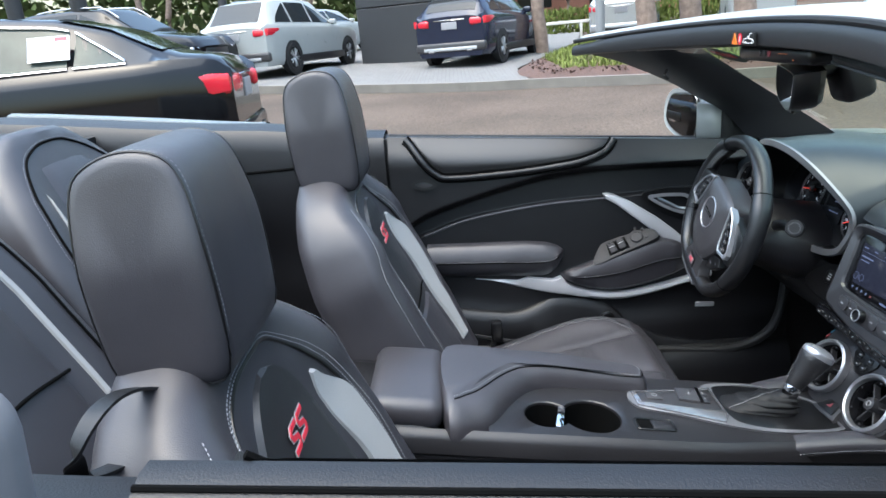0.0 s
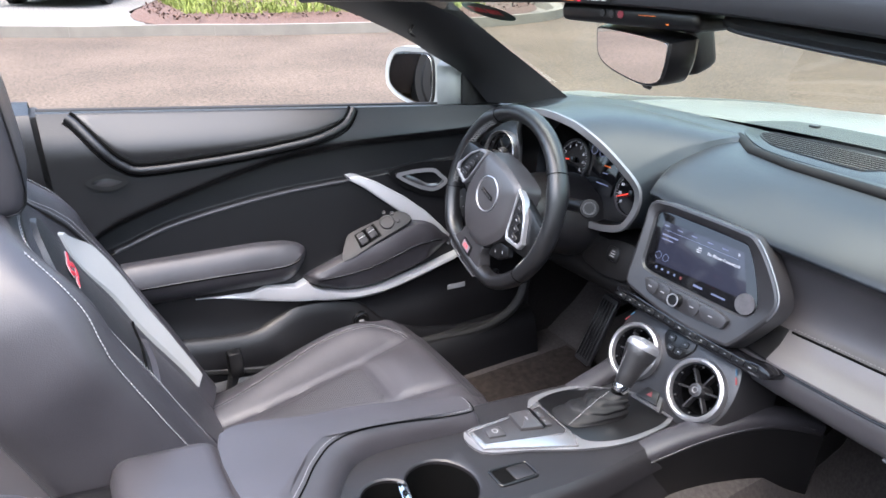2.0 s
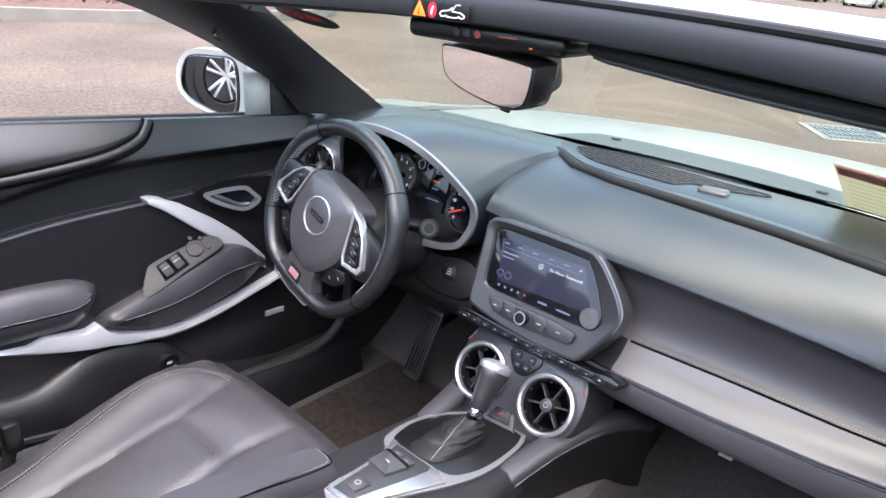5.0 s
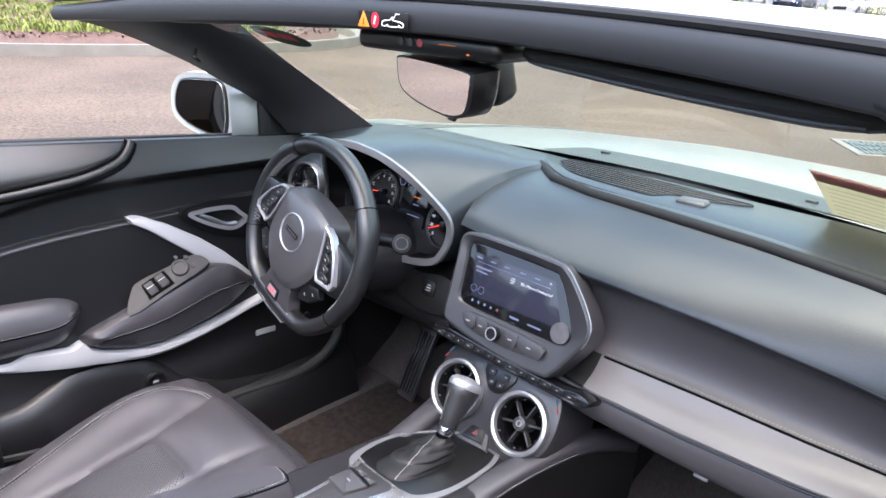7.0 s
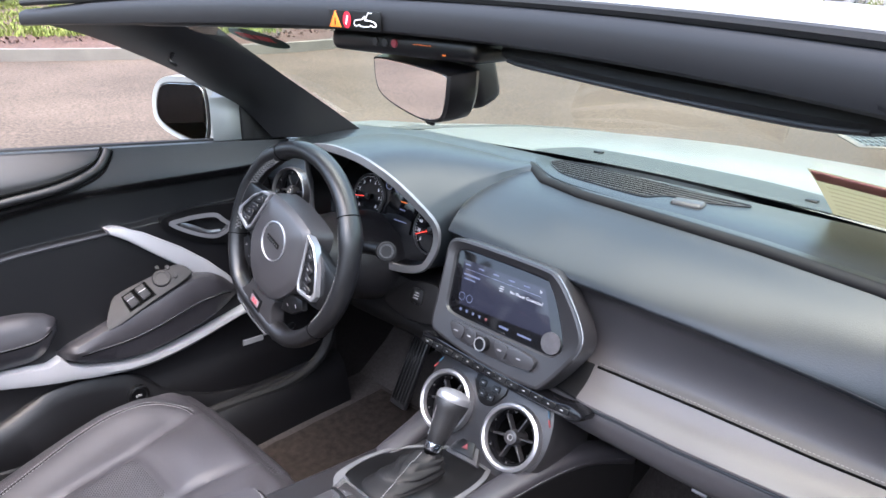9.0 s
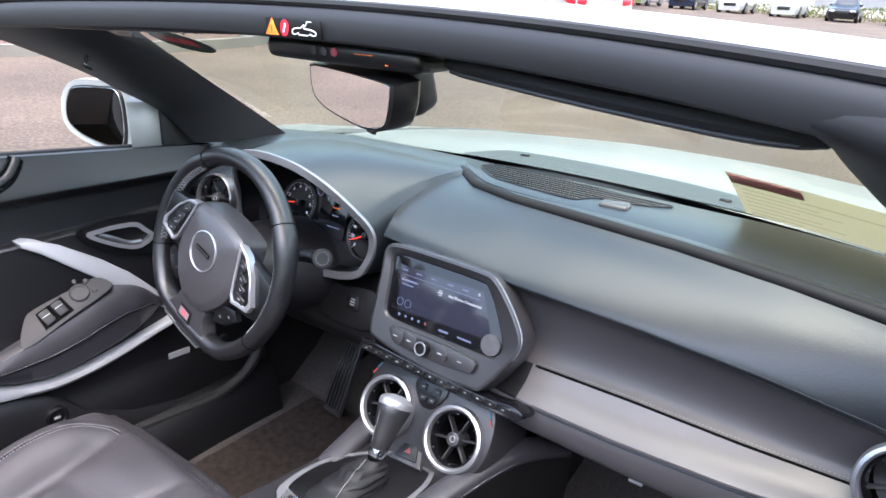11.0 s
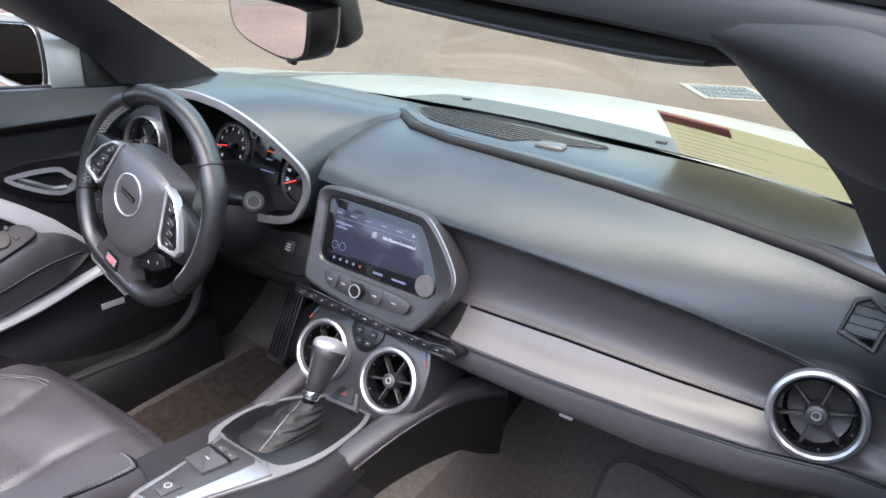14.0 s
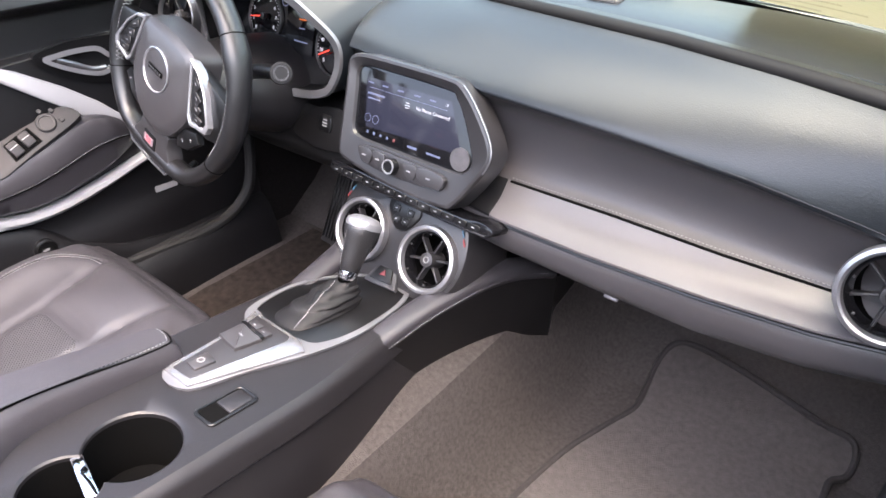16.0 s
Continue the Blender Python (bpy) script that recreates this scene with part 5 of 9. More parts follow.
for a in angles:
    d = V((math.cos(a), math.sin(a)))
    far = 0.0
    for cx, cy, r in (CU, CR):
        f = oc - V((cx, cy))
        bq = f.dot(d)
        disc = bq * bq - f.length_squared + r * r
        if disc > 0:
            far = max(far, -bq + math.sqrt(disc))
    hole.append(oc + d * far)
    tx = ((RX1 if d.x > 0 else RX0) - oc.x) / d.x if abs(d.x) > 1e-9 else 1e9
    ty = ((RY1 if d.y > 0 else RY0) - oc.y) / d.y if abs(d.y) > 1e-9 else 1e9
    rect.append(oc + d * min(tx, ty))
soft = [hole[k] * 0.985 + oc * 0.015 for k in range(len(hole))]
part("cup_plate", sheet([[con(p.x, p.y, 0) for p in rect], [con(p.x, p.y, 0) for p in [q + (q - oc).normalized() * 0.003 for q in hole]], [con(p.x, p.y, -0.002) for p in hole], [con(p.x, p.y, -0.012) for p in soft]], closed=True, flip=True), PLASTIC, console)
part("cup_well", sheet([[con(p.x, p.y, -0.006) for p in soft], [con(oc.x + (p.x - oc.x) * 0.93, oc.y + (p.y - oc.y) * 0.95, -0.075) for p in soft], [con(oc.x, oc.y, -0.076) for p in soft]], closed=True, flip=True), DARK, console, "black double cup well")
div = part("cup_divider", rbox(0.013, 0.066, 0.004, 0.0015, 2, CM @ Matrix.Translation((0.05, -0.312, -0.004)) @ Matrix.Rotation(1.36, 4, "Z")), CHROME, console, "chrome bar between the cups")
part("divider_blade", rbox(0.006, 0.05, 0.05, 0.002, 1, CM @ Matrix.Translation((0.05, -0.312, -0.032)) @ Matrix.Rotation(1.36, 4, "Z")), GLOSS, div)
top = [[con(x, y, 0.0) for x in (-0.10, -0.05, 0.0, 0.05, 0.112 - 0.03 * sstep(-0.1, 0.2, y))] for y in [-0.195 + 0.40 * k / 12 for k in range(13)]]
part("front_top", sheet(top), PLASTIC, console)
rows = []
for k in range(25):
    y = -0.72 + 0.95 * k / 24
    e = 0.112 - 0.03 * sstep(-0.1, 0.2, y)
    rows.append([con(e, y, 0.0), con(e + 0.008, y, -0.004), con(e + 0.014, y, -0.012), con(e + 0.019, y, -0.035), con(e + 0.014, y, -0.042), con(e + 0.020, y, -0.08), con(e + 0.03, y, -0.16), con(e + 0.04, y, -0.36)])
part("right_side", sheet(rows), PLASTIC, console, sharp=0.5)
rows = []
for k in range(25):
    y = -0.72 + 0.95 * k / 24
    rows.append([con(-0.15, y, -0.36), con(-0.125, y, -0.1), con(-0.112, y, -0.02), con(-0.106, y, -0.004), con(-0.10, y, 0.0)])
part("left_side", sheet(rows), PLASTIC, console)
part("rear_block", rbox(0.23, 0.22, 0.2, 0.03, 4, CM @ Matrix.Translation((0, -0.63, -0.09))), VINYL, console)

# silver gear plate
outer = catmull([(-0.036, -0.172), (-0.045, -0.10), (-0.052, -0.045), (-0.079, -0.015), (-0.088, 0.05), (-0.076, 0.11), (-0.034, 0.172), (0.0, 0.180), (0.044, 0.180), (0.056, 0.172), (0.068, 0.13), (0.074, 0.05), (0.062, -0.02), (0.034, -0.10), (0.012, -0.170)], 4, closed=True)
inner = catmull([(-0.033, -0.016), (-0.045, -0.016), (-0.058, -0.012), (-0.074, -0.004), (-0.0835, 0.05), (-0.0725, 0.108), (-0.032, 0.168), (0.0, 0.176), (0.042, 0.176), (0.052, 0.169), (0.0635, 0.129), (0.067, 0.05), (0.052, -0.002), (0.025, -0.014), (0.0, -0.016)], 4, closed=True)
part("gear_plate", ring_plate(outer, inner, 0.0045, 0.0015, CM), RINGSATIN, console, "satin silver plate round the gear lever")
part("gear_recess", prism([(p.x, p.y) for p in inner], 0.002, 0.0005, CM, -0.004), SATIN, console)
part("plate_tongue", prism([(-0.036, -0.171), (0.011, -0.169), (0.035, -0.095), (0.056, -0.028), (0.034, -0.016), (-0.064, -0.016), (-0.051, -0.05)], 0.0085, 0.002, CM), PLATESILVER, console)
part("switch_bed", prism([(-0.030, -0.163), (0.003, -0.161), (0.014, -0.095), (0.024, -0.03), (0.018, -0.022), (-0.050, -0.022), (-0.043, -0.052)], 0.0096, 0.001, CM), SURROUND, console, "dark bed under the switches")
BK = CM @ Matrix.Translation((-0.014, -0.134, 0.008)) @ Matrix.Rotation(-0.12, 4, "Z")
b = part("parking_brake_switch", rbox(0.024, 0.03, 0.01, 0.003, 2, BK), GREYPLASTIC, console)
part("mark", lathe([(0.0035, 0.005), (0.005, 0.005), (0.005, 0.0056), (0.0035, 0.0056)], 16, BK), GREYINK, b)
MK = CM @ Matrix.Translation((-0.022, -0.066, 0.008)) @ Matrix.Rotation(-0.12, 4, "Z")
b = part("mode_switch", prism(catmull([(-0.023, 0.012), (-0.02, 0.014), (0.021, 0.014), (0.024, 0.012), (0.022, -0.020), (0.018, -0.024), (-0.016, -0.024), (-0.019, -0.020)], 3, closed=True), 0.007, 0.002, MK), GREYPLASTIC, console)
part("mark", rbox(0.009, 0.0022, 0.0004, 0.0001, 1, MK @ Matrix.Translation((0, -0.003, 0.0072))), GREYINK, b)
for s in (-1, 1):
    b = part("small_switch", rbox(0.02, 0.016, 0.008, 0.002, 2, MK @ Matrix.Translation((0.001 + 0.0108 * s, 0.023, 0.002))), GREYPLASTIC, console)
    part("mark", rbox(0.005, 0.0016, 0.0004, 0.0001, 1, MK @ Matrix.Translation((0.001 + 0.0108 * s, 0.023, 0.0062))), GREYINK, b)
TK = CM @ Matrix.Translation((0.066, -0.154, 0)) @ Matrix.Rotation(0.0, 4, "Z")
b = part("socket_cover", ring_plate(rrect(0.037, 0.068, 0.007), rrect(0.030, 0.060, 0.005), 0.003, 0.001, TK), SATIN, console, "black flap over a socket")
part("flap", rbox(0.028, 0.034, 0.007, 0.003, 2, TK @ Matrix.Translation((0.001, 0.011, 0.0))), PLASTIC, b)
part("well", prism([(-0.015, -0.029), (0.015, -0.028), (0.014, 0.0), (-0.014, 0.0)], 0.0012, 0.0003, TK), DARK, b)
# padded knee rolls
for s in (-1, 1):
    pts = catmull([(s * 0.083, -0.064, 0.512), (s * 0.087, -0.02, 0.523), (s * 0.099, 0.07, 0.531), (s * 0.117, 0.15, 0.535), (s * 0.134, 0.205, 0.533), (s * 0.150, 0.25, 0.522), (s * 0.163, 0.30, 0.50)], 8)
    k = part("knee_roll", sweep(pts, [(0.021 * math.copysign(abs(math.cos(a)) ** 0.75, math.cos(a)), 0.0155 * math.copysign(abs(math.sin(a)) ** 0.75, math.sin(a))) for a in [2 * math.pi * j / 20 for j in range(20)]], scale=lambda t: 0.85 + 0.15 * sstep(0, 0.05, t)), LEATHER, console, "stitched padded roll beside the footwell")
    side = [p + V((s * 0.0205, 0, -0.002)) for p in pts[1:-4]]
    part("stitching", stitches(side, (s, 0, 0.3), 0.006, 0.0010, 0.001), THREAD, k)
    # the panel runs on under the dash as a dark sheet for shade
    rows = [[p + V((s * 0.019, 0, -0.008)), p + V((s * 0.017, 0, -0.05)), p + V((s * 0.012, 0.0, -0.15)), p + V((s * 0.012, 0, -0.29))] for p in pts[1:] + [V((s * 0.146, 0.34, 0.47)), V((s * 0.142, 0.42, 0.50)), V((s * 0.136, 0.52, 0.52))]]
    part("knee_panel", sheet(rows, flip=s < 0), SATIN, k)
# warning lamp button on a wedge ahead of the gear plate
HZ = axes((0.000, 0.083, 0.534), (1, 0.12, 0), (-0.05, -0.45, 0.89))
hzw = part("warning_wedge", prism([(-0.032, -0.018), (-0.02, 0.018), (0.018, 0.016), (0.034, -0.022)], 0.005, 0.002, HZ, -0.014), GREYPLASTIC, console, "small wedge with a warning lamp button")
part("button", prism([(-0.022, -0.012), (-0.014, 0.012), (0.012, 0.011), (0.022, -0.014)], 0.008, 0.001, HZ, 0.003), SATIN, hzw)
part("mark", prism([(-0.006, -0.004), (0.0, 0.006), (0.006, -0.004)], 0.0088, 0.0002, HZ, 0.007), material("faint_red", (0.14, 0.025, 0.03), 0.5), hzw)
rebase(console, (0, -0.2, 0.36))

# armrest lid
lid = thing("armrest", "black leather armrest lid with pale stitching", "armrest")
low = catmull([(0.112, -0.606), (0.108, -0.555), (0.085, -0.525), (0.03, -0.495), (-0.02, -0.46), (-0.042, -0.42), (-0.047, -0.36), (-0.044, -0.255), (-0.055, -0.232), (-0.095, -0.232), (-0.108, -0.26), (-0.116, -0.36), (-0.118, -0.48), (-0.118, -0.606)], 5, closed=True)
hi = catmull([(0.06, -0.602), (0.045, -0.565), (0.015, -0.54), (-0.02, -0.512), (-0.05, -0.475), (-0.06, -0.43), (-0.062, -0.37), (-0.056, -0.262), (-0.064, -0.243), (-0.09, -0.243), (-0.1, -0.268), (-0.106, -0.36), (-0.108, -0.48), (-0.106, -0.602)], 5, closed=True)
rows = []
for t, dz in ((0, -0.012), (0, 0.004), (0.15, 0.022), (0.45, 0.034), (0.8, 0.040), (1.0, 0.043)):
    rows.append([V((a.x + (b.x - a.x) * t, a.y + (b.y - a.y) * t, con(0, a.y + 0.1).z + dz - 0.012 * sstep(-0.45, -0.25, a.y))) for a, b in zip(low, hi)])
c0 = V((-0.05, -0.5, 0))
for q in (0.7, 0.35, 0.02):
    rows.append([V((c0.x + (b.x - c0.x) * q, c0.y + (b.y - c0.y) * q, con(0, c0.y + (b.y - c0.y) * q + 0.1).z + 0.0445 - 0.012 * sstep(-0.45, -0.25, c0.y + (b.y - c0.y) * q))) for b in hi])
bm = sheet(rows, closed=True, cap=True)
bmesh.ops.recalc_face_normals(bm, faces=bm.faces[:])
part("pad", bm, LEATHER, lid)
edge = rows[4][2:45]
part("seam", tube([p + V((0.001, 0.001, 0.0)) for p in edge], 0.0013, 5), DARK, lid)
part("stitching", stitches([p + V((-0.002, -0.003, 0.003)) for p in edge], (0.3, 0.3, 1), 0.006, 0.0012), THREAD, lid)
part("rear_pad", rbox(0.222, 0.13, 0.06, 0.025, 4, CM @ Matrix.Translation((-0.003, -0.58, 0.012))), LEATHER, lid, "rear half of the padded armrest")
rebase(lid, (0, -0.5, 0.58))

# gear lever
lever = thing("gear_lever", "leather gear knob with a silver top and a gathered boot", "gear lever")
neck, tip = V((-0.002, 0.012, 0.584)), V((-0.004, 0.050, 0.640))
ax = (tip - neck).normalized()
KM = axes(neck, (1, 0, 0), ax)
part("knob", lathe([(0.010, -0.004), (0.0135, 0.0), (0.016, 0.018), (0.0195, 0.038), (0.0235, 0.054), (0.0255, 0.064), (0.0245, 0.068), (0, 0.069)], 32, KM @ Matrix.Diagonal((1.0, 1.12, 1, 1))), dotted(material("perforated_knob_leather", (0.012, 0.0117, 0.0125), 0.4, vary=0.1, scale=9, spec=0.7), 0.003, 0.35), lever)
part("cap", lathe([(0.0248, 0.066), (0.0258, 0.070), (0.0245, 0.076), (0.018, 0.081), (0.009, 0.083), (0, 0.0835)], 32, KM @ Matrix.Diagonal((1.0, 1.12, 1, 1))), SILVER, lever, "brushed silver cap")
part("collar", lathe([(0.0, -0.012), (0.0135, -0.012), (0.0148, -0.006), (0.0142, 0.001), (0, 0.002)], 28, KM), CHROME, lever, "chrome collar")
base = catmull([(-0.043, 0.002), (-0.047, 0.03), (-0.036, 0.07), (-0.018, 0.103), (0.008, 0.116), (0.022, 0.10), (0.022, 0.05), (0.012, 0.002), (-0.016, -0.009)], 5, closed=True)
nb = len(base)
rows = []
for k in range(36):
    t = k / 35
    ring = []
    for j, p in enumerate(base):
        lo = con(p.x, p.y - 0.0, 0.003)
        a = 2 * math.pi * j / nb
        up = neck - ax * 0.012 + V((-0.013 * math.cos(a), 0.013 * math.sin(a), 0))
        q = lo.lerp(up, t ** 0.85)
        fold = math.sin(math.pi * t) ** 0.7 * (0.0042 * math.sin(24 * t + 2.2 * math.sin(a + 0.6)) * (1 - 0.5 * t) + 0.0022 * math.sin(4 * a + 11 * t) + 0.0012 * math.sin(9 * a - 17 * t))
        bow = 0.004 * math.sin(math.pi * t)
        dirn = (q - con(0, 0.05, 0.02)).normalized()
        ring.append(q + dirn * (fold + bow))
    rows.append(ring)
part("boot", sheet(rows, closed=True), BOOTLEATHER, lever, "gathered black leather boot")
fr = [r[36] for r in rows]
part("stitching", stitches([p + V((-0.002, -0.003, 0.002)) for p in fr] , (-0.4, -0.6, 0.6), 0.005, 0.0013), THREAD, lever)
part("stitching", stitches([KM @ V((-0.006, -0.017 - 0.0085 * t, 0.006 + 0.052 * t)) for t in [k / 10 for k in range(11)]], (0, -1, 0.3), 0.005, 0.0012), THREAD, lever)
rebase(lever, (-0.005, -0.04, 0.545))


# ---- steering wheel ----
wheel = thing("steering_wheel", "flat-bottomed black leather steering wheel with silver switch bezels", "steering wheel")
WM = axes((-0.379, 0.021, 0.795), (1, 0, 0), (0, -0.962, 0.272)) @ Matrix.Rotation(radians(-19), 4, "Z")
R0 = 0.166


def rim_at(a):
    x, y = R0 * math.cos(a), R0 * math.sin(a)
    flat = -0.150
    if y < flat + 0.02:
        y = flat + 0.02 - 0.02 * (1 - math.exp((y - flat - 0.02) / 0.02))
    return V((x, y, 0))


def rim_r(a):
    d = math.degrees(a) % 360
    thumb = sum(math.exp(-((d - c) / 9) ** 2) for c in (38, 142))
    return 0.0155 + 0.0022 * thumb


N = 96
rows = []
for k in range(N):
    a = 2 * math.pi * k / N
    p = rim_at(a)
    o = V((p.x, p.y, 0)).normalized()
    rows.append([p + o * (rim_r(a) * math.cos(b)) + V((0, 0, rim_r(a) * 1.25 * math.sin(b))) for b in [2 * math.pi * j / 14 for j in range(14)]])


def rim_piece(k0, k1):
    rr = [rows[k % N] for k in range(k0, k1 + 1)]
    bm = sheet(rr, closed=True, cap=True)
    bmesh.ops.recalc_face_normals(bm, faces=bm.faces[:])
    return moved(bm, WM)


part("rim_top", rim_piece(13, 35), RIMLEATHER, wheel, "smooth leather upper rim")
part("rim_grip", rim_piece(-7, 13), RIMLEATHER, wheel, "perforated leather grip")
part("rim_grip", rim_piece(35, 55), RIMLEATHER, wheel, "perforated leather grip")
part("rim_bottom", rim_piece(55, 89), RIMLEATHER, wheel, "smooth flattened lower rim")
for k in (13, 35, 55, 89):
    part("rim_seam", tube([WM @ (p * 1.0 + (p - rim_at(2 * math.pi * k / N)) * 0.02) for p in rows[k % N]], 0.0009, 5, closed=True), DARK, wheel)
for k0, k1 in ((-6, 12), (36, 54)):
    cross_bits = []
    lean = 0.5
    for j in range(26):
        ends = []
        for f in (j, j + 1):
            a = 2 * math.pi * (k0 + (k1 - k0) * f / 26) / N
            p, rr = rim_at(a), rim_r(a) + 0.0007
            o = p.normalized()
            ends.append([p - o * (rr * math.cos(t)) + V((0, 0, 1.25 * rr * math.sin(t))) for t in (lean - 0.32, lean + 0.32)])
        for q0, q1 in ((ends[0][0], ends[1][1]), (ends[0][1], ends[1][0])):
            mid = (q0 + q1) / 2
            away = (mid - rim_at(2 * math.pi * (k0 + (k1 - k0) * (j + 0.5) / 26) / N)).normalized()
            cross_bits.append(tube([WM @ q0, WM @ (mid + away * 0.0009), WM @ q1], 0.0006, 4, up=(1, 0, 0.1)))
    part("grip_stitching", joined(*cross_bits), PALETHREAD, wheel, "grey cross stitching inside the rim")
HW = WM @ Matrix.Translation((-0.002, 0, 0.018))
hubhalf = [(0.0, 0.071), (0.045, 0.068), (0.070, 0.060), (0.077, 0.03), (0.084, -0.028), (0.07, -0.062), (0.045, -0.092), (0.02, -0.104), (0.0, -0.106)]
hubline = catmull(hubhalf + [(-x, y) for x, y in hubhalf[-2:0:-1]], 4, closed=True)
rows2 = []
for t, h in ((1.0, -0.045), (1.0, -0.012), (0.97, 0.0), (0.86, 0.0075), (0.80, 0.009), (0.6, 0.013), (0.3, 0.0145), (0.02, 0.015)):
    rows2.append([V((p.x * t, p.y * t, h)) for p in hubline])
bm = sheet(rows2, closed=True, cap=True)
bmesh.ops.recalc_face_normals(bm, faces=bm.faces[:])
part("hub_pad", bm, material("hub_vinyl", (0.036, 0.0335, 0.0355), 0.4, vary=0.08, grain=0.25, grain_scale=600, spec=0.8), wheel, "domed grey-black hub pad", M=HW)
rg = 0.0345
EM_ = HW @ Matrix.Translation((0, 0.004, -0.0185))
em = part("hub_ring", lathe([(rg - 0.002, 0.030), (rg, 0.0300), (rg + 0.0008, 0.0345), (rg - 0.0006, 0.0352), (rg - 0.002, 0.033), (rg - 0.002, 0.030)], 44, EM_), SILVER, wheel, "thin silver ring round the emblem")
part("emblem_bar", rbox(0.040, 0.0085, 0.002, 0.001, 1, EM_ @ Matrix.Translation((0, 0, 0.0345))), DARK, em)
for k in range(6):
    part("emblem_letter", rbox(0.0042, 0.0046, 0.0012, 0.0008, 1, EM_ @ Matrix.Translation((-0.0155 + 0.0062 * k, 0, 0.0358))), GREYPLASTIC, em)
for s in (-1, 1):
    arm = [(s * x, y) for x, y in ((0.062, 0.05), (0.10, 0.046), (0.155, 0.036), (0.160, -0.03), (0.13, -0.04), (0.075, -0.045))]
    if area2([V(p) for p in arm]) < 0:
        arm = arm[::-1]
    part("spoke", prism(arm, -0.004, 0.005, HW, -0.022), SATIN, wheel, "black spoke")
    outer = [(0.064, 0.061), (0.088, 0.054), (0.114, 0.030), (0.140, -0.012), (0.136, -0.025), (0.096, -0.034), (0.086, -0.022), (0.073, 0.028)]
    cx, cy = sum(p[0] for p in outer) / 8, sum(p[1] for p in outer) / 8
    bz_o = [V((s * x, y)) for x, y in outer]
    bz_i = [V((s * (cx + (x - cx) * 0.80), cy + (y - cy) * 0.84)) for x, y in outer]
    if area2(bz_o) < 0:
        bz_o, bz_i = bz_o[::-1], bz_i[::-1]
    bz = part("switch_bezel", ring_plate(bz_o, bz_i, 0.007, 0.0015, HW, -0.008), SILVER, wheel, "angular silver switch bezel")
    part("switch_plate", prism([(p.x, p.y) for p in bz_i], 0.0035, 0.001, HW, -0.006), SATIN, bz)
    for x, y, w, h, r in ((0.090, 0.034, 0.020, 0.012, -0.5), (0.098, 0.014, 0.022, 0.013, -0.35), (0.104, -0.001, 0.020, 0.012, -0.3), (0.110, -0.016, 0.024, 0.011, -0.1)):
        KM = HW @ Matrix.Translation((s * x, y, 0.0045)) @ Matrix.Rotation(s * r, 4, "Z")
        part("switch_key", rbox(w, h, 0.004, 0.0012, 1, KM), PLASTIC, bz)
        part("switch_mark", rbox(0.006, 0.0016, 0.0004, 0.0001, 1, KM @ Matrix.Translation((0, 0, 0.0022))), GREYINK, bz)
low_arm = catmull([(-0.032, -0.092), (0.036, -0.092), (0.044, -0.115), (0.058, -0.138), (0.056, -0.158), (-0.056, -0.158), (-0.058, -0.138), (-0.042, -0.115)], 3, closed=True)
lowo = part("lower_spoke", prism([(p.x, p.y) for p in low_arm], -0.002, 0.005, HW, -0.03), SURROUND, wheel, "satin grey lower spoke")
part("spoke_edge", tube([HW @ V((x, y, -0.003)) for x, y in ((-0.058, -0.136), (-0.062, -0.150), (-0.054, -0.160), (0.0, -0.163), (0.054, -0.160), (0.062, -0.150), (0.058, -0.136))], 0.0018, 6), DARKSILVER, lowo)
bd = part("badge", prism([(-0.021, -0.0125), (0.021, -0.0125), (0.017, 0.0115), (-0.017, 0.0115)], 0.0015, 0.0006, HW @ Matrix.Translation((-0.004, -0.128, -0.002))), SATIN, wheel, "small badge with red letters on grey")
part("badge_plate", rbox(0.028, 0.0135, 0.001, 0.0004, 1, HW @ Matrix.Translation((-0.004, -0.128, 0.0002))), material("badge_pink_grey", (0.2, 0.155, 0.17), 0.4, vary=0.1), bd)
part("badge_face", text_bm("SS", 0.0145, HW @ Matrix.Translation((-0.004, -0.128, 0.0009)) @ Matrix.Diagonal((1.25, 0.8, 1, 1)), 0.0003), RED, bd)
for s in (-1, 1):
    wing = [(s * x, y) for x, y in ((0.055, -0.062), (0.10, -0.048), (0.112, -0.062), (0.088, -0.088), (0.06, -0.098))]
    if area2([V(p) for p in wing]) < 0:
        wing = wing[::-1]
    wg = part("spoke_wing", prism(wing, -0.006, 0.003, HW, -0.018), SATIN, wheel, "black lower switch wing")
    for k in range(2):
        part("wing_mark", rbox(0.0012, 0.006, 0.0006, 0.0002, 1, HW @ Matrix.Translation((s * (0.074 + 0.02 * k), -0.078 + 0.012 * k, -0.0055)) @ Matrix.Rotation(s * 0.9, 4, "Z")), GREYINK, wg)
part("column_shroud", joined(lathe([(0.05, -0.02), (0.062, -0.06), (0.075, -0.12), (0.085, -0.22), (0.0, -0.22)], 30, WM @ Matrix.Translation((0, -0.02, 0)) @ Matrix.Diagonal((1.25, 1, 1, 1)))), PLASTIC, wheel, "moulded column shroud")
st = V((-0.202, 0.093, 0.813))
s0 = V((-0.30, 0.105, 0.79))
part("stalk", tube([s0, s0.lerp(st, 0.5) + V((0, -0.004, 0.004)), st + V((-0.008, 0.004, -0.002))], 0.0115, 14), SATIN, wheel, "black control stalk")
part("stalk_end", lathe([(0, -0.02), (0.0165, -0.02), (0.0175, -0.012), (0.0175, 0.0), (0.0165, 0.003), (0.0125, 0.0035), (0.012, 0.001), (0, 0.001)], 28, axes(st, (0, 0, 1), (0.75, -0.55, 0.35))), SHADETRIM, wheel)
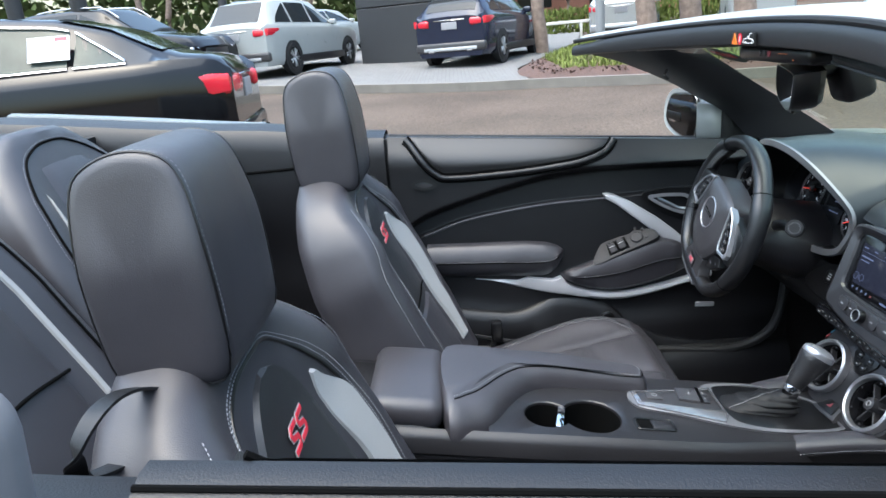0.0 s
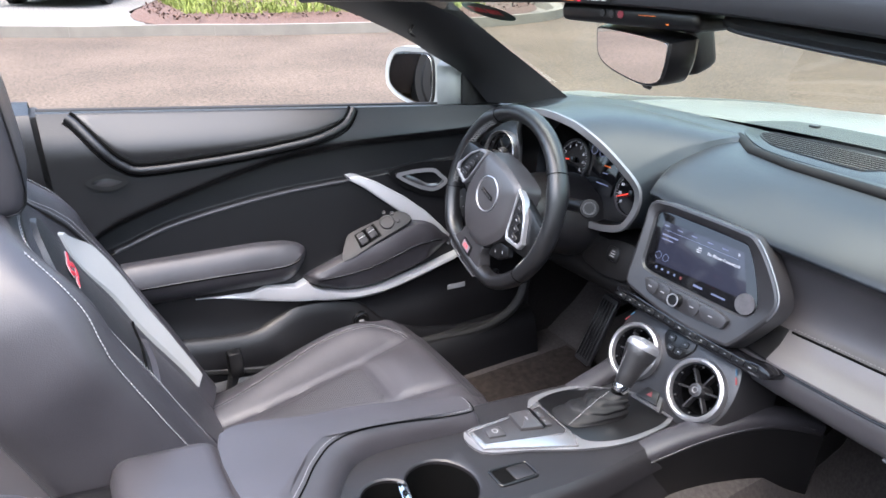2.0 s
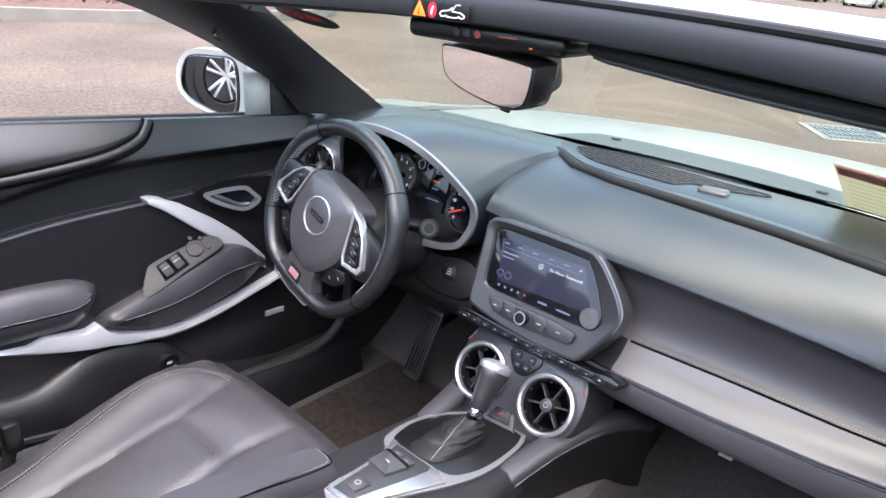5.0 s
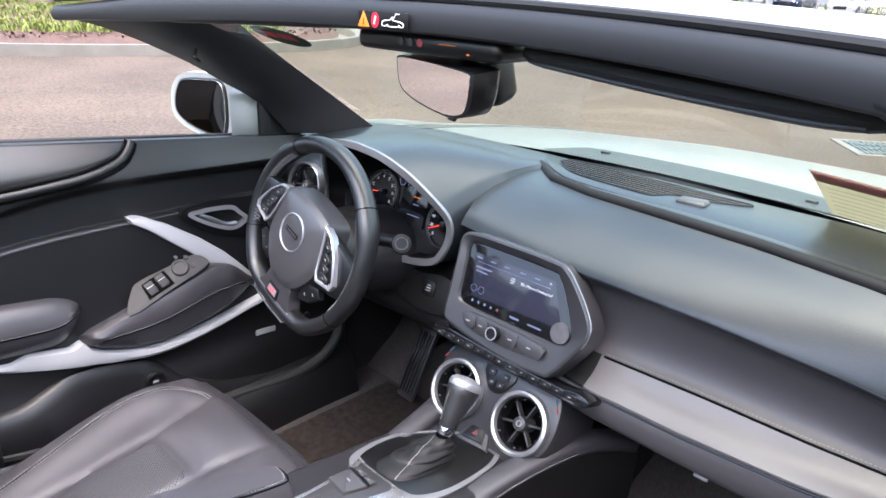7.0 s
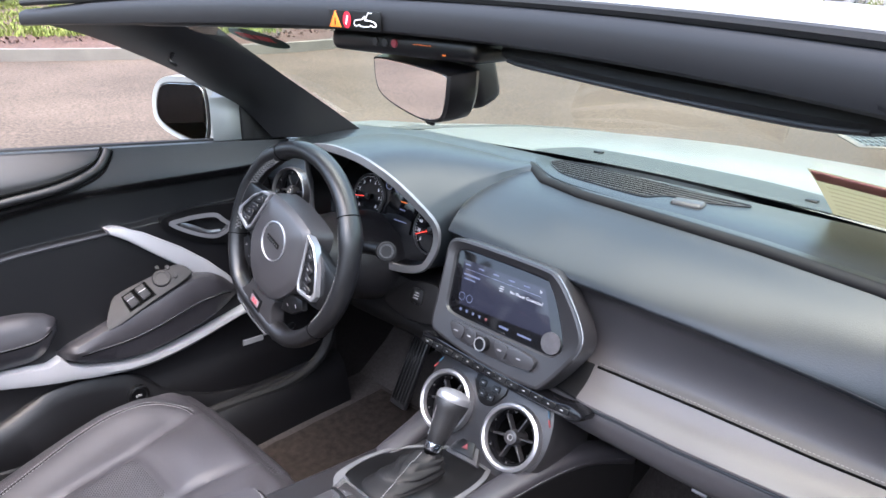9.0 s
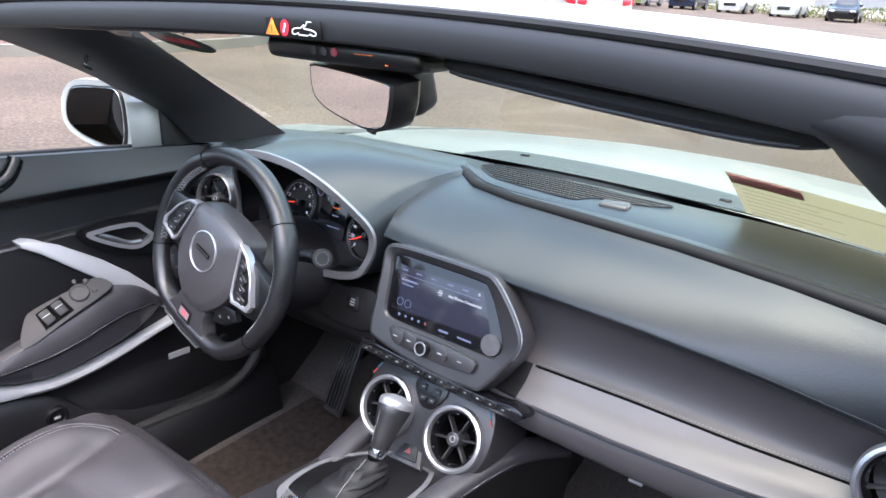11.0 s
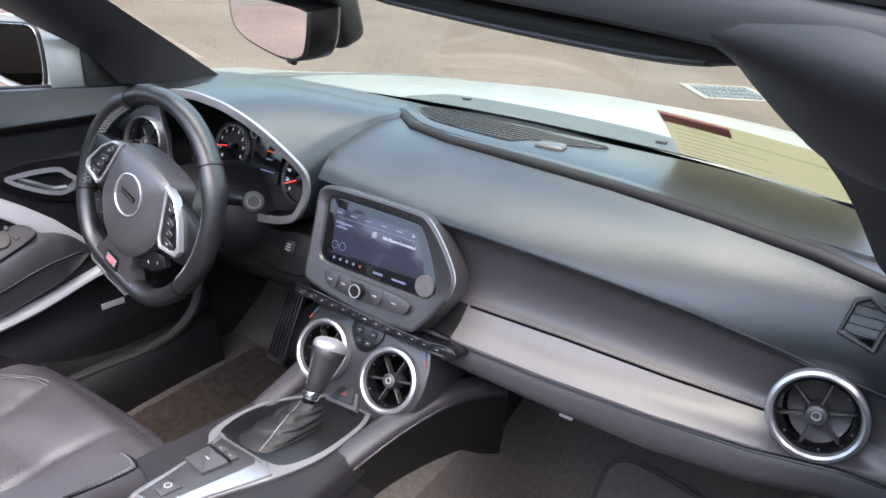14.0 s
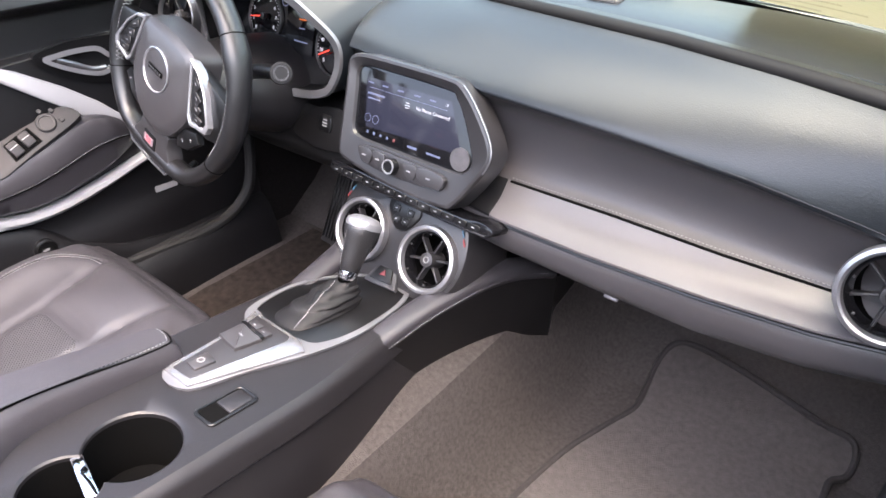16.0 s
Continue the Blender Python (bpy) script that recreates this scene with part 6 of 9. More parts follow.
part("stalk_ring", lathe([(0.0095, 0.0012), (0.0118, 0.0012), (0.0116, 0.0022), (0.0097, 0.0022), (0.0095, 0.0012)], 24, axes(st, (0, 0, 1), (0.75, -0.55, 0.35))), GREYPLASTIC, wheel)
part("column_lever", rbox(0.012, 0.05, 0.01, 0.003, 1, Matrix.Translation((-0.385, 0.0, 0.628)) @ Matrix.Rotation(0.3, 4, "X")), SATIN, wheel)
rebase(wheel, (-0.375, 0.15, 0.74))

# pedals
for x, y, z, w, h, lab in ((-0.470, 0.40, 0.338, 0.055, 0.19, "ribbed black accelerator pedal"),):
    PM = axes((x, y, z), (1, -0.08, 0), (0.0, -0.9, 0.44))
    pd = thing("pedal", lab, "pedal")
    part("pad", rbox(w, h, 0.016, 0.006, 2, PM), GREYPLASTIC, pd)
    for k in range(5):
        part("rib", rbox(w * 0.08, h * 0.86, 0.005, 0.0015, 1, PM @ Matrix.Translation((w * (-0.36 + 0.18 * k), 0, 0.009))), SATIN, pd)
    part("arm", tube([PM @ V((0, h * 0.2, -0.008)), PM @ V((0, h * 0.5, -0.09)), PM @ V((0, h * 0.5 + 0.14, -0.18))], 0.009, 8), DARK, pd)


# ---- seats ----
class Back:
    """A seat back: a leaning, bolstered shell; v runs from its foot to its top, u from left to right."""

    def __init__(s, foot, top, widths, thick, bolster, spine=None):
        s.foot, s.top, s.widths, s.thick, s.bolster = V(foot), V(top), widths, thick, bolster
        s.spine = spine or [(0, s.foot.y, s.foot.z), (1, s.top.y, s.top.z)]
        s.d = (s.top - s.foot).normalized()
        s.n = V((0, s.d.z, -s.d.y))

    def mid(s, v):
        """The middle of the shell at v, and the way its front faces there."""
        def p(t):
            y, z = lerp_table(s.spine, t)
            return V((s.foot.x, y, z))
        d = (p(min(1, v + 0.12)) - p(max(0, v - 0.12))).normalized()
        return (p(max(0, v - 0.05)) + p(v) * 2 + p(min(1, v + 0.05))) / 4, V((0, d.z, -d.y))

    def half(s, v):
        return lerp_table(s.widths, v)[0]

    def th(s, v):
        return lerp_table(s.thick, v)[0]

    def rise(s, u, v):
        a = abs(u)
        return s.bolster * sstep(0.42, 0.82, a) * sstep(1.0, 0.72, v) * (0.75 + 0.25 * sstep(0.0, 0.3, v)) + 0.006 * sstep(0.5, 0.0, a)

    def at(s, u, v, lift=0.0):
        """A point of the front."""
        w, t = s.half(v), s.th(v)
        c = min(1.0, abs(u)) ** (1 / 0.5)
        k = t / 2 * (max(0.0, 1 - c * c)) ** 0.3 + s.rise(u, v) + lift
        c, n = s.mid(v)
        return c + V((w * u, 0, 0)) + n * k

    def loop(s, v, n=44):
        w, t = s.half(v), s.th(v)
        out = []
        mc, mn = s.mid(v)
        for k in range(n):
            a = 2 * math.pi * k / n
            c, q = math.cos(a), math.sin(a)
            u = math.copysign(abs(c) ** 0.5, c)
            h = t / 2 * math.copysign(abs(q) ** 0.6, q)
            if q > 0:
                h += s.rise(u, v)
            out.append(mc + V((w * u, 0, 0)) + mn * h)
        return out

    def shell(s, n=26):
        vs = [k / n for k in range(n + 1)]
        rows = [s.loop(v) for v in vs]
        cap = rows[-1]
        c = sum(cap, V((0, 0, 0))) / len(cap)
        for k, up in ((0.85, 0.012), (0.5, 0.022), (0.05, 0.025)):
            rows.append([c + (p - c) * k + s.d * up for p in cap])
        bm = sheet(rows, closed=True, cap=True)
        bmesh.ops.recalc_face_normals(bm, faces=bm.faces[:])
        return bm

    def patch(s, rng, v0, v1, lift, nu=14, nv=20):
        """A panel on the front; rng(v) gives its two edges."""
        rows = []
        for k in range(nv + 1):
            v = v0 + (v1 - v0) * k / nv
            a, b = rng(v)
            rows.append([s.at(a + (b - a) * j / nu, v, lift * (1 if 0 < j < nu and 0 < k < nv else -0.6)) for j in range(nu + 1)])
        return sheet(rows)

    def line(s, pts, lift=0.001, n=10):
        return [s.at(p.x, p.y, lift) for p in catmull([(a, b, 0) for a, b in pts], n)]


def headrest(parent, cx, cy, cz, w, h, d, lean):
    M = Matrix.Translation((cx, cy, cz)) @ Matrix.Rotation(lean, 4, "X")
    prof = catmull([(0.42, -0.5), (0.5, -0.1), (0.48, 0.25), (0.38, 0.45), (0.12, 0.52), (-0.18, 0.50), (-0.40, 0.40), (-0.48, 0.12), (-0.5, -0.2), (-0.46, -0.44), (-0.3, -0.52), (0.1, -0.53)], 4, closed=True)
    rows = []
    for t, k in ((-1.0, 0.55), (-0.99, 0.80), (-0.955, 0.91), (-0.90, 0.965), (-0.8, 0.99), (-0.4, 1.0), (0, 1.0), (0.4, 1.0), (0.8, 0.99), (0.90, 0.965), (0.955, 0.91), (0.99, 0.80), (1.0, 0.55)):
        taper = 1 - 0.0 * t
        rows.append([V((t * w / 2 * (1 - 0.16 * sstep(0.0, 0.5, p.y)), p.x * d * k, p.y * h * (0.5 + 0.5 * k))) for p in prof])
    for t, k in ((1.003, 0.2),):
        rows.append([V((t * w / 2 * 0.98, p.x * d * k, p.y * h * k)) for p in prof])
        rows.insert(0, [V((-t * w / 2 * 0.98, p.x * d * k, p.y * h * k)) for p in prof])
    bm = sheet(rows, closed=True, cap=True)
    bmesh.ops.recalc_face_normals(bm, faces=bm.faces[:])
    hr = part("headrest", bm, LEATHER, parent, "black leather headrest with a stitched edge", M=M)
    for row, s in ((rows[4], -1), (rows[10], 1)):
        path = [M @ (p + V((s * 0.0005, 0, 0))) for p in row]
        part("piping", tube(path, 0.0016, 6, closed=True), SATIN, hr)
        path2 = [M @ (V((p.x - s * 0.005, p.y * 1.004, p.z * 1.004))) for p in row[:34]]
        part("stitching", stitches(path2, (0, 0, 1), 0.0065, 0.0014), THREAD, hr)
    for s in (-1, 1):
        part("post", tube([M @ V((s * w * 0.22, 0, -h * 0.45)), M @ V((s * w * 0.22, 0, -h * 0.45 - 0.10))], 0.006, 10), CHROME, hr)
    return hr


def double_s(w, lo, hi, M):
    """Two angular letters S, side by side, w the width of their strokes."""
    bits = []
    for x in (-0.027, 0.027):
        line = [(0.02, 0.019), (-0.014, 0.019), (-0.020, 0.012), (-0.014, 0.003), (0.014, -0.003), (0.020, -0.012), (0.014, -0.019), (-0.02, -0.019)]
        for (x0, y0), (x1, y1) in zip(line, line[1:]):
            a, b = V((x + x0, y0, hi / 2)), V((x + x1, y1, hi / 2))
            d = b - a
            bits.append(rbox(d.length + w * 0.5, w, hi, hi * 0.2, 1, M @ Matrix.Translation((a + b) / 2) @ Matrix.Rotation(math.atan2(d.y, d.x), 4, "Z")))
    return joined(*bits)


def front_seat(cx):
    seat = thing("bucket_seat", "black leather bucket seat with a pale stripe and red embroidered letters", "car seat", "front seats")
    b = Back((cx, -0.625, 0.40), (cx, -0.825, 0.965), [(0, 0.235), (0.15, 0.25), (0.45, 0.262), (0.65, 0.258), (0.8, 0.235), (0.9, 0.2), (0.97, 0.155), (1.0, 0.12)],
             [(0, 0.16), (0.5, 0.15), (0.8, 0.13), (1.0, 0.10)], 0.05, [(0, -0.63, 0.40), (0.35, -0.728, 0.60), (0.65, -0.80, 0.775), (0.85, -0.827, 0.89), (1, -0.838, 0.965)])
    part("backrest", b.shell(), LEATHER, seat, "bolstered leather backrest")
    arch = lambda v: 0.46 * math.sqrt(max(0.0, 1 - max(0.0, (v - 0.60) / 0.26) ** 2))
    ins = part("centre_panel", b.patch(lambda v: (-arch(v), arch(v) * 0.98), 0.03, 0.868, 0.006, 18, 70), LEATHER_SOFT, seat, "perforated leather centre panel")
    part("stripe", b.patch(lambda v: (-0.68 + 0.14 * sstep(0.56, 0.73, v) * sstep(0.56, 0.73, v) + 0.02 * sstep(0.5, 0.1, v), -0.465 - 0.05 * sstep(0.62, 0.45, v) - 0.04 * sstep(0.4, 0.1, v) - 0.045 * sstep(0.66, 0.73, v)), 0.08, 0.735, 0.0065, 14, 44), STRIPE, seat, "curved pale grey stripe")
    part("lower_pad", b.patch(lambda v: (-0.40, 0.40), 0.04, 0.40, 0.012, 10, 10), LEATHER, seat)
    arc = [(-0.60, 0.1), (-0.66, 0.4), (-0.66, 0.6), (-0.56, 0.78), (-0.34, 0.885), (0, 0.91), (0.34, 0.885), (0.56, 0.78), (0.66, 0.6), (0.66, 0.4), (0.60, 0.1)]
    part("panel_seam", tube(b.line(arc, 0.001), 0.003, 6), SATIN, seat)
    for d in (0.035, 0.075):
        part("stitching", stitches(b.line([(u * (1 + d), v + d * 0.22 * (1 if abs(u) < 0.6 else 0)) for u, v in arc], 0.002), b.n, 0.0065, 0.0015), THREAD, seat, "pale double stitching")
    part("cross_seam", tube(b.line([(-0.46, 0.40), (-0.2, 0.415), (0.2, 0.415), (0.46, 0.40)], 0.009), 0.002, 6), DARK, seat)
    for u in (-0.93, 0.93):
        ln = b.line([(u, 0.02), (u * 1.02, 0.4), (u, 0.7), (u * 0.9, 0.9)], 0.003)
        part("bolster_stitching", stitches(ln, (math.copysign(1, u), 0.5, 0.3), 0.0065, 0.0015), THREAD, seat)
    o = b.at(0.0, 0.70, 0.0075)
    LM = axes(o, (-1, 0, 0), b.mid(0.70)[1]) @ Matrix(((0.6, 0.2, 0, 0), (0, 0.68, 0, 0), (0, 0, 1, 0), (0, 0, 0, 1)))
    edge = part("logo_edge", double_s(0.0135, 0.0, 0.0012, LM), STRIPE, seat, "pale embroidered edge of the letters")
    part("logo", double_s(0.0090, 0.0, 0.0022, LM), RED, edge, "red embroidered letters SS")
    hr = headrest(seat, cx, -0.822, 1.066, 0.205, 0.232, 0.135, radians(5))
    # cushion: two bolsters, a front panel and a rear perforated panel, parted by sunk seams
    bol_seam = catmull([(-0.42, 0.0, 0), (-0.38, 0.25, 0), (-0.33, 0.5, 0), (-0.31, 0.66, 0), (-0.34, 0.78, 0), (-0.42, 0.925, 0)], 18)
    cross = catmull([(-0.315, 0.62, 0), (-0.285, 0.675, 0), (-0.22, 0.69, 0), (0.0, 0.695, 0), (0.22, 0.69, 0), (0.285, 0.675, 0), (0.315, 0.62, 0)], 18)
    crest = [(0.0, 0.60), (0.25, 0.66), (0.41, 0.70), (0.68, 0.76), (0.82, 0.70), (0.92, 0.46), (1.0, 0.40)]

    def groove(u, t):
        a = -abs(u)
        d = min(min((a - p.x) ** 2 * 0.24 + (t - p.y) ** 2 for p in bol_seam), min((u - p.x) ** 2 * 0.24 + (t - p.y) ** 2 for p in cross))
        return math.exp(-d / 0.0003)

    def cpt(u, t, lift=0.0):
        y = -0.60 + 0.475 * t
        a = abs(u)
        c = lerp_table(crest, t)[0]
        zt = 0.410 + 0.076 * sstep(0.0, 0.85, t)
        w = 0.235 + 0.012 * math.sin(math.pi * t) - 0.012 * sstep(0.8, 1.0, t) ** 2
        hump = 0.015 * math.exp(-((a - c) / (0.20 if a < c else 0.16)) ** 2) * sstep(0.99, 0.78, t)
        swell = 0.008 * (1 - min(1, a / 0.35) ** 2) * (sstep(0.66, 0.4, t) + sstep(0.70, 0.80, t) * sstep(1.02, 0.9, t))
        fall = 0.085 * max(0.0, (a - 0.84) / 0.16) ** 2 + 0.02 * sstep(0.90, 1.0, t) ** 2
        return V((cx + w * u, y + 0.012 * (1 - u ** 4) * t, zt + hump + swell - fall - 0.0045 * groove(u, t) + lift))

    rows = [[cpt(-1 + j / 32, k / 60) for j in range(65)] for k in range(61)]
    last = rows[-1]
    for dy, dz in ((0.010, -0.012), (0.014, -0.03), (0.012, -0.06), (0.0, -0.13), (-0.03, -0.2)):
        rows.append([V((cx + (p.x - cx) * 0.99, p.y + dy, min(p.z + dz, p.z - 0.002))) for p in last])
    part("cushion", sheet(rows), LEATHER, seat, "bolstered leather cushion")
    part("cushion_side", joined(*[rbox(0.03, 0.46, 0.16, 0.012, 2, Matrix.Translation((cx + s * 0.222, -0.37, 0.325))) for s in (-1, 1)]), VINYL, seat)
    PERF = dotted(material("perforated_seat_leather", (0.0215, 0.0203, 0.0235), 0.5, vary=0.15, scale=9, spec=0.6), 0.0042, 0.7, flat=True)
    pan = []
    for k in range(25):
        t = 0.05 + 0.625 * k / 24
        w = 0.33 + 0.03 * sstep(0.4, 0.1, t) - 0.05 - 0.10 * sstep(0.63, 0.675, t) ** 2
        pan.append([cpt(-w + 2 * w * j / 16, t, 0.0022 if 0 < j < 16 and 0 < k < 24 else -0.001) for j in range(17)])
    part("cushion_panel", sheet(pan), PERF, seat, "perforated cushion panel")
    pan = [[cpt(-0.62 + 1.24 * j / 24, 0.945 + 0.055 * k / 4, 0.0015 if 0 < j < 24 and k > 0 else -0.001) for j in range(25)] for k in range(5)]
    pan += [[p + V((0, dy, dz)) for p in pan[-1]] for dy, dz in ((0.0115, -0.011), (0.0155, -0.028))]
    part("front_strip", sheet(pan), PERF, seat, "perforated strip along the cushion's front edge")
    for q in (-1, 1):
        line = catmull([(q * u, t, 0) for u, t in ((0.60, 0.03), (0.655, 0.25), (0.70, 0.41), (0.745, 0.58), (0.75, 0.70), (0.69, 0.82), (0.57, 0.89), (0.43, 0.925))][:8 if q < 0 else 5], 10)
        one = [cpt(p.x, p.y, 0.0012) for p in line]
        two = [cpt(p.x - q * 0.026, p.y - 0.012 * sstep(0.6, 0.9, p.y), 0.0012) for p in line]
        part("cushion_seam", tube([(a + b) / 2 - V((0, 0, 0.001)) for a, b in zip(one, two)], 0.0011, 6), DARK, seat)
        part("stitching", joined(stitches(one, (0, 0, 1), 0.0065, 0.0013), stitches(two, (0, 0, 1), 0.0065, 0.0013)), THREAD, seat)
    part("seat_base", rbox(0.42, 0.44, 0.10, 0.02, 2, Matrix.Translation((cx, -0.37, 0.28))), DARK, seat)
    part("side_cover", rbox(0.03, 0.38, 0.09, 0.012, 2, Matrix.Translation((cx - 0.245, -0.42, 0.33))), PLASTIC, seat, "black plastic side cover with levers")
    return rebase(seat, (cx, -0.4, 0.23))


driver = front_seat(-0.362)
passenger = copy_thing(driver, pose(0.368, -0.440, 0.200))
guide = catmull([(0.455, -0.862, 0.902), (0.49, -0.868, 0.930), (0.535, -0.872, 0.950), (0.575, -0.875, 0.952), (0.597, -0.885, 0.93), (0.585, -0.89, 0.90), (0.54, -0.87, 0.885)], 8)
part("belt_guide", sweep(guide, [(-0.009, -0.0015), (0.009, -0.0015), (0.009, 0.0015), (-0.009, 0.0015)]), VINYL, passenger, "black strap loop for the belt", M=Matrix.Translation((-0.368, 0.440, -0.200)))

buckle = thing("seat_belt_buckle", "black seat belt buckle beside the driver's seat", "belt buckle")
part("stalk", tube([(-0.615, -0.52, 0.34), (-0.61, -0.50, 0.39), (-0.605, -0.49, 0.43)], 0.011, 8), RUBBER, buckle)
part("head", rbox(0.03, 0.03, 0.06, 0.008, 2, Matrix.Translation((-0.603, -0.485, 0.455))), SATIN, buckle)

# rear seats
for cx in (-0.25, 0.25):
    rear = thing("bench_seat", "black leather rear seat with pale stripes", "rear seat", "rear seats")
    rb = Back((cx, -1.14, 0.52), (cx, -1.42, 1.10), [(0, 0.25), (0.35, 0.255), (0.62, 0.245), (0.8, 0.215), (0.93, 0.17), (1, 0.12)], [(0, 0.15), (1, 0.12)], 0.022)
    part("backrest", rb.shell(22), LEATHER, rear)
    out = -1 if cx < 0 else 1
    for q, wide, low in ((out, 1.0, 0.45), (-out, 0.22, 0.12)):
        def edges(v):
            a = q * (0.60 - 0.11 * wide * sstep(0.82, 0.68, v) * sstep(low, low + 0.2, v))
            b = q * (0.60 + 0.11 * wide * sstep(0.82, 0.70, v))
            return (a, b) if q > 0 else (b, a)
        part("stripe", rb.patch(edges, low, 0.82, 0.004, 6, 24), STRIPE, rear, "pale grey stripe")
    part("centre_panel", rb.patch(lambda v: (-0.47, 0.47), 0.1, 0.90, 0.006, 10, 18), LEATHER, rear)
    for v in (0.68, 0.40):
        part("cross_seam", tube(rb.line([(-0.47, v), (0, v + 0.015), (0.47, v)], 0.008), 0.003, 6), DARK, rear)
    arc2 = [(-0.80, 0.1), (-0.80, 0.5), (-0.80, 0.75), (-0.66, 0.89), (-0.35, 0.945), (0, 0.955), (0.35, 0.945), (0.66, 0.89), (0.80, 0.75), (0.80, 0.5), (0.80, 0.1)]
    part("panel_seam", tube(rb.line(arc2, 0.001), 0.0025, 6), DARK, rear)
    part("stitching", stitches(rb.line([(u * 1.05, v + 0.010) for u, v in arc2], 0.002), rb.n, 0.0065, 0.0010), THREAD, rear)
    part("cushion", rbox(0.52, 0.42, 0.14, 0.04, 4, Matrix.Translation((cx, -1.0, 0.47))), LEATHER, rear)
    rebase(rear, (cx, -1.1, 0.42))
solo("rear_console", rbox(0.12, 0.5, 0.22, 0.03, 3, Matrix.Translation((0, -1.0, 0.42))), VINYL, "black padded tunnel between the rear seats", "console")
rows = []
for k in range(9):
    y = -1.5 - 0.3 * k / 8
    rows.append([V((-0.78 + 1.56 * j / 12, y, 1.035 + 0.03 * sstep(-1.5, -1.75, y))) for j in range(13)])
solo("folded_roof_cover", thicken(sheet(rows), 0.02), VINYL, "black cover over the folded soft top", "roof cover")


# ---- doors and rear side trim ----
PAD_LINE = [(-0.690, 0.990), (-0.672, 0.972), (-0.641, 0.928), (-0.610, 0.894), (-0.572, 0.881), (-0.42, 0.882), (-0.30, 0.889), (-0.233, 0.896), (-0.18, 0.910), (-0.158, 0.925), (-0.148, 0.940)]
UP_LINE = [(-0.75, 0.715), (-0.652, 0.764), (-0.544, 0.797), (-0.43, 0.825), (-0.31, 0.847), (-0.184, 0.855), (0.1, 0.848), (0.36, 0.842)]
LO_LINE = [(-0.75, 0.69), (-0.63, 0.724), (-0.552, 0.748), (-0.439, 0.765), (-0.319, 0.776), (-0.19, 0.779), (-0.136, 0.78), (0.36, 0.79)]
POCKET_LINE = [(-0.62, 0.505), (-0.47, 0.482), (-0.414, 0.479), (-0.37, 0.492), (-0.324, 0.507), (-0.25, 0.503), (-0.2, 0.49), (-0.163, 0.474), (-0.117, 0.424), (-0.024, 0.374), (0.131, 0.341), (0.28, 0.325)]
STRIP_TOP = [(-0.53, 0.581), (-0.414, 0.566), (-0.386, 0.575), (-0.318, 0.563), (-0.293, 0.572), (-0.286, 0.555), (-0.257, 0.5375), (-0.22, 0.5245), (-0.176, 0.515), (-0.138, 0.513), (-0.1, 0.5145), (-0.03, 0.5255), (0.075, 0.548), (0.11, 0.556)]
STRIP_LOW = [(-0.53, 0.577), (-0.4155, 0.547), (-0.277, 0.517), (-0.22, 0.503), (-0.178, 0.495), (-0.138, 0.493), (-0.1, 0.496), (-0.033, 0.507), (0.081, 0.533), (0.11, 0.541)]
ARM_TOP = [(-0.305, 0.573), (-0.277, 0.590), (-0.21, 0.609), (-0.126, 0.6315), (-0.035, 0.658), (0.0, 0.655), (0.03, 0.640), (0.075, 0.60)]
ARM_LOW = [(-0.305, 0.568), (-0.262, 0.546), (-0.20, 0.527), (-0.14, 0.521), (-0.037, 0.540), (0.05, 0.567), (0.075, 0.58)]
ELBOW_TOP = [(-0.66, 0.686), (-0.51, 0.680), (-0.40, 0.6755), (-0.33, 0.668), (-0.30, 0.661), (-0.282, 0.647)]
ELBOW_SEAM = [(-0.66, 0.640), (-0.467, 0.630), (-0.348, 0.6215), (-0.318, 0.624), (-0.296, 0.634), (-0.282, 0.643)]


def smooth_table(pts, y):
    """Catmull reading of a height line."""
    p = pts
    if y <= p[0][0]:
        return p[0][1]
    for i in range(len(p) - 1):
        if y <= p[i + 1][0]:
            t = (y - p[i][0]) / (p[i + 1][0] - p[i][0])
            a = p[i - 1][1] if i else p[i][1]
            d = p[i + 2][1] if i + 2 < len(p) else p[i + 1][1]
            b, c = p[i][1], p[i + 1][1]
            return 0.5 * (2 * b + (c - a) * t + (2 * a - 5 * b + 4 * c - d) * t * t + (3 * b - a - 3 * c + d) * t ** 3)
    return p[-1][1]


def relief(y, z):
    """How far the driver's door skin stands in from x = -0.725."""
    zl = smooth_table(LO_LINE, y)
    zu = max(smooth_table(UP_LINE, y), zl + 0.03)
    r = 0.004 + 0.020 * sstep(0.95, 0.5, z)
    shoulder = 0.042 * sstep(zu - 0.012, zu + 0.016, z) * sstep(belt(y) + 0.02, belt(y) - 0.07, z)
    panel = 0.014 * sstep(zl + 0.003, zl - 0.006, z)
    low = 0.016 * sstep(0.47, 0.40, z - 0.18 * max(0.0, -0.2 - y))
    return r + shoulder + panel + low


